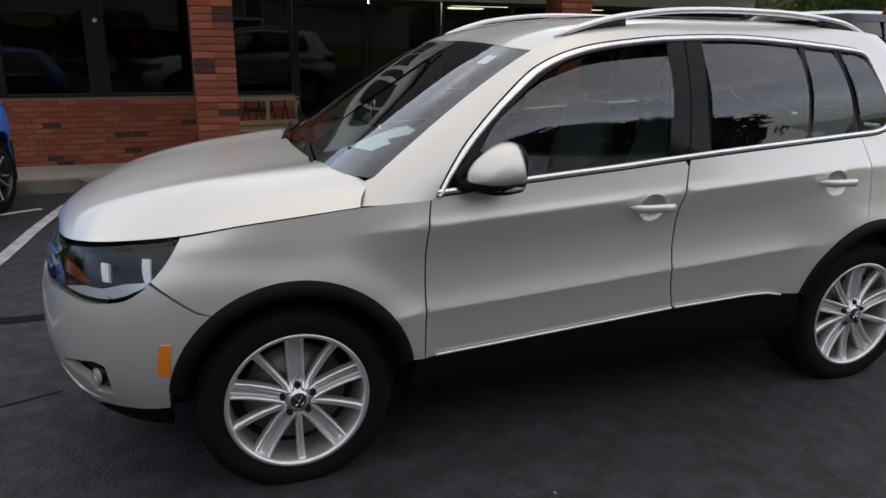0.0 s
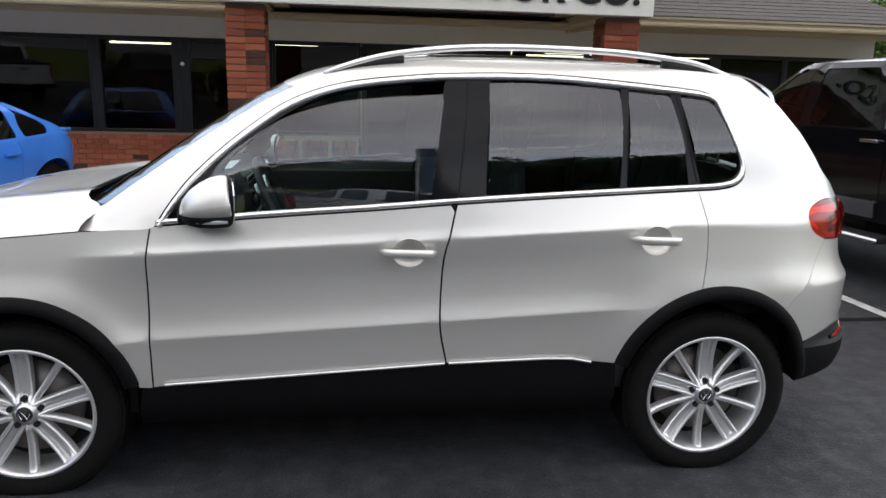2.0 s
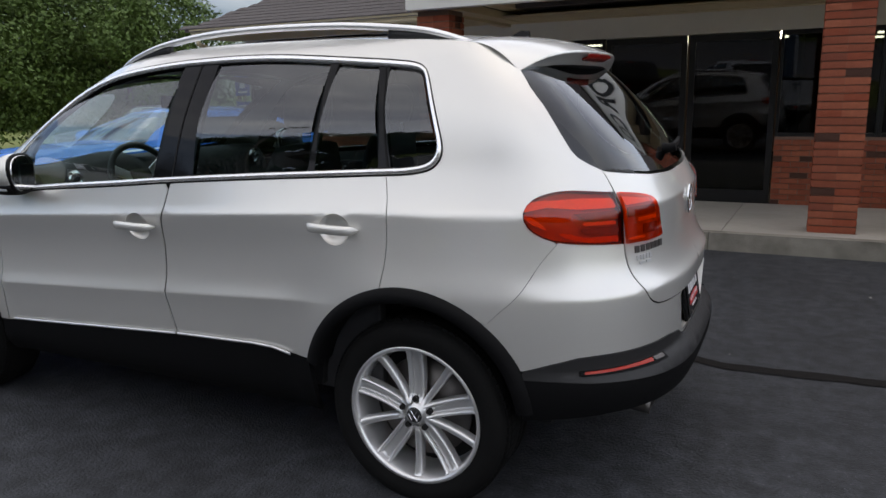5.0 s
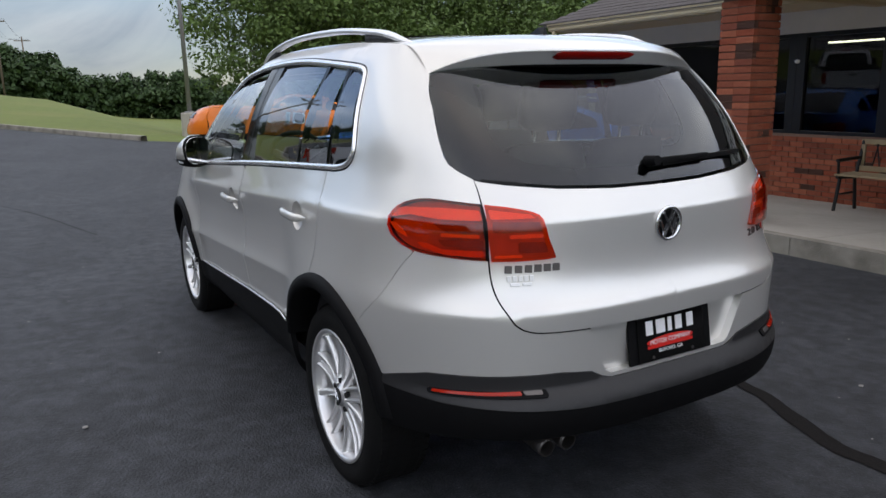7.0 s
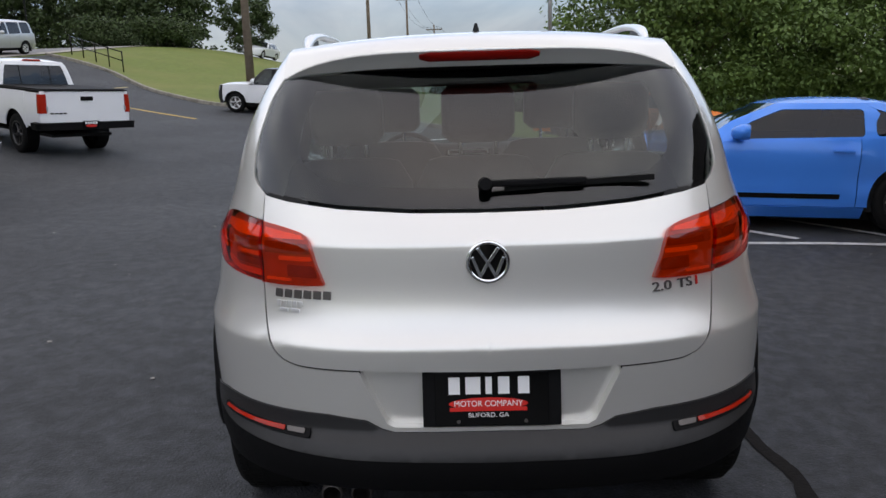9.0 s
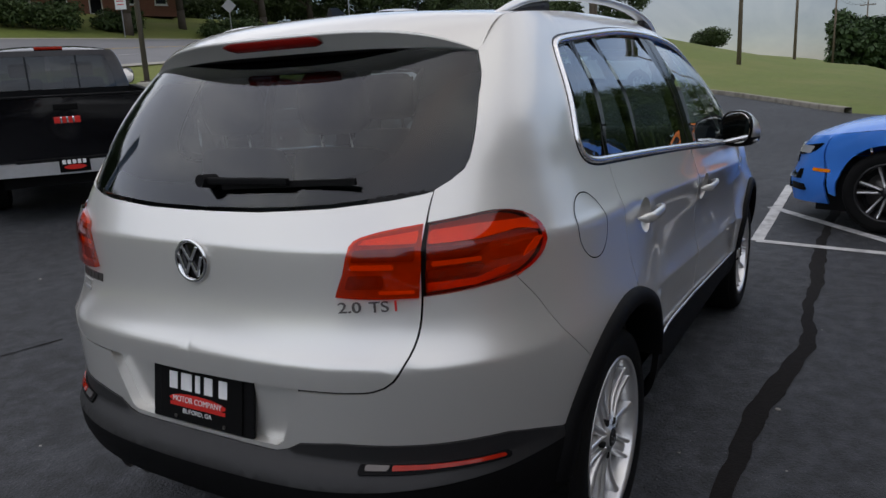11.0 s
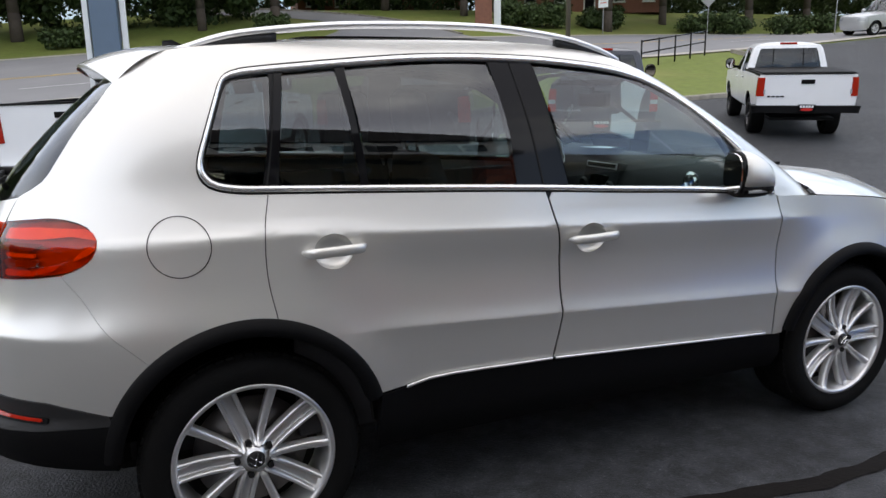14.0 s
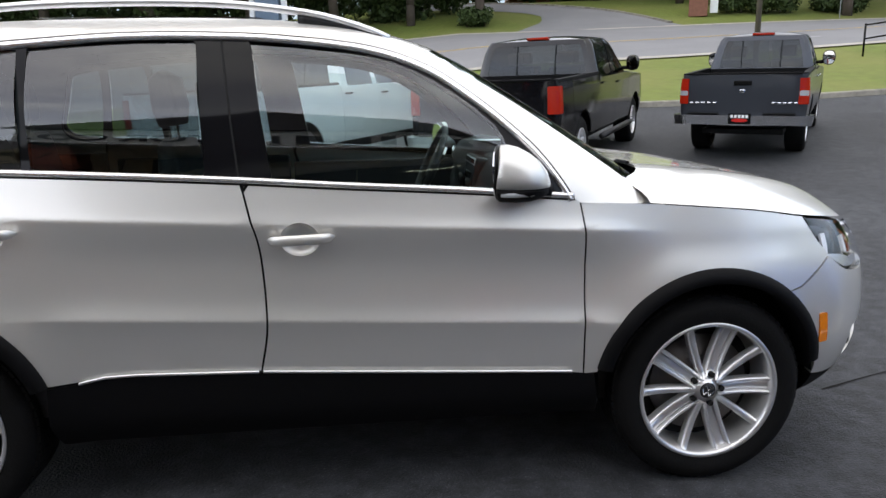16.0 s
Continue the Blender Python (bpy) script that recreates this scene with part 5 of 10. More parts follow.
def bead(surface, outline, profile):
    """A raised strip that runs round inside an outline; profile: how far in, and how high."""
    d = dense(outline, 0.015)
    base = np.array(d)
    vs = []
    e = 0.002
    for into, high in profile:
        q = shrink(base, into)
        p = surface(q[:, 0], q[:, 1])
        du = surface(q[:, 0] + e, q[:, 1]) - surface(q[:, 0] - e, q[:, 1])
        dv = surface(q[:, 0], q[:, 1] + e) - surface(q[:, 0], q[:, 1] - e)
        nrm = np.cross(dv, du)
        nrm /= np.linalg.norm(nrm, axis=1, keepdims=True) + 1e-12
        vs += list(p + nrm * high)
    n, k = len(base), len(profile)
    fs = [(j * n + i, j * n + (i + 1) % n, (j + 1) * n + (i + 1) % n, (j + 1) * n + i) for j in range(k - 1) for i in range(n)]
    return vs, fs


# black bead added to draw the dark gap between body and chrome
pair("window_gasket", bead(upper, dlo, [(-0.004, -0.006), (-0.0035, 0.001), (-0.001, 0.0015), (0.002, 0.001), (0.0025, -0.006)]), GLOSS_BLACK, BOTH, "black rubber lip outside the chrome")
pair("chrome_trim", bead(upper, dlo, [(0.0015, -0.006), (0.002, 0.002), (0.0035, 0.006), (0.007, 0.0095), (0.012, 0.011), (0.017, 0.0095), (0.0205, 0.006), (0.022, 0.002), (0.0225, -0.008)]), TRIM, BOTH, "chrome window surround")

# door handles in round cups
for doors, c, x0, x1, z in ((front_doors, CUP_F, -0.185, 0.025, 0.948), (rear_doors, CUP_R, -1.125, -0.920, 0.992)):
    n = 28
    vs, fs = [], []
    for k, (q, into) in enumerate(((1.0, 0.0), (0.93, 0.010), (0.7, 0.020), (0.35, 0.026), (0.05, 0.028))):
        for u, z_ in ring_of(c, 0.062 * q, 0.055 * q, n):
            p = lower(u, z_)
            vs.append((float(p[0]), float(p[1]) - into, float(p[2])))
    fs = [(k * n + i, k * n + (i + 1) % n, (k + 1) * n + (i + 1) % n, (k + 1) * n + i) for k in range(4) for i in range(n)]
    fs = [f[::-1] for f in fs]
    pair("handle_cup", (vs, fs), SILVER, doors)
    vs, fs = [], []
    m = 14
    for i in range(m + 1):
        t = i / m
        x = x0 + (x1 - x0) * t
        y0 = float(lower(x, z)[1])
        out = 0.034 * (1 - (2 * t - 1) ** 6) + 0.006
        r = 0.0135 * (1 - (2 * t - 1) ** 8) ** 0.5 + 0.003
        for j in range(10):
            b = 2 * math.pi * j / 10
            vs.append((x, y0 + out + 0.65 * r * math.cos(b), z + 0.006 * t + r * math.sin(b)))
    fs = [(i * 10 + j, (i + 1) * 10 + j, (i + 1) * 10 + (j + 1) % 10, i * 10 + (j + 1) % 10) for i in range(m) for j in range(10)] + [tuple(range(10)), tuple(m * 10 + j for j in range(9, -1, -1))]
    pair("door_handle", (vs, fs), SILVER, doors)

# door mirrors
def blob(profile, seg=20):
    """A closed body lofted from rings of (x, y centre, z centre, half y, half z)."""
    vs = []
    for x, cy, cz, hy, hz in profile:
        for i in range(seg):
            a = 2 * math.pi * i / seg
            ca, sa = math.cos(a), math.sin(a)
            q = 1 / (abs(ca) ** 2.8 + abs(sa) ** 2.8) ** (1 / 2.8)
            vs.append((x, cy + hy * q * ca, cz + hz * q * sa))
    k = len(profile)
    fs = [(i * seg + j, i * seg + (j + 1) % seg, (i + 1) * seg + (j + 1) % seg, (i + 1) * seg + j) for i in range(k - 1) for j in range(seg)]
    fs += [tuple(range(seg))[::-1], tuple((k - 1) * seg + j for j in range(seg))]
    return vs, [f[::-1] for f in fs]


def dome(rows, seg=14, flat=False):
    """A closed body lofted from cross-sections (x, y centre, foot z, half width, height): a dome on a level foot, or a shallow tray hung below it."""
    vs = []
    for x, cy, z0, hy, h in rows:
        for i in range(seg + 1):
            a = math.pi * i / seg
            ca, sa = math.cos(a), math.sin(a)
            vs.append((x, cy + hy * math.copysign(abs(ca) ** 0.82, ca), z0 + h * sa**0.82))
    k, m = len(rows), seg + 1
    fs = [(i * m + j, i * m + (j + 1) % m, (i + 1) * m + (j + 1) % m, (i + 1) * m + j) for i in range(k - 1) for j in range(m)]
    fs += [tuple(range(m))[::-1], tuple((k - 1) * m + j for j in range(m))]
    return vs, fs if flat else [f[::-1] for f in fs]


def turned(vf, degrees=16, x0=0.62, y0=0.92):
    """Turns the mirror's glass in towards the driver."""
    c, q = math.cos(radians(degrees)), math.sin(radians(degrees))
    return [(x0 + c * (x - x0) - q * (y - y0), y0 + q * (x - x0) + c * (y - y0), z) for x, y, z in vf[0]], vf[1]


mirrors = pair("door_mirror", turned(dome([(0.546, 0.944, 1.100, 0.078, 0.124), (0.552, 0.944, 1.099, 0.083, 0.129), (0.575, 0.944, 1.098, 0.085, 0.130), (0.605, 0.943, 1.098, 0.084, 0.122), (0.64, 0.946, 1.098, 0.078, 0.104), (0.672, 0.938, 1.098, 0.071, 0.078), (0.695, 0.928, 1.098, 0.048, 0.046), (0.706, 0.922, 1.098, 0.018, 0.014)])), SILVER, BOTH, "silver door mirror with black base")
pair("mirror_base", turned(dome([(0.545, 0.944, 1.097, 0.077, -0.040), (0.552, 0.944, 1.097, 0.083, -0.046), (0.60, 0.943, 1.097, 0.085, -0.048), (0.645, 0.944, 1.097, 0.078, -0.044), (0.68, 0.932, 1.097, 0.062, -0.036), (0.70, 0.925, 1.097, 0.030, -0.022)], flat=True)), PLASTIC, mirrors)
pair("mirror_foot", turned(blob([(0.585, 0.875, 1.085, 0.05, 0.020), (0.65, 0.875, 1.085, 0.062, 0.024), (0.71, 0.872, 1.078, 0.05, 0.018)])), PLASTIC, mirrors)
pair("mirror_bezel", turned(blob([(0.538, 0.944, 1.142, 0.072, 0.078), (0.541, 0.944, 1.142, 0.078, 0.085), (0.552, 0.944, 1.142, 0.080, 0.086)])), GLOSS_BLACK, mirrors)
pair("mirror_glass", turned(blob([(0.534, 0.944, 1.143, 0.068, 0.074), (0.538, 0.944, 1.143, 0.070, 0.076)])), MIRROR, mirrors, flat=True)
pair("repeater", turned(blob([(0.560, 1.014, 1.081, 0.012, 0.009), (0.60, 1.015, 1.081, 0.014, 0.0095), (0.645, 1.006, 1.081, 0.011, 0.009), (0.66, 1.0, 1.081, 0.006, 0.006)], 10)), LENS_WHITE, mirrors, "clear indicator repeater")

# roof rails
RAIL = rounded([(0.228, 0.596, 1.571), (0.17, 0.602, 1.595), (0.08, 0.607, 1.624), (-0.044, 0.609, 1.653), (-0.262, 0.61, 1.680), (-0.48, 0.61, 1.6895), (-0.71, 0.608, 1.689), (-0.94, 0.602, 1.6815), (-1.177, 0.586, 1.660), (-1.29, 0.577, 1.640), (-1.415, 0.565, 1.600)], 0.035)
vs = []
for i, (x, y, z) in enumerate(RAIL):
    t = i / (len(RAIL) - 1)
    w = 0.021 * (1 - (2 * t - 1) ** 10) + 0.003
    for j in range(10):
        b = 2 * math.pi * j / 10
        vs.append((x, y + w * math.cos(b), z + 0.0125 * math.sin(b)))
n = len(RAIL)
fs = [(i * 10 + j, i * 10 + (j + 1) % 10, (i + 1) * 10 + (j + 1) % 10, (i + 1) * 10 + j) for i in range(n - 1) for j in range(10)] + [tuple(range(10))[::-1], tuple((n - 1) * 10 + j for j in range(10))]
rails = pair("roof_rail", (vs, [f[::-1] for f in fs]), SATIN, BOTH, "satin aluminium roof rail")
for a, b in ((-0.10, 0.205), (-1.39, -1.08)):
    pts = [q for q in RAIL if a <= q[0] <= b]
    vs = []
    for x, y, z in pts:
        ze = float(EDGE_Z(min(max(x, -1.5), 0.34)))
        zb = ze + (float(ROOF_C(x)) - ze) * (1 - min(1, y / max(0.3, float(upper(sx(min(x, 0.2), ze), ze)[1]))) ** 2.3) - 0.006
        vs += [(x, y - 0.012, z - 0.004), (x, y + 0.012, z - 0.004), (x, y + 0.014, zb), (x, y - 0.014, zb)]
    m = len(pts)
    fs = [(i * 4 + j, (i + 1) * 4 + j, (i + 1) * 4 + (j + 1) % 4, i * 4 + (j + 1) % 4) for i in range(m - 1) for j in range(4)] + [(0, 1, 2, 3), tuple((m - 1) * 4 + j for j in (3, 2, 1, 0))]
    pair("rail_foot", (vs, fs), PLASTIC_GREY, rails)

# tail details
def on_tail(y, z, off=0.004, turn=0.0):
    """A frame on the tail: x to the left as seen from behind, y up, z outwards."""
    e = 0.004
    u = u_of_y(abs(y), z)
    p = around(u, z)
    du = around(u + e, z) - around(u - e, z)
    dv = around(u, z + e) - around(u, z - e)
    nrm = np.cross(dv, du)
    nrm /= np.linalg.norm(nrm)
    s = 1 if y >= 0 else -1
    p, nrm = Vector((p[0], s * p[1], p[2])), Vector((nrm[0], s * nrm[1], nrm[2]))
    up = Vector(dv * np.array([1, s, 1])).normalized()
    right = up.cross(nrm).normalized()
    m = Matrix((right, up, nrm)).transposed().to_4x4()
    return Matrix.Translation(p + nrm * off) @ m


vs, fs = lathe([(0.047, 0.000), (0.0555, 0.002), (0.058, 0.007), (0.0555, 0.011), (0.049, 0.0115), (0.047, 0.008)], 48, "z")
badge = part_mesh("badge", mesh_of("badge", vs, fs, CHROME), hatch_ob, "round chrome badge")
badge.matrix_local = on_tail(0.0, 1.015, -0.001)
vs, fs = lathe([(0.0, 0.006), (0.030, 0.0055), (0.048, 0.003)], 40, "z")
part_mesh("badge_disc", mesh_of("badge_disc", vs, fs, GLOSS_BLACK), badge)
for pts in (((-0.026, 0.036), (0, -0.002)), ((0.026, 0.036), (0, -0.002)), ((-0.040, 0.012), (-0.020, -0.038)), ((0.040, 0.012), (0.020, -0.038)), ((-0.020, -0.038), (0, 0.000)), ((0.020, -0.038), (0, 0.000))):
    a, b = Vector((*pts[0], 0.008)), Vector((*pts[1], 0.008))
    d = b - a
    bm = bmesh.new()
    box(bm, -d.length / 2 - 0.002, d.length / 2 + 0.002, -0.0045, 0.0045, -0.003, 0.003, Matrix.Translation((a + b) / 2) @ Matrix.Rotation(math.atan2(d.y, d.x), 4, "Z"), bevel=0.001)
    part("badge_bar", bm, CHROME, badge)


def bars(name, y0, y1, z, h, count, mat, parent):
    """Unlettered name plate: a row of raised blocks."""
    for i in range(count):
        y = y0 + (y1 - y0) * (i + 0.5) / count
        bm = bmesh.new()
        w = abs(y1 - y0) / count * 0.40
        box(bm, -w, w, -h / 2, h / 2, 0, 0.004, bevel=0.0012)
        ob = part(name, bm, mat, parent)
        ob.matrix_local = on_tail(y, z, 0.0)


bars("name_plate", 0.595, 0.425, 0.925, 0.023, 6, STEEL, hatch_ob)
bars("dealer_plate", 0.59, 0.51, 0.897, 0.017, 5, ALLOY, hatch_ob)
bars("dealer_plate", 0.585, 0.515, 0.880, 0.010, 2, ALLOY, hatch_ob)
words("2.0", "engine_badge", 0.036, STEEL, hatch_ob, on_tail(-0.472, 0.927, 0.002), depth=0.003, squash=1.35)
words("TS", "engine_badge", 0.036, STEEL, hatch_ob, on_tail(-0.540, 0.930, 0.002), depth=0.003, squash=1.25)
words("I", "engine_badge", 0.036, RED_PRINT, hatch_ob, on_tail(-0.576, 0.932, 0.002), depth=0.003, squash=1.3)

# dealer plate
plate_m = Matrix.Translation((-2.105, -0.003, 0.648)) @ Matrix(((0, 0, -1), (-1, 0, 0), (0, 1, 0))).to_4x4() @ pose(0, 0, 0, -9, 0, 0)
plate = new("licence_plate")
plate.parent = car
plate.matrix_local = plate_m
tagged(plate, "black dealer plate with white and red print")
bm = bmesh.new()
box(bm, -0.152, 0.152, -0.072, 0.072, -0.004, 0.0, bevel=0.002)
part("plate", bm, GLOSS_BLACK, plate)
bm = bmesh.new()
box(bm, -0.185, 0.185, -0.075, 0.075, -0.016, -0.005, bevel=0.003)
part("plate_holder", bm, PLASTIC, plate)
for i in range(5):
    w = 0.040 if i == 1 else 0.017 if i == 2 else 0.030
    x = (-0.100, -0.050, -0.008, 0.032, 0.085)[i]
    bm = bmesh.new()
    box(bm, x - w / 2, x + w / 2, 0.014, 0.060, 0.0, 0.0015)
    part("plate_block", bm, WHITE, plate)
bm = bmesh.new()
bmesh.ops.create_circle(bm, cap_ends=True, segments=40, radius=1.0, matrix=Matrix.Translation((-0.01, -0.012, 0.001)) @ Matrix.Diagonal((0.105, 0.0165, 1, 1)))
part("plate_oval", bm, RED_PRINT, plate)
bm = bmesh.new()
box(bm, -0.113, 0.093, -0.032, -0.022, 0.0, 0.0008)
part("plate_band", bm, RED_PRINT, plate)
words("MOTOR COMPANY", "plate_words", 0.022, WHITE, plate, pose(-0.01, -0.012, 0.0022), depth=0.0004, squash=0.95)
words("BUFORD, GA", "plate_words", 0.017, WHITE, plate, pose(-0.01, -0.043, 0.0012), depth=0.0004, squash=1.1)
for x in (-0.09, 0.09):
    bm = bmesh.new()
    rod(bm, (x, -0.06, 0), (x, -0.06, 0.003), 0.005)
    part("screw", bm, STEEL, plate)

# rear wiper
wip = new("rear_wiper")
wip.parent = hatch_ob
wip.matrix_local = Matrix.Identity(4)
bm = bmesh.new()
rod(bm, (-1.965, 0.0, 1.205), (-2.015, 0.0, 1.212), 0.020, 0.016, 16)
part("pivot", bm, PLASTIC, wip)
bm = bmesh.new()
a, b = Vector((-1.998, 0.0, 1.210)), Vector((-1.982, -0.27, 1.212))
d = (b - a)
m = Matrix.Translation((a + b) / 2) @ d.to_track_quat("X", "Z").to_matrix().to_4x4()
box(bm, -d.length / 2, d.length / 2, -0.007, 0.007, -0.009, 0.009, m, bevel=0.005)
part("arm", bm, PLASTIC, wip)
bm = bmesh.new()
a, b = Vector((-1.985, -0.05, 1.195)), Vector((-1.958, -0.455, 1.213))
d = (b - a)
m = Matrix.Translation((a + b) / 2) @ d.to_track_quat("X", "Z").to_matrix().to_4x4()
box(bm, -d.length / 2, d.length / 2, -0.005, 0.005, -0.008, 0.008, m, bevel=0.002)
part("blade", bm, RUBBER, wip)

# exhaust
for y in (0.455, 0.370):
    vs, fs = lathe([(0.026, 0.0), (0.030, 0.0), (0.0305, -0.02), (0.030, -0.16), (0.026, -0.16), (0.026, 0.0)], 24, "z")
    ob = part_mesh("exhaust_tip", mesh_of("exhaust_tip", vs, fs, STEEL), car, "dark steel twin exhaust tip")
    ob.matrix_local = Matrix.Translation((-2.035, y, 0.335)) @ Matrix(((0, 0, -1), (-1, 0, 0), (0, 1, 0))).to_4x4() @ pose(0, 0, 0, 6, 0, 0)

# front wipers
for y0, y1 in ((0.45, -0.10), (-0.25, -0.66)):
    bm = bmesh.new()
    rod(bm, (1.10 + 0.06 * (1 - y0 * y0), y0, 1.10), (1.02 + 0.06 * (1 - y1 * y1), y1, 1.135), 0.009, 0.006, 8)
    part("wiper", bm, PLASTIC, car)


# wheels
def make_wheel(name, tyre_r, rim_r, width, style, label, alloy=None, tyre_mat=None):
    """A wheel about its own y axis, outside towards +y."""
    alloy = alloy or ALLOY
    wh = new(name)
    w = width
    side = tyre_r - rim_r
    prof = [(rim_r - 0.012, 0.000), (rim_r + 0.004, 0.004), (rim_r + side * 0.25, 0.012), (rim_r + side * 0.55, 0.014), (rim_r + side * 0.82, 0.004), (tyre_r - 0.008, -0.016), (tyre_r, -0.035),
            (tyre_r + 0.001, -w / 2), (tyre_r, -w + 0.035), (tyre_r - 0.01, -w + 0.014), (rim_r + side * 0.5, -w - 0.01), (rim_r - 0.01, -w)]
    vs, fs = lathe(prof, 64)
    tyre = part_mesh("tyre", mesh_of("tyre", vs, fs, RUBBER), wh, "black rubber tyre")
    # tread grooves: raised blocks round the shoulder
    bm = bmesh.new()
    for i in range(72):
        a = 2 * math.pi * i / 72
        m = pose(0, 0, 0, 0, math.degrees(-a), 0) @ Matrix.Translation((tyre_r - 0.003, 0, 0))
        for y0, y1 in ((-0.042, -0.020), (-0.085, -0.05), (-w + 0.05, -w + 0.085), (-w + 0.02, -w + 0.042)):
            box(bm, -0.006, 0.005, y0, y1, -tyre_r * 0.034, tyre_r * 0.034, m @ pose(0, 0, 0, 0, 0, 0))
    tagged(part("tread", bm, RUBBER, tyre), kind="stuff")
    vs, fs = lathe([(rim_r - 0.010, -0.004), (rim_r + 0.002, 0.004), (rim_r + 0.001, 0.008), (rim_r - 0.010, 0.007), (rim_r - 0.016, -0.004), (rim_r - 0.022, -0.05), (rim_r - 0.028, -w * 0.9)], 64)
    rim = part_mesh("rim", mesh_of("rim", vs, fs, alloy), wh, "silver alloy rim")
    vs, fs = lathe([(0.0, -0.085), (rim_r * 0.72, -0.085), (rim_r * 0.72, -0.10), (0, -0.10)], 40)
    part_mesh("brake_disc", mesh_of("brake_disc", vs, fs, STEEL), wh)
    vs, fs = lathe([(0.0, -0.13), (rim_r - 0.026, -0.13)], 40)
    part_mesh("back_plate", mesh_of("back_plate", vs, fs, DARK), wh)

    def blade(angle, off0, off1, w0, w1, y0, y1, mat=alloy):
        vs = []
        rs = (0.040, 0.075, 0.12, 0.17, 0.215, 0.235)
        for i, q in enumerate(rs):
            t = i / (len(rs) - 1)
            r = q * (rim_r - 0.006) / 0.235
            off, ww = off0 + (off1 - off0) * t, w0 + (w1 - w0) * t
            yy = y0 + (y1 - y0) * t - 0.018 * math.sin(math.pi * t)
            for dx, dy in ((-0.5, -0.034), (-0.5, -0.006), (-0.22, 0.0), (0.22, 0.0), (0.5, -0.006), (0.5, -0.034)):
                vs.append((off + ww * dx, yy + dy, r))
        k = 6
        fs = [(i * k + j, i * k + j + 1, (i + 1) * k + j + 1, (i + 1) * k + j) for i in range(len(rs) - 1) for j in range(k - 1)]
        fs += [(0, 1, 2, 3, 4, 5), tuple((len(rs) - 1) * k + j for j in range(5, -1, -1))]
        me = mesh_of("spoke", vs, fs, mat)
        ob = part_mesh("spoke", me, rim)
        ob.matrix_local = pose(0, 0, 0, 0, angle, 0)

    if style == "ten":
        for i in range(5):
            a = 72 * i
            blade(a, -0.0195, -0.0265, 0.015, 0.014, -0.008, 0.001)
            blade(a, 0.0195, 0.0265, 0.015, 0.014, -0.008, 0.001)
            blade(a, 0.0, 0.0, 0.028, 0.044, -0.020, -0.013)
            blade(a + 36, 0.0, 0.0, 0.020, 0.030, -0.008, 0.001)
    elif style == "split":
        for i in range(5):
            for s in (-1, 1):
                blade(72 * i, 0.010 * s, 0.055 * s, 0.020, 0.018, -0.02, -0.006, ALLOY)
                blade(72 * i, 0.004 * s, 0.030 * s, 0.012, 0.010, -0.03, -0.012)
    else:
        for i in range(style):
            blade(360 / style * i, 0.0, 0.0, 0.05 if style < 8 else 0.028, 0.055 if style < 8 else 0.032, -0.015, -0.006)
    vs, fs = lathe([(0.0, -0.002), (0.020, -0.002), (0.030, -0.005), (0.034, -0.012), (0.046, -0.016), (0.050, -0.05)], 28)
    hub = part_mesh("hub", mesh_of("hub", vs, fs, alloy), rim)
    vs, fs = lathe([(0.0, 0.0), (0.026, -0.0005), (0.029, -0.004)], 28)
    cap = part_mesh("hub_cap", mesh_of("hub_cap", vs, fs, PLASTIC_GREY), rim)
    if style == "ten":
        for x0, z0_, x1, z1_ in ((-0.014, 0.018, 0.0, -0.002), (0.014, 0.018, 0.0, -0.002), (-0.021, 0.004, -0.010, -0.019), (0.021, 0.004, 0.010, -0.019), (-0.010, -0.019, 0.0, 0.0), (0.010, -0.019, 0.0, 0.0)):
            bm = bmesh.new()
            rod(bm, (x0, 0.001, z0_), (x1, 0.001, z1_), 0.0022, seg=6)
            part("cap_bar", bm, CHROME, cap)
    for i in range(5):
        a = radians(72 * i)
        bm = bmesh.new()
        rod(bm, (0.056 * math.sin(a), -0.05, 0.056 * math.cos(a)), (0.056 * math.sin(a), -0.010, 0.056 * math.cos(a)), 0.0105, seg=10)
        part("lug_nut", bm, DARK, rim)
    return wh


first = make_wheel("wheel", 0.344, 0.251, 0.225, "ten", "")
first.parent = car
first.matrix_local = pose(1.302, 0.868, 0.342, 0, 1, 0)
tagged(first, "silver alloy wheel with ten spokes on a black tyre")
for m in (pose(-1.302, 0.868, 0.342, 0, 0, 0), pose(1.302, -0.868, 0.342, 0, -18, 180), pose(-1.302, -0.868, 0.342, 0, 19, 180)):
    copy_thing(first, m)
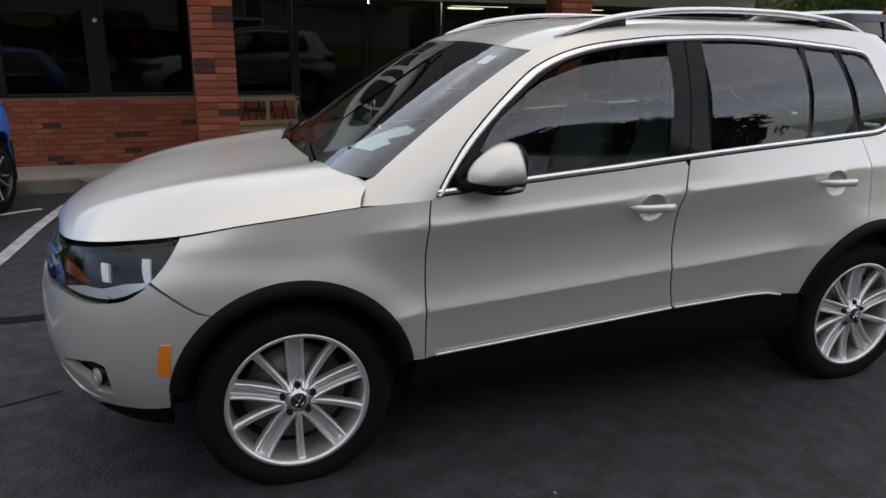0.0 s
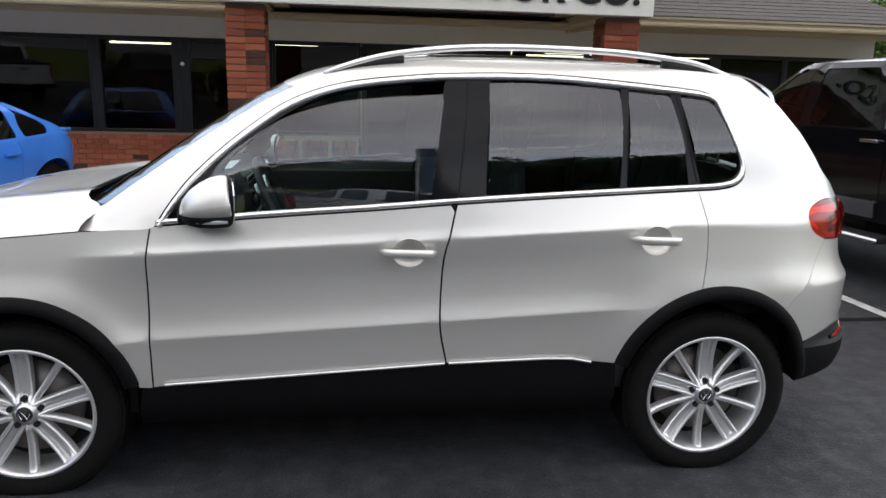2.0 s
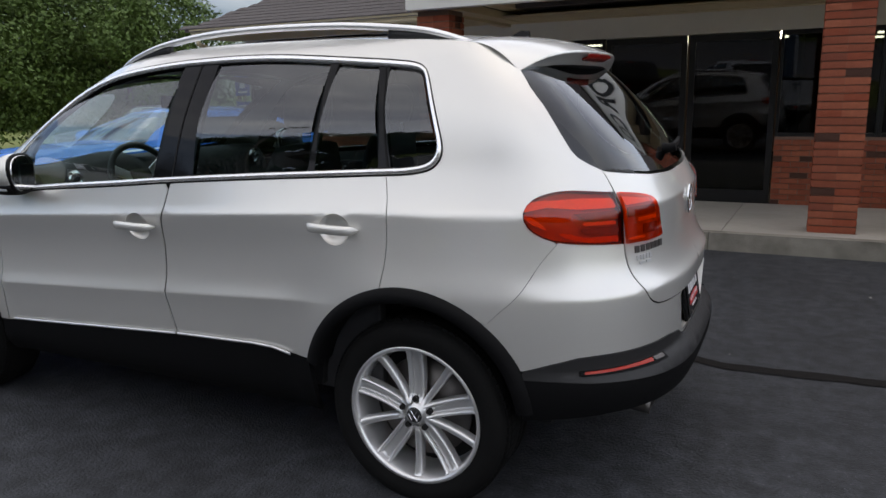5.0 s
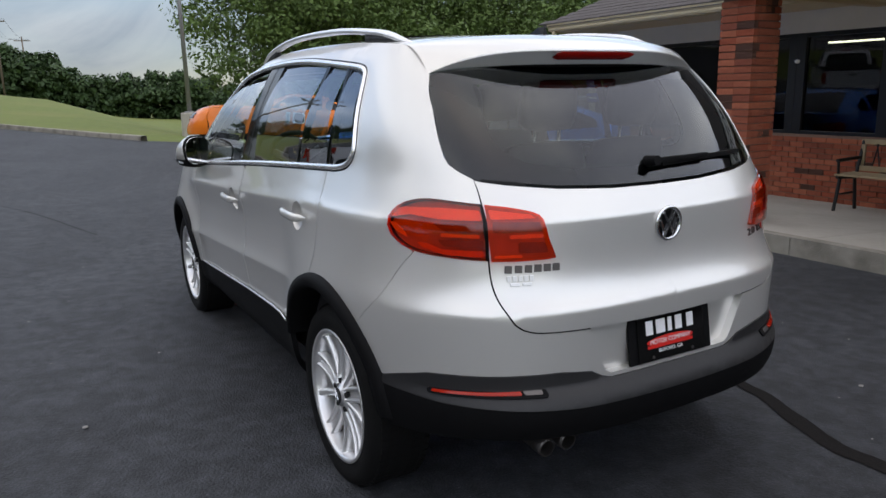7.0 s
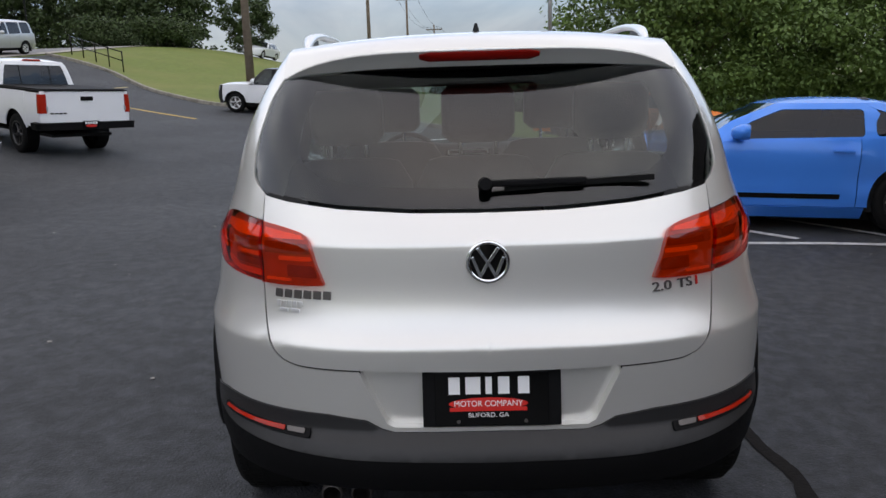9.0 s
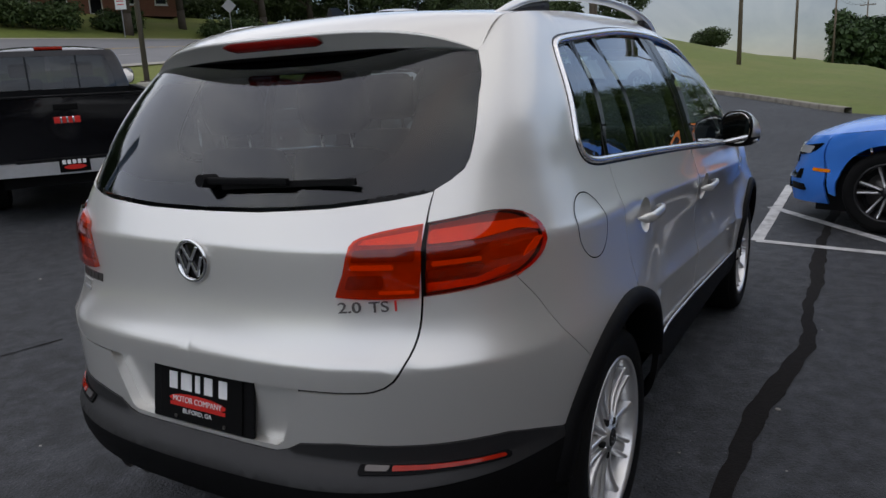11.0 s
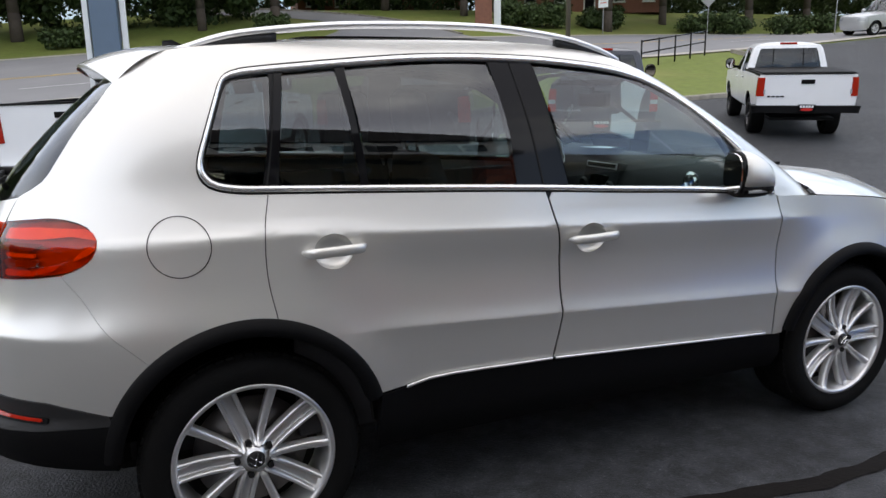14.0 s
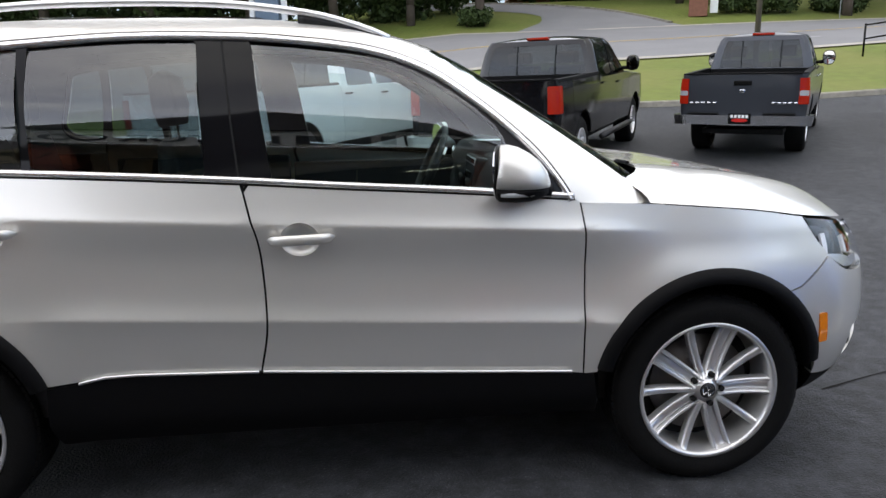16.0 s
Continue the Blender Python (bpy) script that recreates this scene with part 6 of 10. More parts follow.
# ---------------------------------------------------------------- other parked vehicles
class Shell:
    """A body surface in plan: straight flanks with rounded ends. u is x on the flank and an angle past each corner."""

    def __init__(self, half, front, rear, xf, xr, nf=2.8, nr=2.8):
        self.half, self.front, self.rear, self.xf, self.xr, self.nf, self.nr = half, front, rear, xf, xr, nf, nr

    def __call__(self, u, z):
        u, z = np.broadcast_arrays(np.asarray(u, float), np.asarray(z, float))
        h, xf, xr = self.half(z), self.xf(z), self.xr(z)
        pf, pr = np.clip(u - xf, 0, np.pi / 2), np.clip(xr - u, 0, np.pi / 2)
        cf, sf, cr, sr = np.cos(pf), np.sin(pf), np.cos(pr), np.sin(pr)
        rf, rr = 1 / (cf**self.nf + sf**self.nf) ** (1 / self.nf), 1 / (cr**self.nr + sr**self.nr) ** (1 / self.nr)
        x = np.where(u > xf, xf + (self.front(z) - xf) * rf * sf, np.where(u < xr, xr - (xr - self.rear(z)) * rr * sr, u))
        y = np.where(u > xf, h * rf * cf, np.where(u < xr, h * rr * cr, h))
        return np.stack([x, y, z], -1)

    def x(self, x, z):
        xf, xr = float(self.xf(z)), float(self.xr(z))
        if x > xf:
            s = min((x - xf) / (float(self.front(z)) - xf), 0.9999)
            return xf + math.atan2(s, (1 - s**self.nf) ** (1 / self.nf))
        if x < xr:
            s = min((xr - x) / (xr - float(self.rear(z))), 0.9999)
            return xr - math.atan2(s, (1 - s**self.nr) ** (1 / self.nr))
        return x

    def fy(self, y, z):
        c = min(y / float(self.half(z)), 0.9999)
        return float(self.xf(z)) + (math.pi / 2 if y <= 0 else math.atan2((1 - c**self.nf) ** (1 / self.nf), c))

    def ry(self, y, z):
        c = min(y / float(self.half(z)), 0.9999)
        return float(self.xr(z)) - (math.pi / 2 if y <= 0 else math.atan2((1 - c**self.nr) ** (1 / self.nr), c))


def lid(rows, crown, power=2.4, n=14):
    """A crowned surface over rows of edge points (x, y, z)."""
    vs = []
    for x, y, z in rows:
        for j in range(n + 1):
            v = math.sin(math.pi / 2 * (1 - 2 * j / n))
            vs.append((x, v * y, z + crown(x) * (1 - abs(v) ** power)))
    return vs, [(i * (n + 1) + j, i * (n + 1) + j + 1, (i + 1) * (n + 1) + j + 1, (i + 1) * (n + 1) + j) for i in range(len(rows) - 1) for j in range(n)]


def park(x, y, yaw, wb=2.8):
    """Stands a vehicle on the ground at its rear axle, heading yaw degrees from +x."""
    c, q = math.cos(radians(yaw)), math.sin(radians(yaw))
    z = ground_z(x, y)
    f = Vector((c, q, (ground_z(x + wb * c, y + wb * q) - z) / wb)).normalized()
    side = Vector((-q, c, (ground_z(x - 0.7 * q, y + 0.7 * c) - ground_z(x + 0.7 * q, y - 0.7 * c)) / 1.4))
    up = f.cross(side).normalized()
    m = Matrix((f, up.cross(f), up)).transposed().to_4x4()
    return Matrix.Translation((x, y, z + 0.002)) @ m


PAINTS = {}


def paint(name, color, metal=0.3, rough=0.3):
    if name not in PAINTS:
        PAINTS[name] = material(name, color, rough=rough, metal=metal, coat=0.35, grain=0.05, scale=3, ior=1.4)
    return PAINTS[name]


GLASS_DARK = glass("glass_privacy", (0.8, 0.9, 0.95), 0.09, gloss=0.04)
CHROME_SOFT = material("bumper_chrome", (0.62, 0.63, 0.65), rough=0.16, metal=1.0, grain=0.05, scale=8)


def vehicle(name, label, m, v, category="car", group=""):
    """A road vehicle from its measures; x ahead from the rear axle, y to its left, z up."""
    ob = thing(name, label, category, m, group)
    both = (ob, ob)
    wb, W, r, zs = v["wb"], v["W"], v["r"], v["sill"]
    ra = r + v.get("arch", 0.075)
    tail, nose = -v["roh"], wb + v["foh"]
    body, gl = v["paint"], v.get("glass", GLASS_DARK)
    ex, ez = np.array(v["edge"]).T
    edge_c = curve_of(ex, ez)

    def edge(x):
        return float(edge_c(x))

    ztop = max(ez)
    hz, hw = np.array(v.get("half", [(zs - 0.1, -0.09), (zs, -0.035), (zs + 0.15, -0.01), (zs + 0.35, 0.0), (ztop - 0.12, -0.01), (ztop, -0.03), (ztop + 0.1, -0.06)])).T
    half = curve_of(hz, hw + W / 2)
    fz, fo = np.array(v.get("front", [(zs - 0.2, -0.12), (zs, -0.03), (zs + 0.2, 0.0), (zs + 0.45, -0.03), (ztop, -0.14), (ztop + 0.1, -0.3)])).T
    rz, ro = np.array(v.get("rear", [(zs - 0.2, 0.06), (zs, 0.01), (zs + 0.3, 0.0), (ztop, 0.015), (ztop + 0.1, 0.02)])).T
    xf, xr = nose - v.get("lf", 0.7), tail + v.get("lr", 0.4)
    lo = Shell(half, curve_of(fz, fo + nose), curve_of(rz, ro + tail), lambda z: xf + 0 * z, lambda z: xr + 0 * z, v.get("nf", 2.6), v.get("nr", 2.8))
    mf, mr = xf + math.pi / 2, xr - math.pi / 2
    al = math.asin(max(-0.9, min(0.9, (zs - r) / ra)))
    ad = math.degrees(al)

    def side(points):
        return [(lo.x(x, z), z) for x, z in points]

    def top(a, b, n=8):
        return [(x, edge(x)) for x in steps(a, b, n)]

    low = dict(grid=0.14, step=0.07, gap=0.004, depth=0.02)
    # flanks: wing, doors, quarter
    seams = v["seams"]
    a0, a1 = seams[-1], seams[0]
    x_fl, x_rl = wb + ra * math.cos(al) + 0.06, -ra * math.cos(al) - 0.06
    pair("front_wing", skin(lo, side(top(a0, x_fl) + [(x_fl, zs + 0.02)] + arc(wb, r, ra, ad, 180 - ad, 18) + [(a0, zs)]), **low), body, both)
    doors = []
    for i in range(len(seams) - 1):
        b, a = seams[i], seams[i + 1]
        d = pair("door", skin(lo, side(top(b, a) + [(a, zs), (b, zs)]), **low), body, both)
        doors.append((b, a, d))
    pair(v.get("quarter_name", "rear_quarter"), skin(lo, side(top(x_rl, a1) + [(a1, zs)] + arc(0, r, ra, ad, 180 - ad, 18) + [(x_rl, zs + 0.02)]), **low), body, both)
    # ends
    zn, zt = edge(nose), edge(tail)
    front_edge = [(lo.x(x, edge(x)), edge(x)) for x in steps(x_fl, min(nose - 0.25, float(lo.front(zn)) - 0.06), 5)] + [(mf, zn)]
    fb = part_mesh("front_bumper", mesh_of("front_bumper", *whole(skin(lo, front_edge + [(mf, zs - 0.12), (lo.x(x_fl, zs - 0.08), zs - 0.08)], mid=mf, **low)), v.get("bumper_f", body)), ob)
    zrb = v.get("tail_low", zs + 0.1)
    zbl = v.get("bumper_low", zs - 0.1)
    xbs = tail + 0.26 if v.get("pickup") else x_rl - 0.05
    rear_edge = [(lo.x(x, edge(x)), edge(x)) for x in steps(x_rl, max(tail + 0.2, float(lo.rear(zt)) + 0.05), 5)] + [(mr, zt)]
    tg = part_mesh(v.get("tail_name", "boot_lid"), mesh_of("tail", *whole(skin(lo, [(mr, zrb - 0.1), (lo.x(x_rl, zrb - 0.1), zrb - 0.1)] + rear_edge, mid=mr, **low)), body), ob)
    rb = part_mesh("rear_bumper", mesh_of("rear_bumper", *whole(skin(lo, [(lo.x(xbs, zbl + 0.03), zbl + 0.03), (lo.x(xbs, zrb), zrb), (mr, zrb), (mr, zbl)], mid=mr, grid=0.14, step=0.07, gap=0.003,
                                                                     lift=v.get("bumper_out", 0.0), depth=0.03 + v.get("bumper_out", 0.0))), v.get("bumper_r", body)), ob)
    # bonnet and rear deck
    cx, cz = v["cowl"]
    us = steps(lo.x(cx - 0.12, edge(cx)), lo.x(min(nose - 0.25, float(lo.front(zn)) - 0.06), zn), 14)

    def rows_of(us, shell, zf):
        out = []
        for u in us:
            z = zf(min(max(u, tail), nose))
            p = shell(u, z)
            z = edge(float(p[0]))
            p = shell(u, z)
            out.append((float(p[0]), float(p[1]) - 0.003, z))
        return out

    hood_rows = rows_of(us + steps(us[-1], mf, 5)[1:], lo, edge)
    hc = v.get("hood_crown", 0.10)
    xh = hood_rows[-1][0]
    part_mesh("bonnet", mesh_of("bonnet", *lid(hood_rows, lambda x: hc * min(1, max(0, (xh - x) / 0.35)) ** 0.6 + 0.002, 2.6), body), ob)
    if v.get("pickup"):
        # open load bed: rail, walls and floor
        x0, x1 = tail + 0.05, seams[0] - 0.03
        zr = edge(0)
        wi = W / 2 - 0.10
        bm = bmesh.new()
        box(bm, x0, x1, -W / 2 + 0.025, -wi, zr - 0.06, zr + 0.012, bevel=0.01)
        box(bm, x0, x1, wi, W / 2 - 0.025, zr - 0.06, zr + 0.012, bevel=0.01)
        part("bed_rail", bm, v.get("rail", PLASTIC), ob)
        bm = bmesh.new()
        box(bm, x0, x1, -wi, wi, zr - 0.52, zr - 0.48)
        box(bm, x0, x1, wi, wi + 0.02, zr - 0.5, zr - 0.01)
        box(bm, x0, x1, -wi - 0.02, -wi, zr - 0.5, zr - 0.01)
        box(bm, x1 - 0.02, x1, -wi, wi, zr - 0.5, zr - 0.01)
        box(bm, tail + 0.03, tail + 0.08, -wi, wi, zr - 0.5, zr - 0.012)
        part("bed_liner", bm, PLASTIC, ob)
        if v.get("cover"):
            bm = bmesh.new()
            box(bm, x0 + 0.02, x1 - 0.02, -wi - 0.03, wi + 0.03, zr + 0.005, zr + 0.035, bevel=0.012)
            part("bed_cover", bm, PLASTIC, ob, "black soft bed cover")
        bm = bmesh.new()
        box(bm, tail - 0.012, tail + 0.02, -wi, wi, zr - 0.005, zr + 0.02, bevel=0.01)
        part("tailgate_cap", bm, v.get("cap", PLASTIC), tg)
    elif v.get("deck"):
        us = steps(lo.x(v["base_r"] + 0.1, edge(v["base_r"])), lo.x(max(tail + 0.2, float(lo.rear(zt)) + 0.05), zt), 10)
        rows = rows_of(us + steps(us[-1], mr, 5)[1:], lo, edge)
        part_mesh("rear_deck", mesh_of("rear_deck", [(a, b, c) for a, b, c in lid(rows, lambda x: 0.04 * min(1, max(0, (x - tail) / 0.3)) + 0.002)[0]], [f[::-1] for f in lid(rows, lambda x: 0.0)[1]], body), ob)
    # glasshouse
    zroof = v["roof"]
    ze = zroof - v.get("roof_crown", 0.07)
    zb = edge(cx)
    rf, rr = v["roof_f"], v["roof_r"]
    br = v["base_r"]
    zbr = edge(br)
    zmid = (zb + ze) / 2
    bow = v.get("bow", 0.02)
    gf = curve_of([zb - 0.1, zb, zmid, ze, ze + 0.05], [cx + 0.1 * (cx - rf) / (ze - zb), cx, (cx + rf) / 2 + bow * 2, rf, rf - 0.1])
    gr = curve_of([zbr - 0.1, zbr, (zbr + ze) / 2, ze, ze + 0.05], [br - 0.02, br, (br + rr) / 2 - bow, rr, rr + 0.05])
    tb = v.get("tumble", 0.26)
    gz = curve_of([min(zb, zbr) - 0.1, min(zb, zbr), (zb + ze) / 2, ze - 0.06, ze, ze + 0.03], [W / 2 - 0.02, W / 2 - 0.045, W / 2 - 0.05 - tb * (ze - zb) * 0.46, W / 2 - 0.05 - tb * (ze - zb - 0.06), W / 2 - 0.085 - tb * (ze - zb), W / 2 - 0.15 - tb * (ze - zb)])
    lfu, lru = v.get("lfu", 0.5), v.get("lru", 0.12)
    up = Shell(gz, gf, gr, lambda z: gf(z) - lfu, lambda z: gr(z) + lru, 4.2, v.get("nru", 6.0))
    kf, kr = v.get("kf", 0.90), v.get("kr", 0.90)

    def kh(z, k):
        return k * float(gz(z))

    n = 8
    rear_side = [(up.ry(kh(z, kr), z), z) for z in steps(ze, zbr - 0.01, n)]
    front_side = [(up.fy(kh(z, kf), z), z) for z in steps(zb - 0.01, ze, n)]
    bottom = [(x, edge(x) - 0.012) for x in steps(br + lru, cx - lfu, 8)]
    roofline = [(u, ze) for u in steps(front_side[-1][0], rear_side[0][0], 14)][1:-1]
    wins = []
    for a, b in v["windows"]:
        zl = max(edge(a), edge(b)) + 0.015
        zh = ze - v.get("win_top", 0.055)
        a_lo, a_hi = max(a, float(gr(zl)) + v.get("pr", 0.14)), max(a, float(gr(zh)) + v.get("pr", 0.14))
        b_lo, b_hi = min(b, float(gf(zl)) - v.get("pf", 0.30)), min(b, float(gf(zh)) - v.get("pf", 0.30))
        zc = (zl + zh) / 2
        pts = [(a_lo, edge(a_lo) + 0.015), (b_lo, edge(b_lo) + 0.015), (min(b, float(gf(zc)) - v.get("pf", 0.30)), zc), (b_hi, zh), (a_hi, zh), (max(a, float(gr(zc)) + v.get("pr", 0.14)), zc)]
        wins.append(corners([(up.x(x, z), z) for x, z in pts], 0.045, 4))
    cab = pair("cab_side", skin(up, rear_side + bottom + front_side + roofline, wins, grid=0.12, step=0.06, gap=0.0, depth=0.012), v.get("pillar", body), both)
    for w in wins:
        pair("side_window", skin(up, w, grid=0.15, step=0.06, gap=-0.004, depth=0, lift=-0.008), gl, cab)
        if v.get("trim"):
            rim = [tuple(q) for q in shrink(dense(w, 0.04), -0.02)]
            pair("window_trim", skin(up, rim, [w], grid=0.5, step=0.06, gap=0, depth=0.006, lift=0.004), v["trim"], cab)
    ws = [(up.fy(0, z), z) for z in (zb - 0.01,)] + [(up.fy(kh(zb, q), zb - 0.01), zb - 0.01) for q in (0.3, 0.6)] + front_side + [(up.fy(kh(ze, q), ze), ze) for q in (0.6, 0.3)] + [(up.fy(0, ze), ze)]
    part_mesh("windscreen", mesh_of("windscreen", *whole(skin(up, ws, grid=0.15, step=0.08, gap=0, depth=0)), GLASS_FRONT), ob)
    rw = [(up.ry(0, ze), ze)] + [(up.ry(kh(ze, q), ze), ze) for q in (0.3, 0.6)] + rear_side + [(up.ry(kh(zbr, q), zbr - 0.01), zbr - 0.01) for q in (0.6, 0.3)] + [(up.ry(0, zbr - 0.01), zbr - 0.01)]
    if v.get("rear_glass", True):
        part_mesh("rear_window", mesh_of("rear_window", *whole(skin(up, rw, grid=0.15, step=0.08, gap=0, depth=0)), gl), ob)
    else:
        zl, zh = zbr + v.get("rw_low", 0.05), ze - 0.07
        hole = corners([(up.ry(0.001, zl), zl), (up.ry(0.001, zh), zh), (up.ry(kh(zh, 0.80), zh), zh), (up.ry(kh(zl, 0.82), zl), zl)], 0.001, 1)
        strip = [q for q in rw[:-1]] + [(up.ry(0, zl), zl), (up.ry(kh(zl, 0.82), zl), zl), (up.ry(kh(zh, 0.80), zh), zh), (up.ry(0, zh), zh)]
        top_rw = [(up.ry(0, ze), ze)] + [(up.ry(kh(ze, q), ze), ze) for q in (0.3, 0.6)] + rear_side
        back = top_rw + [(up.ry(kh(zbr, q), zbr - 0.01), zbr - 0.01) for q in (0.6, 0.3)] + [(up.ry(0, zbr - 0.01), zbr - 0.01), (up.ry(0, zl), zl), (up.ry(kh(zl, 0.82), zl), zl), (up.ry(kh(zh, 0.80), zh), zh), (up.ry(0, zh), zh)]
        wall = part_mesh("cab_back", mesh_of("cab_back", *whole(skin(up, back, grid=0.15, step=0.08, gap=0, depth=0)), body), ob)
        glass_o = [(up.ry(0, zl), zl), (up.ry(kh(zl, 0.82), zl), zl), (up.ry(kh(zh, 0.80), zh), zh), (up.ry(0, zh), zh)][::-1]
        part_mesh("rear_window", mesh_of("rear_window", *whole(skin(up, glass_o, grid=0.15, step=0.08, gap=-0.01, depth=0, lift=-0.006)), gl), wall)
        for s in (-0.3, 0.3):
            bm = bmesh.new()
            xa, xb = float(up(up.ry(0.3, zl), zl)[0]), float(up(up.ry(0.3, zh), zh)[0])
            rod(bm, (xa - 0.004, s, zl), (xb - 0.004, s, zh), 0.012, seg=6)
            part("window_divider", bm, GLOSS_BLACK, wall)
    us = steps(up.ry(0, ze), float(up.xr(ze)), 6) + steps(float(up.xr(ze)), float(up.xf(ze)), 10)[1:] + steps(float(up.xf(ze)), up.fy(0, ze), 6)[1:]
    rows = [tuple(map(float, up(u, ze))) for u in us]
    xa, xb = rows[0][0], rows[-1][0]
    rc = v.get("roof_crown", 0.07)
    vf = lid(rows, lambda x: rc * max(0.0, 1 - abs((x - (xa + xb) / 2) / ((xb - xa) / 2)) ** 3.5), 3.0)
    roof = part_mesh("roof", mesh_of("roof", vf[0], [f[::-1] for f in vf[1]], v.get("roof_paint", body)), ob)
    if v.get("pickup"):
        bm = bmesh.new()
        box(bm, rr + 0.0, rr + 0.07, -0.17, 0.17, ze + 0.012, ze + 0.05, bevel=0.008)
        part("brake_lamp", bm, LENS_LOW, roof, "red high brake lamp")
    # inside: floor, dashboard, seats
    bm = bmesh.new()
    hw_in = W / 2 - 0.30
    box(bm, tail + 0.25, nose - 0.35, -hw_in, hw_in, zs - 0.16, min(edge(0), edge(nose)) - (0.62 if v.get("pickup") else 0.25))
    box(bm, br + 0.15, cx - 0.1, -W / 2 + 0.09, W / 2 - 0.09, zs - 0.05, zb - 0.30)
    part("underbody", bm, DARK, ob)
    bm = bmesh.new()
    box(bm, cx - 0.55, cx - 0.02, -W / 2 + 0.12, W / 2 - 0.12, zb - 0.4, zb - 0.02, bevel=0.05)
    part("dashboard", bm, CABIN, ob)
    rows_x = [cx - 1.45] + ([max(cx - 2.35, br + 0.42)] if len(seams) > 2 else [])
    for sx_ in rows_x:
        for sy_ in (0.38, -0.38):
            bm = bmesh.new()
            box(bm, sx_, sx_ + 0.5, sy_ - 0.25, sy_ + 0.25, zb - 0.45, zb - 0.28, bevel=0.05)
            box(bm, -0.07, 0.07, -0.25, 0.25, 0.0, 0.58, Matrix.Translation((sx_ + 0.0, sy_, zb - 0.35)) @ pose(0, 0, 0, 0, -14, 0), bevel=0.05)
            box(bm, -0.05, 0.05, -0.13, 0.13, 0.62, 0.80, Matrix.Translation((sx_ + 0.0, sy_, zb - 0.35)) @ pose(0, 0, 0, 0, -14, 0), bevel=0.04)
            part("seat", bm, v.get("seats", LEATHER), ob)
    # handles, mirrors
    for b, a, d in doors:
        zc = edge(b) - 0.12
        yh = float(lo(b + 0.13, zc)[1])
        for s, dd in zip((1, -1), d):
            bm = bmesh.new()
            box(bm, b + 0.06, b + 0.25, s * yh - 0.004, s * yh + 0.03 * s + 0.004, zc - 0.014, zc + 0.014, bevel=0.008)
            part("door_handle", bm, v.get("handle", body), dd)
    mx = v.get("mirror_x", seams[-1] - 0.25)
    mh = v.get("mirror_h", 0.10)
    ym = W / 2 + 0.10
    zm = edge(mx) + mh + 0.02
    mir = pair("door_mirror", blob([(mx - 0.07, ym, zm, 0.10, mh), (mx, ym, zm, 0.105, mh), (mx + 0.06, ym - 0.01, zm - 0.01, 0.085, mh * 0.8), (mx + 0.09, ym - 0.02, zm - 0.01, 0.03, mh * 0.4)], 14), v.get("mirror", body), both)
    pair("mirror_glass", blob([(mx - 0.074, ym, zm, 0.088, mh - 0.014), (mx - 0.071, ym, zm, 0.09, mh - 0.012)], 14), MIRROR, mir, flat=True)
    pair("mirror_foot", blob([(mx - 0.03, W / 2 - 0.02, zm - mh * 0.6, 0.08, 0.03), (mx + 0.05, W / 2 - 0.02, zm - mh * 0.6, 0.08, 0.03)], 10), PLASTIC, mir)
    # wheels
    wh = make_wheel("wheel", r, v["rim"], v.get("tw", 0.25), v.get("style", 6), "", v.get("alloy"))
    yo = W / 2 - 0.045
    wh.parent = ob
    wh.matrix_local = pose(wb, yo, r, 0, 10, 0)
    tagged(wh, v.get("wheel_label", "alloy wheel on a black tyre"))
    for mm in (pose(0, yo, r, 0, 33, 0), pose(wb, -yo, r, 0, 20, 180), pose(0, -yo, r, 0, 50, 180)):
        w2 = copy_thing(wh, m @ mm)
        w2.parent = ob
        w2.matrix_parent_inverse = Matrix.Identity(4)
        w2.matrix_local = mm
    # lamps
    for nm, pts, mat, lift in v.get("lamps_r", ()):
        pair(nm, skin(lo, corners([(lo.ry(-a, z) if a < 0 else lo.x(tail + a, z), z) for a, z in pts], 0.02, 3), grid=0.08, step=0.05, gap=0, depth=0.02 + lift, lift=lift), mat, both)
    for nm, pts, mat, lift in v.get("lamps_f", ()):
        pair(nm, skin(lo, corners([(lo.fy(-a, z) if a < 0 else lo.x(nose - a, z), z) for a, z in pts], 0.02, 3), grid=0.08, step=0.05, gap=0, depth=0.02 + lift, lift=lift), mat, both)
    for nm, pts, mat, lift in v.get("nose_parts", ()):
        part_mesh(nm, mesh_of(nm, *whole(skin(lo, [(mf if y == 0 else lo.fy(y, z), z) for y, z in pts], grid=0.1, step=0.06, gap=0, depth=0.02 + max(lift, 0), lift=lift, mid=mf)), mat), fb)
    for nm, pts, mat, lift in v.get("tail_parts", ()):
        part_mesh(nm, mesh_of(nm, *whole(skin(lo, [(mr if y == 0 else lo.ry(y, z), z) for y, z in pts], grid=0.1, step=0.06, gap=0, depth=0.02 + max(lift, 0), lift=lift, mid=mr)), mat), tg)
    # plate
    if "plate_z" in v:
        pl = new("licence_plate")
        pl.parent = ob
        pl.matrix_local = Matrix.Translation((tail - 0.012 - v.get("bumper_out", 0) * v.get("plate_on", 0), 0, v["plate_z"])) @ Matrix(((0, 0, -1), (-1, 0, 0), (0, 1, 0))).to_4x4()
        tagged(pl, "black dealer plate with white and red print")
        bm = bmesh.new()
        box(bm, -0.152, 0.152, -0.075, 0.075, -0.02, 0.006, bevel=0.003)
        part("plate", bm, GLOSS_BLACK, pl)
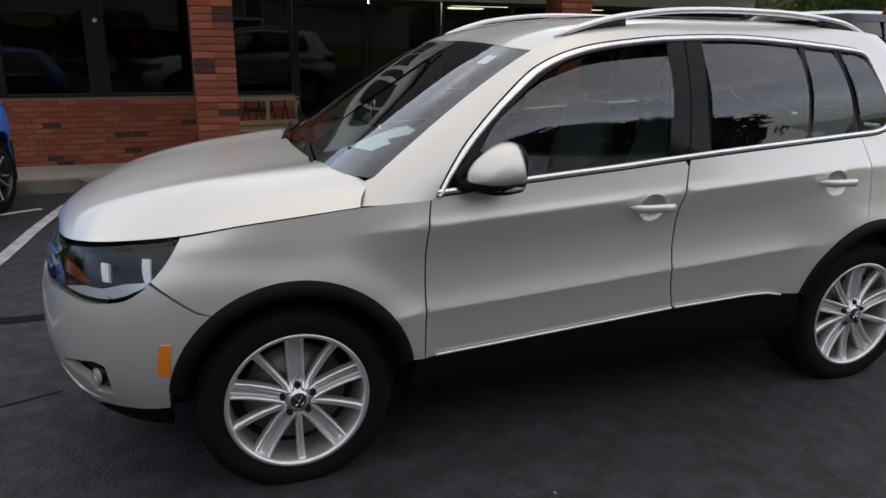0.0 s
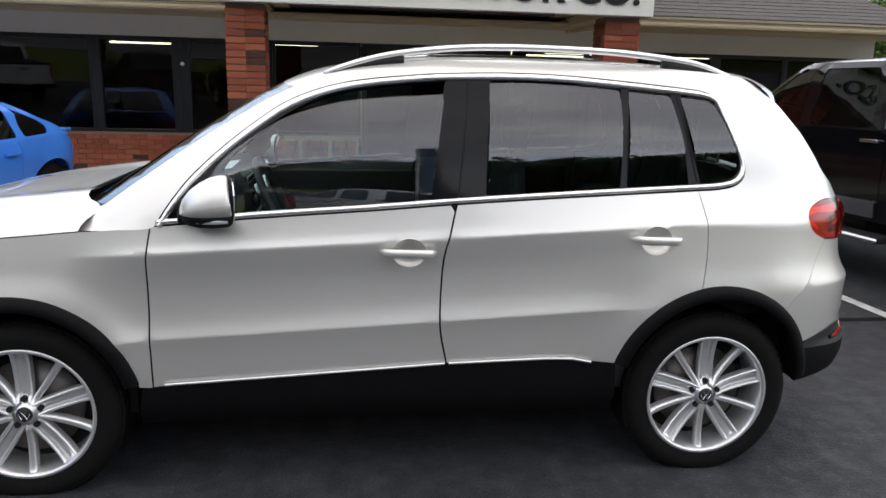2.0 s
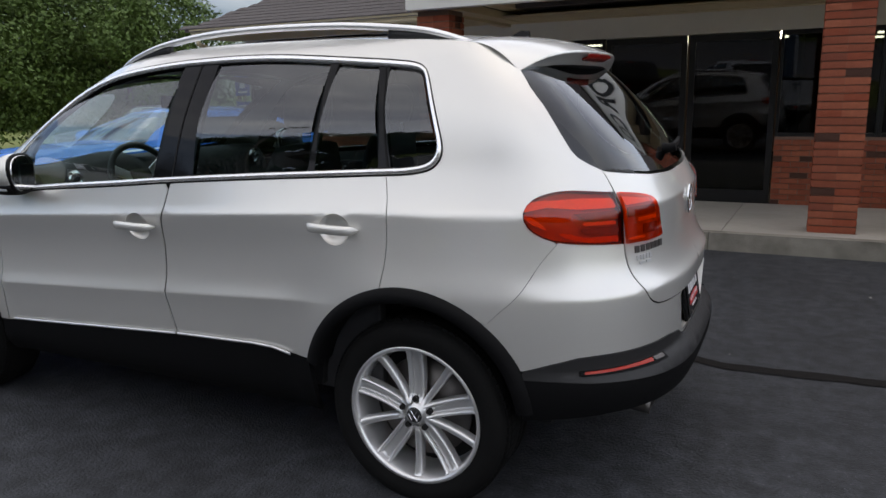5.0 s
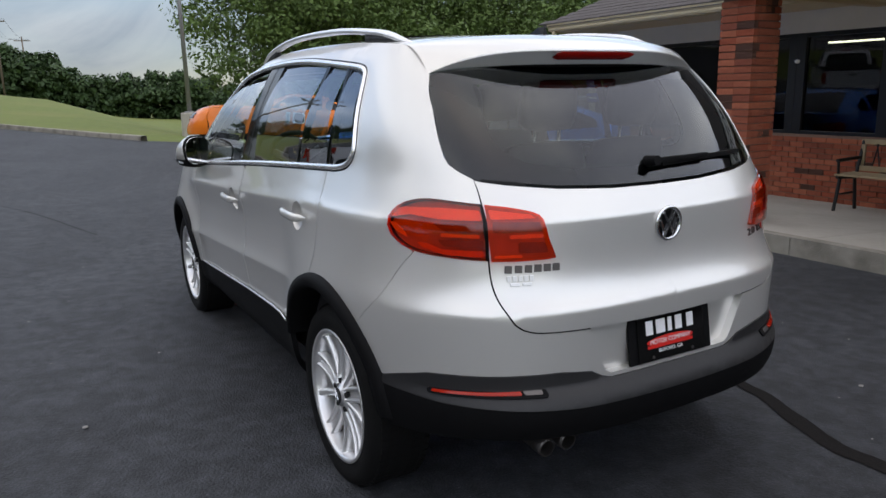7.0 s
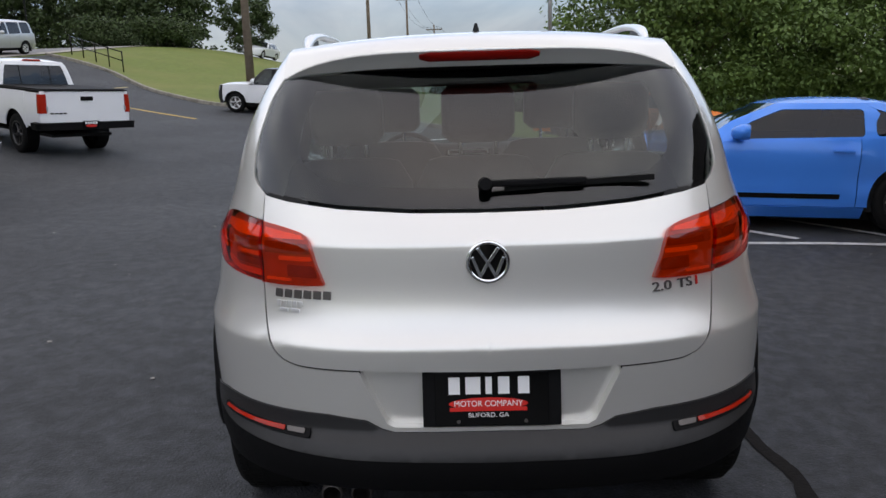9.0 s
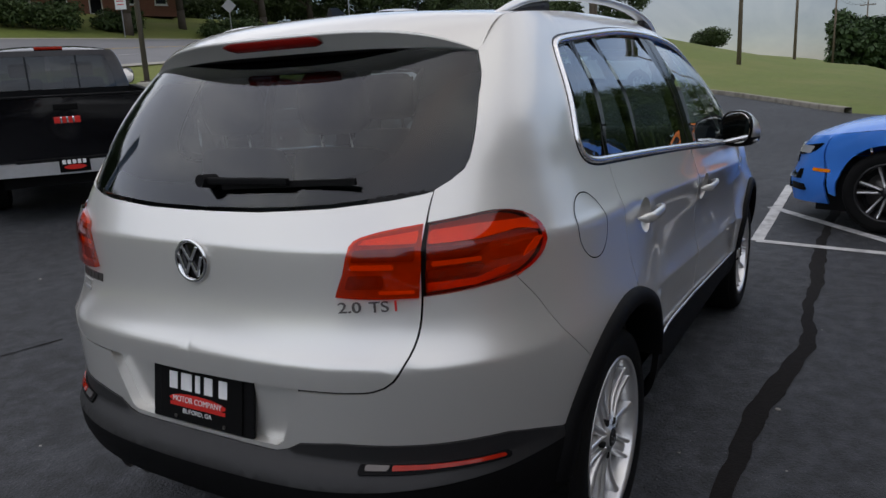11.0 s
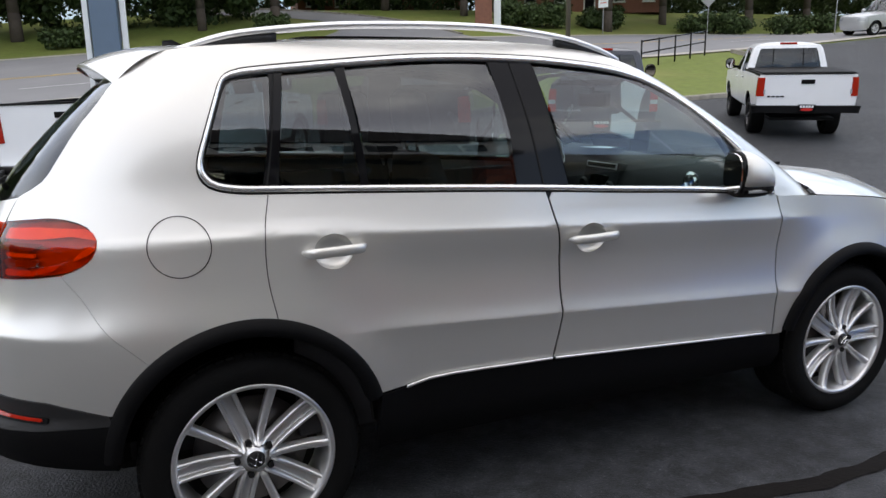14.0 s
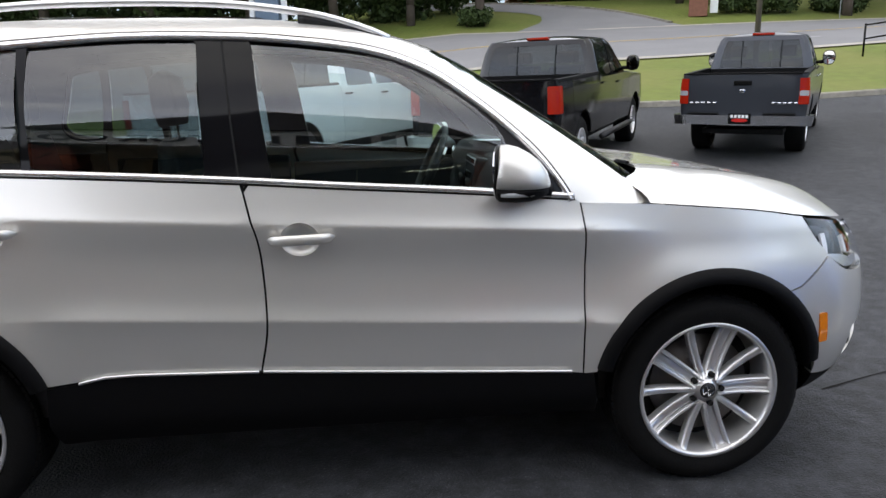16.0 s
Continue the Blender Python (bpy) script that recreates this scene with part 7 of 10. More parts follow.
        for i in range(5):
            bm = bmesh.new()
            box(bm, -0.12 + i * 0.05, -0.085 + i * 0.05, 0.014, 0.058, 0.005, 0.009)
            part("plate_block", bm, WHITE, pl)
        bm = bmesh.new()
        bmesh.ops.create_circle(bm, cap_ends=True, segments=24, radius=1.0, matrix=Matrix.Translation((0, -0.02, 0.009)) @ Matrix.Diagonal((0.11, 0.026, 1, 1)))
        part("plate_oval", bm, RED_PRINT, pl)
    v.update(lo=lo, up=up, ob=ob, tailx=tail, nosex=nose, tg=tg)
    return ob


def tail_box(v, name, mat, y0, y1, z0, z1, out=0.02, parent=None, label=""):
    bm = bmesh.new()
    box(bm, v["tailx"] - out, v["tailx"] + 0.03, y0, y1, z0, z1, bevel=min(0.01, 0.3 * (z1 - z0)))
    return part(name, bm, mat, parent or v["tg"], label)


def flank_bars(v, x0, x1, z, h, count, mat):
    """Unlettered script on both flanks."""
    for s in (1, -1):
        for i in range(count):
            a = x0 + (x1 - x0) * i / count
            y = float(v["lo"](a, z)[1])
            bm = bmesh.new()
            box(bm, a, a + (x1 - x0) / count * 0.7, s * y - 0.004, s * y + 0.004, z - h / 2, z + h / 2)
            part("name_plate", bm, mat, v["ob"])


def pickup(W, wb, foh, roh, r, sill, rail, belt, hood, roof, **kw):
    """Measures of a crew-cab pickup."""
    tail, nose = -roh, wb + foh
    c1 = kw.pop("cab_rear", 0.98)
    xa, xm = wb - 0.62, (wb - 0.62 + c1) / 2 + 0.02
    v = dict(wb=wb, W=W, foh=foh, roh=roh, r=r, sill=sill, paint=None, rim=r * 0.62, tw=0.27, arch=0.09, lf=0.55, lr=0.12, nf=3.4, nr=7.0,
             edge=[(tail - 0.1, rail), (c1 - 0.03, rail), (c1 + 0.03, belt), (xa - 0.5, belt), (xa, belt - 0.01), (wb - 0.3, hood), (wb + 0.3, hood - 0.02), (nose - 0.25, hood - 0.06), (nose + 0.1, hood - 0.11)],
             front=[(sill - 0.2, -0.14), (sill, -0.03), (sill + 0.2, 0.0), (hood - 0.12, -0.02), (hood, -0.09), (hood + 0.1, -0.2)], rear=[(sill - 0.2, 0.03), (sill, 0.0), (rail - 0.04, 0.0), (rail, 0.006), (rail + 0.1, 0.02)],
             seams=[c1, xm, xa], cowl=(wb - 0.38, hood + 0.06), roof_f=wb - 1.22, roof_r=c1 + 0.17, base_r=c1 + 0.03, roof=roof, tumble=0.27, hood_crown=0.09, pickup=True, quarter_name="bed_side", tail_name="tailgate",
             rear_glass=False, windows=[(c1 + 0.20, xm - 0.06), (xm + 0.05, xa - 0.02)], mirror_x=xa - 0.18, mirror_h=0.125, tail_low=sill + 0.15, bumper_low=sill + 0.0, bumper_out=0.10, plate_on=1.0, plate_z=sill + 0.10, roof_crown=0.06, pr=0.2, pf=0.26)
    v.update(kw)
    return v
# ---------------------------------------------------------------- pickups in the row by the road
BLACK_PAINT = paint("black_paint", (0.004, 0.004, 0.005), 0.0, 0.12)
WHITE_PAINT = paint("white_paint", (0.78, 0.79, 0.80), 0.0, 0.25)
GREY_PAINT = paint("dark_grey_paint", (0.045, 0.05, 0.06), 0.5, 0.3)
BLUE_PAINT = paint("grabber_blue_paint", (0.035, 0.24, 0.80), 0.15, 0.25)
ORANGE_PAINT = paint("orange_paint", (0.85, 0.20, 0.02), 0.05, 0.25)
SILVER_PAINT = paint("pale_silver_paint", (0.55, 0.56, 0.57), 0.6, 0.3)
DARK_ALLOY = material("dark_alloy", (0.03, 0.03, 0.032), rough=0.3, metal=0.6, coat=0.4, grain=0.1, scale=20)

ROW = "pickups parked in the row"
z0, z1 = 0.92, 1.28
full = dict(W=2.02, wb=3.645, foh=0.96, roh=1.20, r=0.40, sill=0.52, rail=1.34, belt=1.27, hood=1.22, roof=1.88)
v = pickup(**full, paint=BLACK_PAINT, bumper_r=ALLOY, handle=BLACK_PAINT, style=6, alloy=ALLOY, wheel_label="polished six-spoke wheel on a black tyre",
           lamps_r=[("tail_lamp", [(-0.86, 0.94), (0.14, 0.94), (0.14, 1.27), (-0.86, 1.27)], LENS_LOW, 0.012)])
vehicle("pickup_truck", "black crew-cab pickup with bright rear bumper, parked", park(2.25, 7.1, 59), v, "pickup", ROW)
tail_box(v, "tailgate_badge", RED_PRINT, -0.13, 0.13, 1.06, 1.13, 0.014)
for y in (-0.06, 0.0, 0.06):
    tail_box(v, "badge_bar", CHROME, y - 0.012, y + 0.012, 1.06, 1.13, 0.018)
tail_box(v, "tailgate_handle", GLOSS_BLACK, -0.12, 0.12, 1.20, 1.27, 0.02)
tail_box(v, "step_pad", PLASTIC, -0.55, 0.55, 0.665, 0.695, 0.095)
for s in (1, -1):
    bm = bmesh.new()
    rod(bm, (1.0, s * 1.02, 0.42), (3.0, s * 1.02, 0.42), 0.045, seg=12)
    part("side_step", bm, PLASTIC_GREY, v["ob"], "dark tubular side step", smooth=True)

mid = dict(W=1.72, wb=3.23, foh=0.88, roh=1.14, r=0.385, sill=0.50, rail=1.22, belt=1.17, hood=1.13, roof=1.78, cab_rear=0.86)
v = pickup(**mid, paint=GREY_PAINT, bumper_r=CHROME_SOFT, mirror=GLOSS_BLACK, glass=GLASS_DARK, handle=CHROME, style=5, cap=PLASTIC,
           lamps_r=[("tail_lamp", [(-0.735, 0.80), (0.10, 0.80), (0.10, 1.16), (-0.735, 1.16)], LENS_LOW, 0.012), ("reverse_lamp", [(-0.745, 0.92), (0.04, 0.92), (0.04, 0.99), (-0.745, 0.99)], LENS_WHITE, 0.016)])
vehicle("pickup_truck", "dark grey double-cab pickup with chrome rear bumper", park(6.2, 7.95, 55), v, "pickup", ROW)
tail_box(v, "tailgate_handle", GLOSS_BLACK, -0.12, 0.12, 1.06, 1.13, 0.02)
tail_box(v, "tailgate_badge", CHROME, -0.04, 0.04, 0.955, 1.005, 0.014)
for i in range(5):
    tail_box(v, "name_plate", CHROME, 0.72 - i * 0.08, 0.66 - i * 0.08, 0.80, 0.83, 0.012)
    tail_box(v, "name_plate", CHROME, -0.40 - i * 0.07, -0.45 - i * 0.07, 0.80, 0.83, 0.012)
tail_box(v, "step_pad", PLASTIC, -0.72, -0.30, 0.655, 0.675, 0.10)
tail_box(v, "step_pad", PLASTIC, 0.30, 0.72, 0.655, 0.675, 0.10)

v = pickup(**dict(mid, W=1.76, wb=3.26, foh=0.95, roh=1.19, sill=0.52, roof=1.80, rail=1.25), paint=WHITE_PAINT, bumper_r=PLASTIC, handle=WHITE_PAINT, style=5, cover=True, mirror=GLOSS_BLACK, glass=GLASS_DARK, alloy=DARK_ALLOY, rail_cap=1,
           lamps_r=[("tail_lamp", [(-0.755, 0.84), (0.11, 0.84), (0.11, 1.19), (-0.755, 1.19)], LENS_LOW, 0.012), ("reverse_lamp", [(-0.74, 0.88), (-0.77, 0.88), (-0.77, 0.97), (-0.74, 0.97)], LENS_WHITE, 0.016)])
vehicle("pickup_truck", "white mid-size crew-cab pickup with black bumper and bed cover", park(11.1, 8.2, 52.5), v, "pickup", ROW)
tail_box(v, "tailgate_handle", GLOSS_BLACK, -0.12, 0.12, 1.07, 1.15, 0.02)
for i in range(4):
    tail_box(v, "name_plate", GLOSS_BLACK, 0.70 - i * 0.08, 0.64 - i * 0.08, 0.82, 0.85, 0.012)

v = pickup(**dict(full, wb=3.57, foh=1.02, roh=1.23, roof=1.92, rail=1.36, belt=1.30), paint=WHITE_PAINT, bumper_r=CHROME_SOFT, handle=GLOSS_BLACK, style=5, mirror=GLOSS_BLACK,
           lamps_r=[("tail_lamp", [(-0.84, 0.92), (0.12, 0.92), (0.12, 1.29), (-0.84, 1.29)], LENS_LOW, 0.012)])
vehicle("pickup_truck", "white full-size crew-cab pickup with chrome rear bumper", park(-1.5, 7.5, 57), v, "pickup", ROW)
tail_box(v, "tailgate_handle", GLOSS_BLACK, -0.12, 0.12, 1.20, 1.27, 0.02)
tail_box(v, "tailgate_badge", GLOSS_BLACK, -0.055, 0.055, 1.06, 1.16, 0.016)
flank_bars(v, 3.05, 3.45, 1.10, 0.03, 4, GLOSS_BLACK)

# ---------------------------------------------------------------- black truck beside the silver car
v = pickup(**dict(full, wb=3.34, foh=0.98, roh=1.25, roof=1.90, cab_rear=0.70), paint=BLACK_PAINT, bumper_r=CHROME_SOFT, handle=CHROME, style=6, alloy=CHROME_SOFT, trim=None, mirror=BLACK_PAINT,
           wheel_label="chrome spoked wheel on a black tyre", lamps_r=[("tail_lamp", [(-0.86, 0.85), (0.08, 0.85), (0.08, 1.27), (-0.86, 1.27)], LENS_LOW, 0.012)],
           lamps_f=[("headlamp", [(0.42, 0.95), (-0.60, 0.95), (-0.60, 1.10), (0.40, 1.12)], LENS_WHITE, 0.01)],
           nose_parts=[("grille", [(0, 0.80), (0, 1.08), (0.55, 1.08), (0.55, 0.80)], CHROME_SOFT, 0.01)])
HEAD = math.degrees(math.atan2(-0.99, 0.12))
vehicle("pickup_truck", "black crew-cab pickup with chrome lower doors and running boards", park(-5.22, -1.36, HEAD), v, "pickup")
flank_bars(v, 2.62, 2.95, 0.93, 0.035, 5, PLASTIC_GREY)
for b, a in zip(v["seams"][:-1], v["seams"][1:]):
    pair("door_cladding", skin(v["lo"], corners([(b + 0.03, 0.56), (a - 0.03, 0.56), (a - 0.03, 0.70), (b + 0.03, 0.70)], 0.02), grid=0.2, step=0.08, gap=0, depth=0.02, lift=0.012), CHROME_SOFT, (v["ob"], v["ob"]), "chrome door cladding")
for s in (1, -1):
    bm = bmesh.new()
    box(bm, 0.55, 2.75, s * 1.0 - 0.10, s * 1.0 + 0.10, 0.37, 0.43, bevel=0.025)
    part("running_board", bm, PLASTIC_GREY, v["ob"])
    bm = bmesh.new()
    rod(bm, (0.55, s * 1.10, 0.40), (2.75, s * 1.10, 0.40), 0.022, seg=10)
    part("step_trim", bm, CHROME_SOFT, v["ob"], smooth=True)


# ---------------------------------------------------------------- coupes
def coupe(**kw):
    v = dict(wb=2.72, W=1.88, foh=0.95, roh=1.10, r=0.345, rim=0.245, sill=0.28, tw=0.24, arch=0.05, lf=0.85, lr=0.6, nf=2.5, nr=2.6,
             edge=[(-1.25, 0.93), (-0.8, 0.975), (-0.3, 0.985), (0.4, 0.955), (1.2, 0.93), (2.0, 0.915), (2.6, 0.885), (3.1, 0.83), (3.5, 0.76), (3.8, 0.71)],
             half=[(0.15, -0.14), (0.28, -0.04), (0.40, -0.02), (0.55, -0.035), (0.70, -0.01), (0.80, 0.0), (0.92, -0.03), (1.0, -0.07)],
             front=[(0.12, -0.10), (0.22, 0.0), (0.40, 0.0), (0.46, -0.05), (0.60, -0.06), (0.72, -0.13), (0.85, -0.3)], rear=[(0.15, 0.10), (0.35, 0.02), (0.55, 0.0), (0.75, 0.05), (0.93, 0.06), (1.0, 0.06)],
             seams=[0.50, 1.86], cowl=(2.02, 0.95), roof_f=1.32, roof_r=0.10, base_r=-0.62, roof=1.40, tumble=0.50, hood_crown=0.085, deck=True, windows=[(-0.02, 0.36), (0.46, 1.75)], pf=0.26, pr=0.38, roof_crown=0.06, bow=0.05,
             kf=0.86, kr=0.80, lru=0.45, nru=3.4, tail_low=0.50, mirror_x=1.62, mirror_h=0.075, glass=GLASS_DARK, win_top=0.06)
    v.update(kw)
    return v


v = coupe(paint=BLUE_PAINT, roof=1.35, roh=0.85, lr=0.75, nr=2.3, style="split", alloy=DARK_ALLOY, wheel_label="black wheel with bright split spokes on a black tyre",
          lamps_f=[("headlamp", [(0.33, 0.655), (-0.58, 0.60), (-0.58, 0.69), (0.42, 0.735)], GLOSS_BLACK, 0.004), ("lamp_glass", [(0.30, 0.635), (0.10, 0.62), (0.10, 0.68), (0.34, 0.70)], LENS_WHITE, 0.008),
                   ("side_marker", [(0.50, 0.485), (0.34, 0.485), (0.34, 0.515), (0.50, 0.515)], LENS_AMBER, 0.008), ("brake_duct", [(0.28, 0.30), (0.12, 0.30), (0.12, 0.36), (0.26, 0.36)], GLOSS_BLACK, 0.004),
                   ("bumper_vent", [(0.22, 0.40), (0.10, 0.40), (0.10, 0.47), (0.24, 0.49)], GLOSS_BLACK, 0.004)],
          nose_parts=[("grille", [(0, 0.52), (0, 0.69), (0.55, 0.67), (0.52, 0.53)], GLOSS_BLACK, 0.004), ("lower_grille", [(0, 0.28), (0, 0.40), (0.50, 0.38), (0.45, 0.28)], GLOSS_BLACK, 0.004)],
          lamps_r=[("tail_lamp", [(-0.42, 0.68), (-0.80, 0.66), (-0.80, 0.86), (-0.42, 0.84)], LENS_LOW, 0.01)])
vehicle("sports_coupe", "bright blue sports coupe with black split-spoke wheels", park(4.00, -4.50, 78.0), v, "car")
bm = bmesh.new()
box(bm, -0.86, -0.72, -0.60, 0.60, 0.98, 1.015, bevel=0.014)
part("rear_spoiler", bm, BLUE_PAINT, v["ob"])
pair("door_stripe", skin(v["lo"], [(0.65, 0.36), (1.8, 0.36), (1.8, 0.41), (0.65, 0.41)], grid=0.3, step=0.1, gap=0, depth=0.003, lift=0.003), GLOSS_BLACK, (v["ob"], v["ob"]), "black lower door stripe")
pair("sill_skirt", skin(v["lo"], [(0.42, 0.16), (2.28, 0.16), (2.28, 0.275), (0.42, 0.275)], grid=0.3, step=0.1, gap=0, depth=0.03, lift=0.004), BLUE_PAINT, (v["ob"], v["ob"]))

v = coupe(paint=ORANGE_PAINT, wb=2.95, W=1.92, foh=0.98, roh=1.10, r=0.36, roof=1.45, roof_f=1.45, roof_r=0.25, base_r=-0.60, cowl=(2.22, 0.98), seams=[0.62, 2.05], style=5, alloy=DARK_ALLOY, windows=[(0.05, 0.45), (0.55, 1.92)],
          edge=[(-1.25, 0.97), (-0.8, 1.02), (-0.3, 1.05), (0.1, 1.045), (0.6, 0.99), (1.2, 0.965), (2.2, 0.955), (2.9, 0.92), (3.4, 0.88), (3.8, 0.82), (4.05, 0.78)],
          half=[(0.15, -0.14), (0.28, -0.04), (0.45, -0.015), (0.65, -0.02), (0.80, 0.0), (0.95, -0.03), (1.05, -0.06)],
          lamps_f=[("headlamp", [(0.05, 0.62), (-0.50, 0.60), (-0.50, 0.74), (0.06, 0.75)], GLOSS_BLACK, 0.006)])
vehicle("muscle_coupe", "orange muscle coupe with a white-edged door number", park(15.8, -5.9, 81), v, "car")
for i, (xa, xb) in enumerate(((1.02, 1.34), (1.42, 1.52))):
    pair("door_number", skin(v["lo"], corners([(xa, 0.62), (xb, 0.62), (xb, 0.90), (xa, 0.90)], 0.06 if i == 0 else 0.01), grid=0.2, step=0.05, gap=0, depth=0.002, lift=0.004), WHITE, (v["ob"], v["ob"]))
    pair("door_number_fill", skin(v["lo"], corners([(xa + 0.025, 0.645), (xb - 0.025, 0.645), (xb - 0.025, 0.875), (xa + 0.025, 0.875)], 0.045 if i == 0 else 0.008), grid=0.2, step=0.05, gap=0, depth=0.002, lift=0.006), GLOSS_BLACK, (v["ob"], v["ob"]))


def hatchback(**kw):
    v = dict(wb=2.60, W=1.80, foh=0.82, roh=0.82, r=0.345, rim=0.22, sill=0.38, tw=0.23, arch=0.07, lf=0.55, lr=0.35, nf=3.0, nr=3.4,
             edge=[(-0.95, 1.10), (-0.3, 1.09), (0.6, 1.06), (1.7, 1.03), (2.2, 1.02), (2.7, 0.99), (3.1, 0.95), (3.5, 0.90)],
             seams=[0.42, 1.18, 2.10], cowl=(2.18, 1.08), roof_f=1.62, roof_r=-0.62, base_r=-0.78, roof=1.68, tumble=0.25, hood_crown=0.08, windows=[(-0.55, 0.15), (0.25, 1.13), (1.22, 2.0)], pf=0.24, pr=0.16, mirror_x=1.85, tail_low=0.70, glass=GLASS_DARK,
             lamps_r=[("tail_lamp", [(-0.62, 0.85), (0.10, 0.85), (0.10, 1.02), (-0.62, 1.02)], LENS_LOW, 0.01)], lamps_f=[("headlamp", [(0.20, 0.76), (-0.48, 0.76), (-0.48, 0.90), (0.22, 0.90)], LENS_WHITE, 0.008)], style=5)
    v.update(kw)
    return v


vehicle("small_suv", "white small suv with black roof standing at the kerb", park(23.6, 5.45, 83), hatchback(wb=2.57, paint=WHITE_PAINT, roof_paint=GLOSS_BLACK, pillar=GLOSS_BLACK, bumper_f=PLASTIC_GREY, bumper_r=PLASTIC), "car")
vehicle("dark_suv", "dark grey suv parked beyond the blue coupe", park(10.6, -10.6, 84), hatchback(wb=2.7, paint=GREY_PAINT, mirror=WHITE_PAINT, roof=1.62), "car")


def saloon(**kw):
    v = dict(coupe(), wb=2.75, W=1.82, r=0.33, rim=0.21, seams=[0.30, 1.12, 2.05], roof=1.45, roof_f=1.45, roof_r=-0.02, base_r=-0.65, windows=[(-0.15, 0.22), (0.30, 1.06), (1.16, 1.95)], style=7)
    v.update(kw)
    return v


vehicle("silver_suv", "pale silver suv on the road", park(37.5, 24.6, 172), hatchback(wb=2.9, W=1.9, roh=1.0, roof=1.82, paint=SILVER_PAINT, edge=[(-1.1, 1.12), (0.6, 1.10), (2.2, 1.06), (2.7, 1.04), (3.3, 1.0), (3.8, 0.94)]), "car")
vehicle("dark_suv", "dark suv far up the grass hill", park(62.0, 24.0, 170), hatchback(paint=GREY_PAINT), "car")
vehicle("sedan", "white saloon far up the grass hill", park(64.0, 17.0, 170), saloon(paint=WHITE_PAINT), "car")

# ---------------------------------------------------------------- lot, markings, walk
LOT_EDGE = [(-45, 16.4), (-10, 15.6), (2, 15.0), (8, 14.5), (12, 14.4), (14.5, 14.4), (18.5, 14.6), (22.3, 17.2), (24, 23), (38, 23), (34.5, 18), (30, 14.2), (27.5, 11.8), (25.6, 9.8), (24.9, 7.6), (24.5, 5.0), (23.0, 2.7), (20.5, 0.9), (18.3, -0.3), (17.0, -1.0), (16.8, -2.0), (17.2, -7.7), (17.2, -22), (-45, -22)]


def on_ground(u, v):
    u, v = np.broadcast_arrays(np.asarray(u, float), np.asarray(v, float))
    return np.stack([v, u, np.array([ground_z(x, y) for x, y in zip(v.ravel(), u.ravel())]).reshape(u.shape)], -1)


HOUSE_HOLE = [(-7.9, -7.5), (-7.9, -21), (6.2, -21), (6.2, -7.5)]
lot_mesh = mesh_of("parking_lot", *skin(on_ground, [(y, x) for x, y in LOT_EDGE], [[(y, x) for x, y in HOUSE_HOLE]], grid=1.0, step=0.8, gap=0, depth=0), ASPHALT)
tagged(new("parking_lot", lot_mesh), "dark patched asphalt parking lot", "lot", kind="structure")


def flat_strip(name, pts, width, mat, label, category, lift=0.006, rag=0.0, kind="structure"):
    """A painted or poured strip along a line on the ground."""
    pts = dense(pts, 0.05, closed=False)
    p = np.array(pts)
    t = np.gradient(p, axis=0)
    t /= np.linalg.norm(t, axis=1, keepdims=True)
    nrm = np.stack([-t[:, 1], t[:, 0]], 1)
    rnd = random.Random(len(pts) * 7 + int(width * 1000))
    vs, fs = [], []
    ph = [rnd.uniform(0, 6) for _ in range(8)]
    for i, (q, m) in enumerate(zip(p, nrm)):
        wave = [0.4 * math.sin(i * 0.11 + ph[k]) + 0.3 * math.sin(i * 0.31 + ph[k + 1]) + 0.2 * math.sin(i * 0.83 + ph[k + 2]) + rnd.uniform(-0.15, 0.15) for k in (0, 4)]
        a, b = width / 2 * (1 + rag * wave[0]), width / 2 * (1 + rag * wave[1])
        for k in (a, -b):
            x, y = q + m * k
            vs.append((x, y, ground_z(x, y) + lift))
    fs = [(2 * i, 2 * i + 1, 2 * i + 3, 2 * i + 2) for i in range(len(p) - 1)]
    return tagged(new(name, mesh_of(name, vs, fs, mat)), label, category, kind=kind)


TAR_LINE = rounded([(-6.5, -1.25), (-5.2, -1.10), (-4.1, -1.06), (-3.01, -1.00), (-2.56, -0.95), (-2.18, -0.93), (-1.85, -1.05), (-1.43, -1.17), (-0.8, -1.13), (0.18, -1.20), (0.74, -1.29), (1.18, -1.25), (2.01, -1.26), (3.0, -1.22), (3.9, -1.24), (6.0, -1.3), (9.0, -1.2)], 0.15)
flat_strip("tar_seam", TAR_LINE, 0.08, TAR, "black tar-filled crack across the asphalt", "crack", lift=0.005, rag=0.6)
for i, (a, b) in enumerate((((2.2, -0.2), (3.6, 0.6)), ((-2.2, 3.0), (-0.9, 2.6)), ((-6.5, 2.8), (-5.2, 5.0)), ((4.5, 1.2), (8.0, 2.5)))):
    mid = ((a[0] + b[0]) / 2 + 0.12, (a[1] + b[1]) / 2 - 0.08)
    flat_strip("hairline_crack", rounded([a, mid, b], 0.2), 0.012, TAR, "thin dark crack in the asphalt", "crack", lift=0.004, rag=0.6)
for pts in ([(2.60, -4.95), (2.86, -2.53), (3.18, -0.74)], [(3.18, -0.74), (6.3, -0.74)], [(3.20, -1.89), (4.80, -0.68)], [(3.0, -3.2), (6.3, -0.9)], [(2.85, -4.4), (6.2, -2.0)], [(-3.56, -3.72), (-3.70, -0.9)], [(-6.6, -3.9), (-6.75, -0.9)], [(6.25, -0.75), (5.9, -5.0)]):
    flat_strip("parking_line", pts, 0.10, LINE, "worn white painted parking line", "line", rag=0.06)
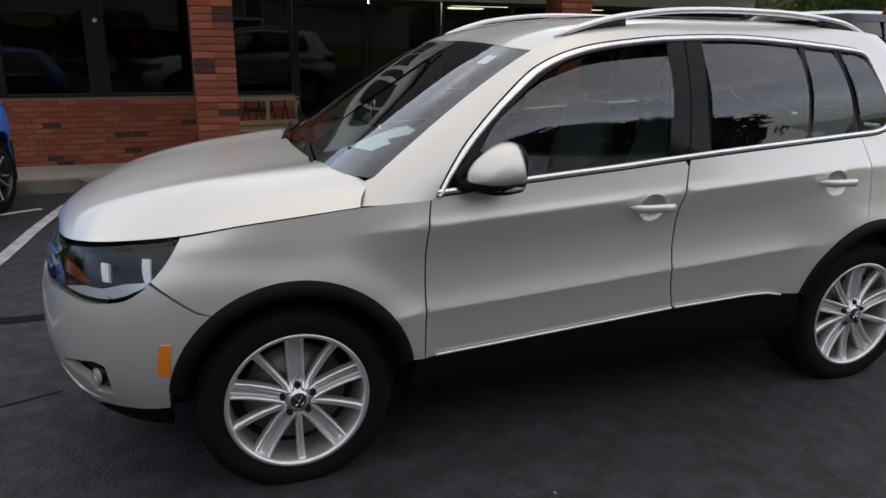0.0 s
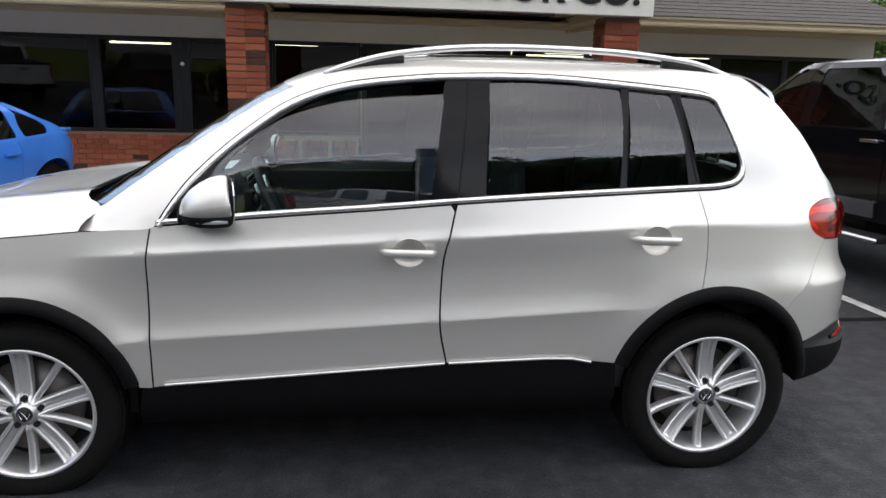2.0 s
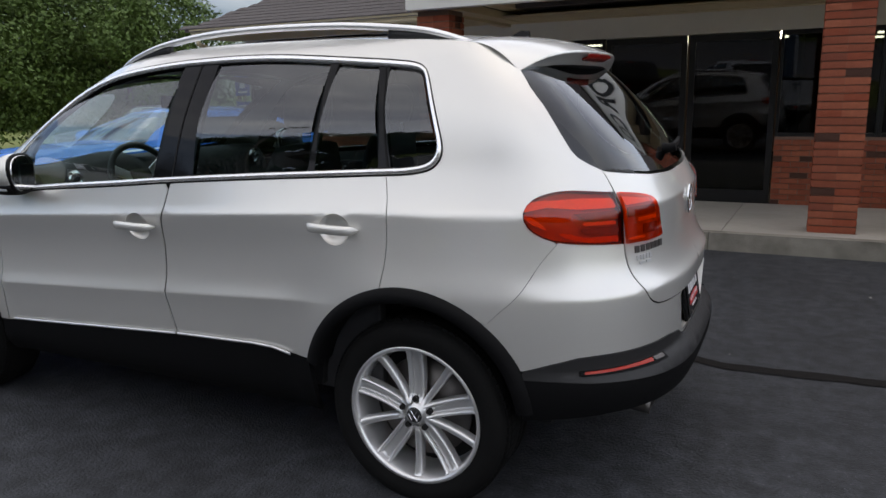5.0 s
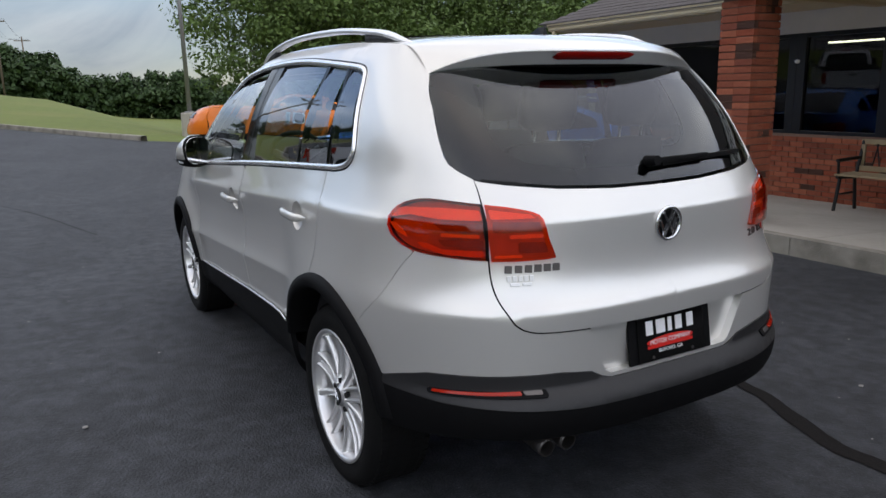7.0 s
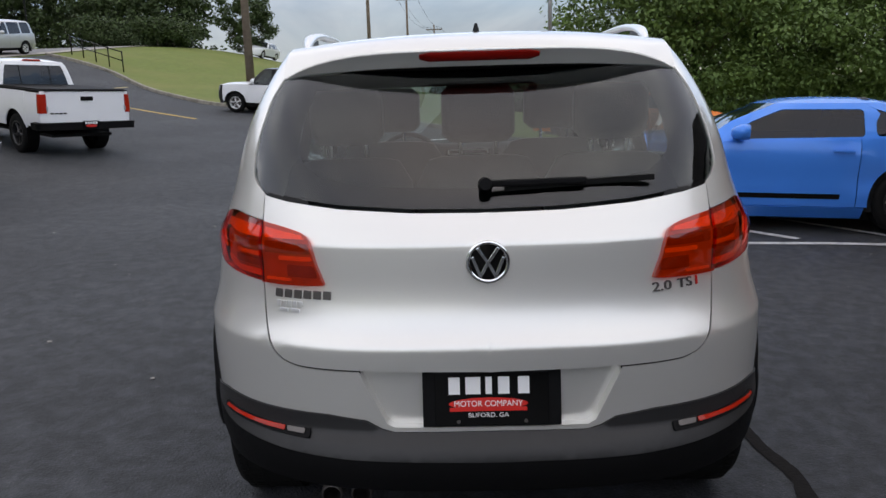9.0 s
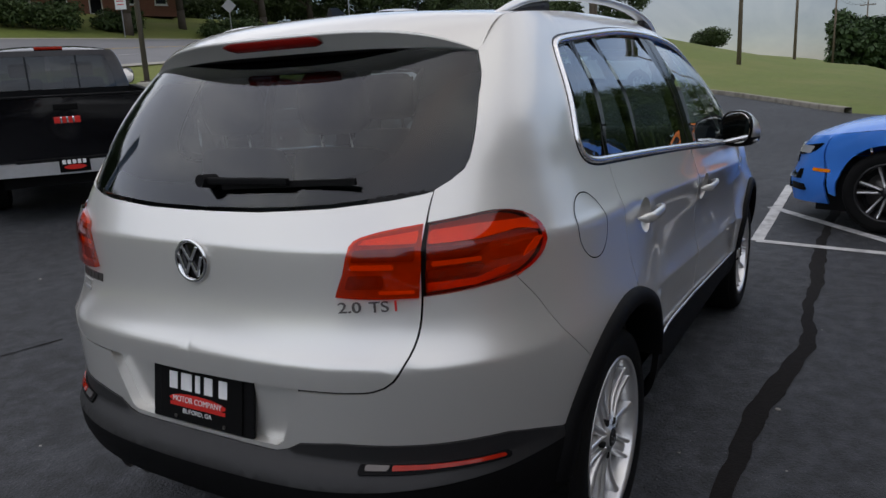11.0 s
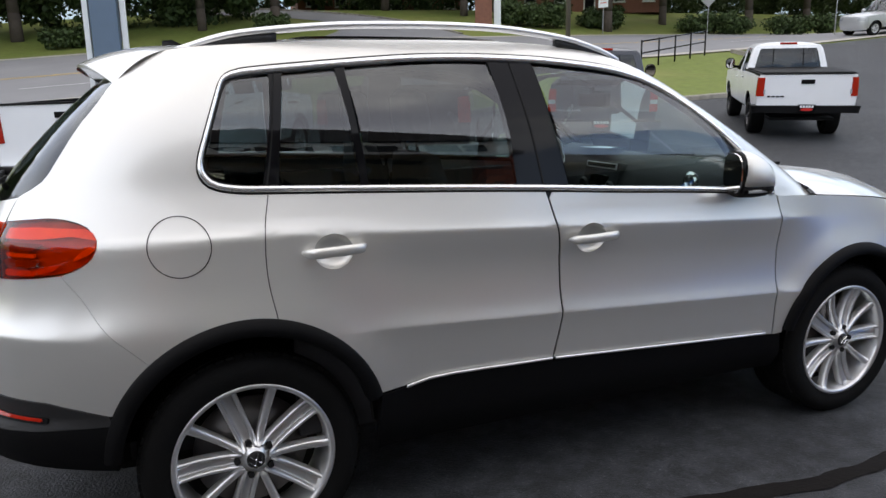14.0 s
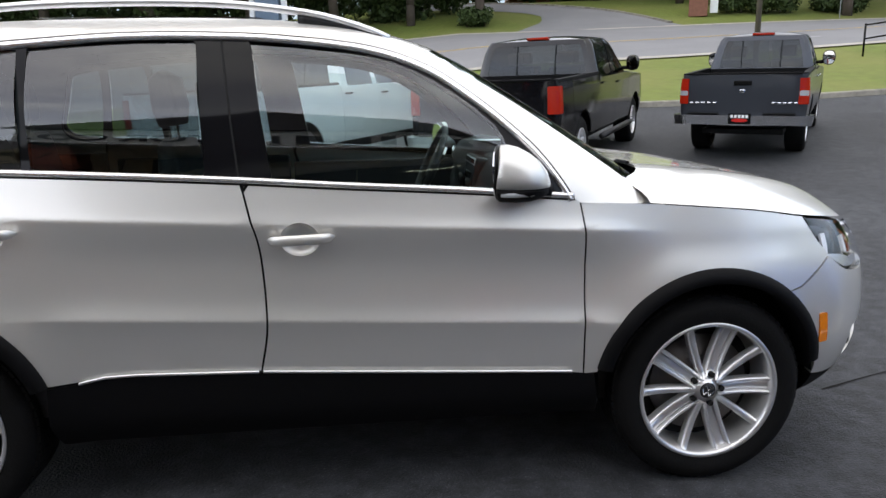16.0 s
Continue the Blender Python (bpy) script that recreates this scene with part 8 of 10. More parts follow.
for pts in ([(26, 15.6), (30, 15.0)],):
    flat_strip("lane_line", pts, 0.14, material("yellow_line", (0.45, 0.36, 0.16), rough=0.7, grain=0.2, scale=20), "faded yellow lane line", "line")
rnd = random.Random(4)
bm = bmesh.new()
for i in range(170):
    x, y = rnd.uniform(-7, 5), rnd.choice((rnd.uniform(-3.7, -0.9), rnd.uniform(0.9, 6)))
    r = rnd.choice((0.004, 0.005, 0.006, 0.012))
    bmesh.ops.create_icosphere(bm, subdivisions=1, radius=r, matrix=Matrix.Translation((x, y, ground_z(x, y) + r * 0.4)) @ Matrix.Diagonal((1, rnd.uniform(0.7, 1.6), 0.5, 1)))
tagged(part("grit", bm, material("grit", (0.30, 0.29, 0.27), rough=0.9, grain=0.4, scale=80), None), "small pale stones scattered on the asphalt", "grit", kind="stuff")


def walk_z(y):
    return 0.125 - 0.064 * (-3.9 - y)


def slab(bm, outline, depth=0.25):
    top = [bm.verts.new((x, y, walk_z(y))) for x, y in outline]
    low = [bm.verts.new((x, y, walk_z(y) - depth)) for x, y in outline]
    bm.faces.new(top)
    n = len(outline)
    for i in range(n):
        bm.faces.new((low[i], low[(i + 1) % n], top[(i + 1) % n], top[i]))


def slab_thing(name, outline, mat, label):
    bm = bmesh.new()
    slab(bm, outline)
    bmesh.ops.recalc_face_normals(bm, faces=bm.faces)
    ob = part(name, bm, mat, None)
    return tagged(ob, label, "walk", kind="structure")


# walk slabs under the porch, then along the wall; the kerb blocks stand in front
xs = [-3.55, -1.85, 0.05, 1.95]
for a, b in zip(xs, xs[1:]):
    slab_thing("walk_slab", [(a + 0.004, -7.07), (b - 0.004, -7.07), (b - 0.004, -4.06), (a + 0.004, -4.06)], CONCRETE, "pale worn concrete walk slab")
slab_thing("walk_slab", [(1.954, -7.07), (6.6, -7.07), (6.6, -5.62), (2.5, -5.62), (1.954, -4.4)], CONCRETE, "pale worn concrete walk slab")
slab_thing("walk_slab", [(-7.9, -7.07), (-3.554, -7.07), (-3.554, -5.62), (-7.9, -5.62)], CONCRETE, "pale worn concrete walk slab")
kx = steps(-3.66, 2.05, 3)
for a, b in zip(kx, kx[1:]):
    slab_thing("kerb", [(a + 0.004, -4.055), (b - 0.004, -4.055), (b - 0.004, -3.90), (a + 0.004, -3.90)], KERB, "stained grey concrete kerb")
slab_thing("kerb", [(2.054, -3.9), (2.054, -4.055), (1.96, -4.06), (1.96, -4.40), (2.51, -5.615), (6.6, -5.615), (6.6, -5.47), (2.62, -5.47)], KERB, "stained grey concrete kerb")
slab_thing("kerb", [(-3.664, -3.9), (-3.56, -3.9), (-3.56, -5.47), (-3.664, -5.47)], KERB, "stained grey concrete kerb")
slab_thing("kerb", [(-7.9, -5.615), (-3.56, -5.615), (-3.56, -5.474), (-7.9, -5.474)], KERB, "stained grey concrete kerb")

# ---------------------------------------------------------------- building
WY = -7.07
MORTAR = material("mortar", (0.20, 0.125, 0.095), rough=0.95, grain=0.2, scale=30)
CREAM = material("cream_paint", (0.60, 0.50, 0.32), rough=0.6, grain=0.06, scale=6, stain=0.3, stain_scale=1.5, stain_color=(0.50, 0.41, 0.26))
WHITE_TRIM = material("white_trim", (0.74, 0.72, 0.66), rough=0.6, grain=0.05, scale=8)
FRAME_BLACK = material("black_frame", (0.010, 0.010, 0.011), rough=0.35, grain=0.1, scale=20)
SHOP_GLASS = glass("shop_glass", (0.75, 0.80, 0.80), 0.30, gloss=0.022)
# near-black: the dimness of the showroom is put into this colour
ROOM_DIM = material("room_dark", (0.030, 0.028, 0.026), rough=0.9, grain=0.3, scale=2)
SHINGLE = material("shingle", (0.10, 0.088, 0.085), rough=0.95, grain=0.35, scale=30, bump=0.4, bump_scale=90)


def brick_material():
    m = material("brick", (0.31, 0.085, 0.045), rough=0.9, grain=0.3, scale=22, bump=0.5, bump_scale=90)
    n, l = m.node_tree.nodes, m.node_tree.links
    b = n["Principled BSDF"]
    src = b.inputs["Base Color"].links[0].from_socket
    info = n.new("ShaderNodeObjectInfo")
    geo = n.new("ShaderNodeNewGeometry")
    add = n.new("ShaderNodeMath")
    add.operation = "ADD"
    frac = n.new("ShaderNodeMath")
    frac.operation = "FRACT"
    ramp = n.new("ShaderNodeValToRGB")
    cr = ramp.color_ramp
    cr.interpolation = "CONSTANT"
    cr.elements[0].position, cr.elements[0].color = 0.0, (1, 1, 1, 1)
    cr.elements[1].position, cr.elements[1].color = 0.93, (0.22, 0.33, 0.40, 1)
    for pos, col in ((0.25, (0.84, 0.80, 0.78, 1)), (0.5, (1.16, 1.22, 1.2, 1)), (0.72, (0.92, 0.75, 0.68, 1)), (0.85, (0.70, 0.66, 0.70, 1))):
        e = cr.elements.new(pos)
        e.color = col
    mul = n.new("ShaderNodeMix")
    mul.data_type, mul.blend_type = "RGBA", "MULTIPLY"
    mul.inputs["Factor"].default_value = 1.0
    l.new(info.outputs["Random"], add.inputs[0])
    l.new(geo.outputs["Random Per Island"], add.inputs[1])
    l.new(add.outputs[0], frac.inputs[0])
    l.new(frac.outputs[0], ramp.inputs[0])
    l.new(src, mul.inputs["A"])
    l.new(ramp.outputs[0], mul.inputs["B"])
    l.new(mul.outputs["Result"], b.inputs["Base Color"])
    return m


BRICK = brick_material()


def brick_mesh(w, d, h):
    bm = bmesh.new()
    box(bm, -w / 2, w / 2, -d / 2, d / 2, -h / 2, h / 2, bevel=0.0)
    me = bpy.data.meshes.new("brick")
    bm.to_mesh(me)
    bm.free()
    me.materials.append(BRICK)
    return me


BR = brick_mesh(0.192, 0.10, 0.058)
BR_SIDE = brick_mesh(0.176, 0.10, 0.058)

wall = thing("wall_south", "low red brick wall below dark shop windows", "wall", kind="structure")
bm = bmesh.new()
box(bm, 0.0, 6.07, WY - 0.30, WY - 0.012, -0.3, 0.765)
part("wall_core", bm, MORTAR, wall)
bm = bmesh.new()
box(bm, -7.7, -2.15, WY - 0.30, WY - 0.012, -0.3, 0.765)
part("wall_core", bm, MORTAR, wall)
bm = bmesh.new()
box(bm, 5.77, 6.058, WY - 8, WY - 0.31, -0.3, 2.3)
box(bm, -7.688, -7.4, WY - 8, WY - 0.31, -0.3, 2.3)
box(bm, -7.4, 5.77, WY - 8, WY - 7.8, -0.3, 2.3)
part("wall_back", bm, MORTAR, wall)
# floor, coloured for the dim room rather than by its own tone
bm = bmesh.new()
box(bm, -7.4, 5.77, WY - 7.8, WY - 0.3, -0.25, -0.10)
tagged(part("floor", bm, ROOM_DIM, None), "dark showroom floor", "floor", kind="structure")
bm = bmesh.new()
box(bm, -7.72, 6.08, WY - 8, WY - 0.02, 2.31, 2.40)
tagged(part("ceiling", bm, CREAM, None), "cream showroom ceiling", "ceiling", kind="structure")
bm = bmesh.new()
box(bm, -7.72, 6.09, WY - 0.30, WY + 0.01, 2.04, 2.31)
tagged(part("trim", bm, WHITE_TRIM, None), "white painted frieze above the windows", "trim", kind="structure")
# partitions in the same near-black, for the dimness behind the glass
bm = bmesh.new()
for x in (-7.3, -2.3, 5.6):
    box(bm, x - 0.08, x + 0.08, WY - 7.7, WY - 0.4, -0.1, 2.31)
part("partition", bm, ROOM_DIM, wall)

# windows
MULL = [6.07, 4.88, 3.58, 2.42, 1.20, 0.0]
for k, (a, b) in enumerate(list(zip(MULL, MULL[1:])) + [(-2.15, -3.26), (-3.26, -4.25), (-4.25, -5.28), (-5.28, -6.34), (-6.34, -7.55)]):
    win = thing("window_%d" % (k + 1), "dark tinted shop window in a black frame", "window", kind="structure")
    a, b = max(a, b), min(a, b)
    wide = 0.12 if abs(a - 2.42) < 0.01 or abs(b - 2.42) < 0.01 or abs(b + 5.28) < 0.01 else 0.035
    for nm, x0, x1, z0, z1 in (("frame_side", b, b + wide, 0.765, 2.04), ("frame_side", a - wide, a, 0.765, 2.04), ("frame_head", b + wide, a - wide, 1.985, 2.04), ("window_sill", b + wide, a - wide, 0.765, 0.81)):
        bm = bmesh.new()
        box(bm, x0 + 0.001, x1 - 0.001, WY - 0.10, WY - 0.015, z0, z1, bevel=0.004)
        part(nm, bm, FRAME_BLACK, win)
    bm = bmesh.new()
    box(bm, b + wide, a - wide, WY - 0.062, WY - 0.056, 0.80, 1.99)
    part("pane", bm, SHOP_GLASS, win)
door = thing("door_1", "dark glass double entrance door in black frames", "door", kind="structure")
for x0, x1 in ((-1.06, -0.02), (-2.13, -1.09)):
    for nm, p, q, z0, z1, mat, y0, y1 in (("stile", x0, x0 + 0.07, -0.1, 2.03, FRAME_BLACK, -0.10, -0.04), ("stile", x1 - 0.07, x1, -0.1, 2.03, FRAME_BLACK, -0.10, -0.04), ("rail", x0 + 0.07, x1 - 0.07, 1.95, 2.03, FRAME_BLACK, -0.10, -0.04),
                                          ("rail", x0 + 0.07, x1 - 0.07, -0.1, 0.08, FRAME_BLACK, -0.10, -0.04), ("pane", x0 + 0.07, x1 - 0.07, 0.08, 1.95, SHOP_GLASS, -0.075, -0.067)):
        bm = bmesh.new()
        box(bm, p, q, WY + y0, WY + y1, z0, z1)
        part(nm, bm, mat, door)
bm = bmesh.new()
rod(bm, (2.40, WY - 0.01, 1.69), (2.40, WY + 0.03, 1.69), 0.028, 0.022, 16)
tagged(part("wall_sensor", bm, WHITE, None), "small white sensor on the black window frame", "sensor")

# ceiling tubes inside
TUBE = bpy.data.materials.new("tube_glow")
TUBE.use_nodes = True
tb = TUBE.node_tree.nodes["Principled BSDF"]
tb.inputs["Emission Color"].default_value, tb.inputs["Emission Strength"].default_value = (0.95, 1.0, 0.85, 1), 5.0
for i, (x, y) in enumerate(((-1.7, -9.75), (-1.7, -8.6), (-3.95, -9.8), (-3.95, -11.2), (3.9, -11.0), (1.3, -9.75), (-6.0, -10.0))):
    lamp = thing("ceiling_light", "lit fluorescent ceiling fitting in the showroom", "ceiling light", pose(x, y, 2.13), group="showroom lights")
    for s in (-0.45, 0.45):
        bm = bmesh.new()
        rod(bm, (s, 0, 0.02), (s, 0, 0.18), 0.006, seg=6)
        part("hanger", bm, WHITE_TRIM, lamp)
    bm = bmesh.new()
    box(bm, -0.62, 0.62, -0.10, 0.10, -0.02, 0.03, bevel=0.006)
    part("housing", bm, WHITE_TRIM, lamp)
    for s in (-0.05, 0.05):
        bm = bmesh.new()
        rod(bm, (-0.6, s, -0.035), (0.6, s, -0.035), 0.014, seg=10)
        part("tube", bm, TUBE, lamp)

# eaves, gutter and roof
bm = bmesh.new()
box(bm, -7.95, 6.32, WY - 0.02, -6.16, 2.31, 2.335)
tagged(part("soffit", bm, CREAM, None), "cream painted soffit under the eaves", "soffit", kind="structure")


def gutter(x0, x1, y, z):
    prof = [(0.0, 0.0), (0.07, 0.0), (0.085, 0.025), (0.085, 0.05), (0.11, 0.085), (0.12, 0.11), (0.105, 0.115), (0.0, 0.10)]
    vs = [(x, y + py, z + pz) for x in (x0, x1) for py, pz in prof]
    n = len(prof)
    fs = [(i, (i + 1) % n, n + (i + 1) % n, n + i) for i in range(n)] + [tuple(range(n))[::-1], tuple(n + i for i in range(n))]
    ob = new("gutter", mesh_of("gutter", vs, fs, CREAM, smooth=False))
    return tagged(ob, "cream metal gutter along the eaves", "gutter", kind="structure")


gutter(-7.95, -3.05, -6.16, 2.33)
gutter(1.45, 6.32, -6.16, 2.33)
bm = bmesh.new()
hip = [(-8.05, -6.05, 2.445), (6.42, -6.05, 2.445), (3.0, -10.5, 4.5), (-4.6, -10.5, 4.5), (-8.05, -15.2, 2.44), (6.42, -15.2, 2.44)]
v = [bm.verts.new(p) for p in hip] + [bm.verts.new((p[0], p[1], p[2] - 0.04)) for p in hip]
for f in ((0, 1, 2, 3), (1, 5, 2), (5, 4, 3, 2), (4, 0, 3), (7, 6, 10, 11)):
    bm.faces.new([v[i] for i in f])
for a, b in ((0, 1), (1, 5), (5, 4), (4, 0)):
    bm.faces.new((v[a], v[a + 6], v[b + 6], v[b]))
roof_ob = tagged(part("roof", bm, SHINGLE, None), "grey-brown shingle hip roof", "roof", kind="structure")
slope = math.atan2(2.055, 4.45)
shv, shf = [], []
rnd = random.Random(9)
for row in range(22):
    d0, d1 = row * 0.14, row * 0.14 + 0.15
    y0, z0 = -6.04 - d0 * math.cos(slope), 2.45 + d0 * math.sin(slope)
    x = -8.0 + d0 * 0.75 + rnd.uniform(0, 0.2)
    while x < 6.35 - d0 * 0.75:
        w = rnd.uniform(0.14, 0.22)
        y1, z1 = -6.04 - d1 * math.cos(slope), 2.45 + d1 * math.sin(slope)
        k = len(shv)
        t = rnd.uniform(0.008, 0.014)
        shv += [(x, y0, z0 + t), (x + w - 0.01, y0, z0 + t), (x + w - 0.01, y1, z1 + 0.004), (x, y1, z1 + 0.004), (x, y0, z0 - 0.002), (x + w - 0.01, y0, z0 - 0.002)]
        shf += [(k, k + 1, k + 2, k + 3), (k + 4, k + 5, k + 1, k)]
        x += w
sh = part_mesh("shingles", mesh_of("shingles", shv, shf, SHINGLE, smooth=False), roof_ob, "grey-brown asphalt shingles")
tagged(sh, kind="stuff")

for x in (6.22, -7.72):
    bm = bmesh.new()
    for a, b in (((x, -6.12, 2.33), (x, -6.12, 2.22)), ((x, -6.12, 2.22), (x, -6.95, 2.02)), ((x, -6.95, 2.02), (x, -6.95, 0.0))):
        rod(bm, a, b, 0.036, seg=8)
    tagged(part("downspout", bm, CREAM, None), "cream metal downspout at the corner", "downspout")

# porch: sign beam, tray ceiling
porch = thing("porch", "cream porch beam and tray ceiling on brick columns", "porch", kind="structure")
bm = bmesh.new()
box(bm, -3.02, 1.44, -4.32, -4.20, 2.265, 2.85, bevel=0.008)
part("sign_beam", bm, WHITE_TRIM, porch, "white sign board with dark lettering")
for x0, x1 in ((1.32, 1.44), (-3.02, -2.90)):
    bm = bmesh.new()
    box(bm, x0, x1, WY, -4.322, 2.265, 2.85)
    part("side_beam", bm, CREAM, porch)
for z, o, h in ((2.30, 0.0, 0.10), (2.40, 0.22, 0.08), (2.48, 0.40, 0.06)):
    for x0, x1, y0, y1 in ((-2.898 + o, 1.318 - o, -4.55 - o, -4.324 - o * 1.0), (-2.898 + o, 1.318 - o, WY + o, WY + 0.22 + o), (-2.898 + o, -2.68 + o, WY + 0.22 + o, -4.55 - o), (1.10 - o, 1.318 - o, WY + 0.22 + o, -4.55 - o)):
        bm = bmesh.new()
        box(bm, x0, x1, y0, y1, z, z + h, bevel=0.01)
        part("ceiling_step", bm, CREAM, porch)
bm = bmesh.new()
box(bm, -2.9, 1.32, WY, -4.33, 2.56, 2.6)
part("ceiling_board", bm, CREAM, porch)
bm = bmesh.new()
v = [bm.verts.new(p) for p in ((-3.15, -4.08, 2.86), (1.57, -4.08, 2.86), (1.57, -9.0, 3.9), (-3.15, -9.0, 3.9), (-0.79, -4.08, 4.0), (-0.79, -9.4, 4.1))]
for f in ((0, 1, 4), (1, 2, 5, 4), (0, 4, 5, 3)):
    bm.faces.new([v[i] for i in f])
part("porch_roof", bm, SHINGLE, porch)
for i, (x, w) in enumerate(((0.93, 0.24), (0.60, 0.34), (0.30, 0.12), (0.02, 0.28), (-0.30, 0.28))):
    bm = bmesh.new()
    box(bm, x - w / 2, x + w / 2, -4.2, -4.18, 2.36, 2.66)
    part("sign_block", bm, FRAME_BLACK, porch)
words("MOTOR CO.", "sign_words", 0.36, FRAME_BLACK, porch, Matrix.Translation((-1.72, -4.19, 2.49)) @ Matrix(((-1, 0, 0), (0, 0, 1), (0, 1, 0))).to_4x4(), depth=0.012, squash=1.12, bold=0.008)


def brick_column(x0, y1):
    """A brick pier of stretcher courses, each brick a piece."""
    col = thing("brick_column", "square red brick porch column with a few dark bricks", "column", group="porch columns")
    bm = bmesh.new()
    box(bm, x0 + 0.012, x0 + 0.376, y1 - 0.376, y1 - 0.012, 0.0, 2.262)
    part("column_core", bm, MORTAR, col)
    z = walk_z(y1) + 0.03
    row = 0
    while z < 2.25:
        for face in range(4):
            for side in range(2):
                ob = new("brick", BR)
                ob.parent = col
                t = 0.194 * (side - 0.5)
                sh = 0.0 if row % 2 else 0.0
                c = (x0 + 0.194, y1 - 0.194)
                j = 0.0008 * ((row * 7 + face * 3 + side * 5) % 5 - 2)
                if face == 0:
                    ob.matrix_local = pose(c[0] + t + sh, y1 - 0.05 + j, z)
                elif face == 1:
                    ob.matrix_local = pose(c[0] + t, y1 - 0.338 + j, z)
                elif face == 2:
                    ob.data = BR_SIDE
                    ob.matrix_local = pose(x0 + 0.05 + j, c[1] + t * 0.48, z, 0, 0, 90)
                else:
                    ob.data = BR_SIDE
                    ob.matrix_local = pose(x0 + 0.338 + j, c[1] + t * 0.48, z, 0, 0, 90)
        z += 0.0685
        row += 1
    return col


brick_column(0.992, -4.34)
brick_column(-2.944, -4.34)


def brick_face(x0, x1, z0, z1):
    vs, fs = [], []
    rnd = random.Random(int(x0 * 10) + 50)
    z, row = z0, 0
    while z < z1 - 0.05:
        x = x0 + (0.1 if row % 2 else 0.0)
        while x < x1 - 0.05:
            a, b = max(x, x0), min(x + 0.192, x1)
            j = rnd.uniform(-0.0015, 0.0015)
            k = len(vs)
            h = 0.058
            vs += [(a, WY + j, z), (b, WY + j, z), (b, WY + j, z + h), (a, WY + j, z + h), (a, WY - 0.02, z), (b, WY - 0.02, z), (b, WY - 0.02, z + h), (a, WY - 0.02, z + h)]
            fs += [(k + 3, k + 2, k + 1, k), (k, k + 1, k + 5, k + 4), (k + 2, k + 3, k + 7, k + 6), (k + 1, k + 2, k + 6, k + 5), (k + 3, k, k + 4, k + 7)]
            x += 0.202
        z += 0.0685
        row += 1
    ob = part_mesh("wall_bricks", mesh_of("wall_bricks", vs, fs, BRICK, smooth=False), wall)
    tagged(ob, "red bricks in running bond", kind="stuff")


brick_face(0.0, 6.07, -0.22, 0.765)
brick_face(-7.7, -2.15, -0.22, 0.765)

# bench on the walk
bench = thing("bench", "dark iron park bench with pale wooden slats by the wall", "bench", pose(0.62, -6.45, walk_z(-6.45)))
IRON = material("cast_iron", (0.012, 0.012, 0.012), rough=0.5, metal=0.3, grain=0.2, scale=30)
SLAT = material("bench_wood", (0.33, 0.25, 0.15), rough=0.75, grain=0.3, scale=18, stain=0.4, stain_scale=6)
for x in (-0.60, 0.60):
    bm = bmesh.new()
    for a, b, r in (((x, 0.22, 0.0), (x, 0.14, 0.40), 0.02), ((x, -0.20, 0.0), (x, -0.14, 0.40), 0.02), ((x, 0.2, 0.40), (x, -0.18, 0.38), 0.022), ((x, -0.16, 0.38), (x, -0.27, 0.80), 0.02), ((x, 0.18, 0.40), (x, 0.20, 0.58), 0.016), ((x, 0.22, 0.59), (x, -0.20, 0.60), 0.02), ((x, 0.12, 0.2), (x, -0.12, 0.2), 0.012)):
        rod(bm, a, b, r, seg=8)
    part("end_frame", bm, IRON, bench)
for i in range(5):
    bm = bmesh.new()
    y = 0.17 - 0.08 * i
    box(bm, -0.64, 0.64, y - 0.03, y + 0.03, 0.415, 0.438, bevel=0.005)
    part("seat_slat", bm, SLAT, bench)
for z in (0.48, 0.78):
    bm = bmesh.new()
    box(bm, -0.62, 0.62, -0.205 - (z - 0.48) * 0.22, -0.185 - (z - 0.48) * 0.22, z - 0.03, z + 0.03, bevel=0.005)
    part("back_rail", bm, SLAT, bench)
for x in (-0.58, -0.2, 0.2, 0.58):
    bm = bmesh.new()
    box(bm, x - 0.025, x + 0.025, -0.25, -0.225, 0.51, 0.75, bevel=0.004)
    part("back_post", bm, SLAT, bench)
bm = bmesh.new()
for i in range(14):
    x = -0.55 + 1.1 * i / 13
    rod(bm, (x, -0.235, 0.5), (x + (0.05 if i % 2 else -0.05), -0.24, 0.76), 0.008, seg=6)
part("back_grille", bm, IRON, bench)

# parking sign by the corner
sign = thing("parking_sign", "blue and white parking signs on a post", "sign", pose(5.95, -6.75, 0))
BLUE = material("sign_blue", (0.03, 0.10, 0.42), rough=0.4)
bm = bmesh.new()
rod(bm, (0, -0.03, -0.1), (0, -0.03, 1.9), 0.025, seg=8)
part("post", bm, CREAM, sign)
for z, h in ((1.62, 0.42), (1.24, 0.15)):
    bm = bmesh.new()
    box(bm, -0.15, 0.15, -0.004, 0.004, z - h / 2, z + h / 2)
    board = part("board", bm, BLUE, sign)
    for dz in ((0.15, 0.05, -0.15) if h > 0.2 else (0.0,)):
        bm = bmesh.new()
        box(bm, -0.10, 0.10, 0.0045, 0.006, z + dz - 0.018, z + dz + 0.018)
        part("sign_bar", bm, WHITE, board)
    if h > 0.2:
        bm = bmesh.new()
        box(bm, -0.055, 0.055, 0.0045, 0.006, z - 0.09, z + 0.015)
        part("sign_symbol", bm, WHITE, board)
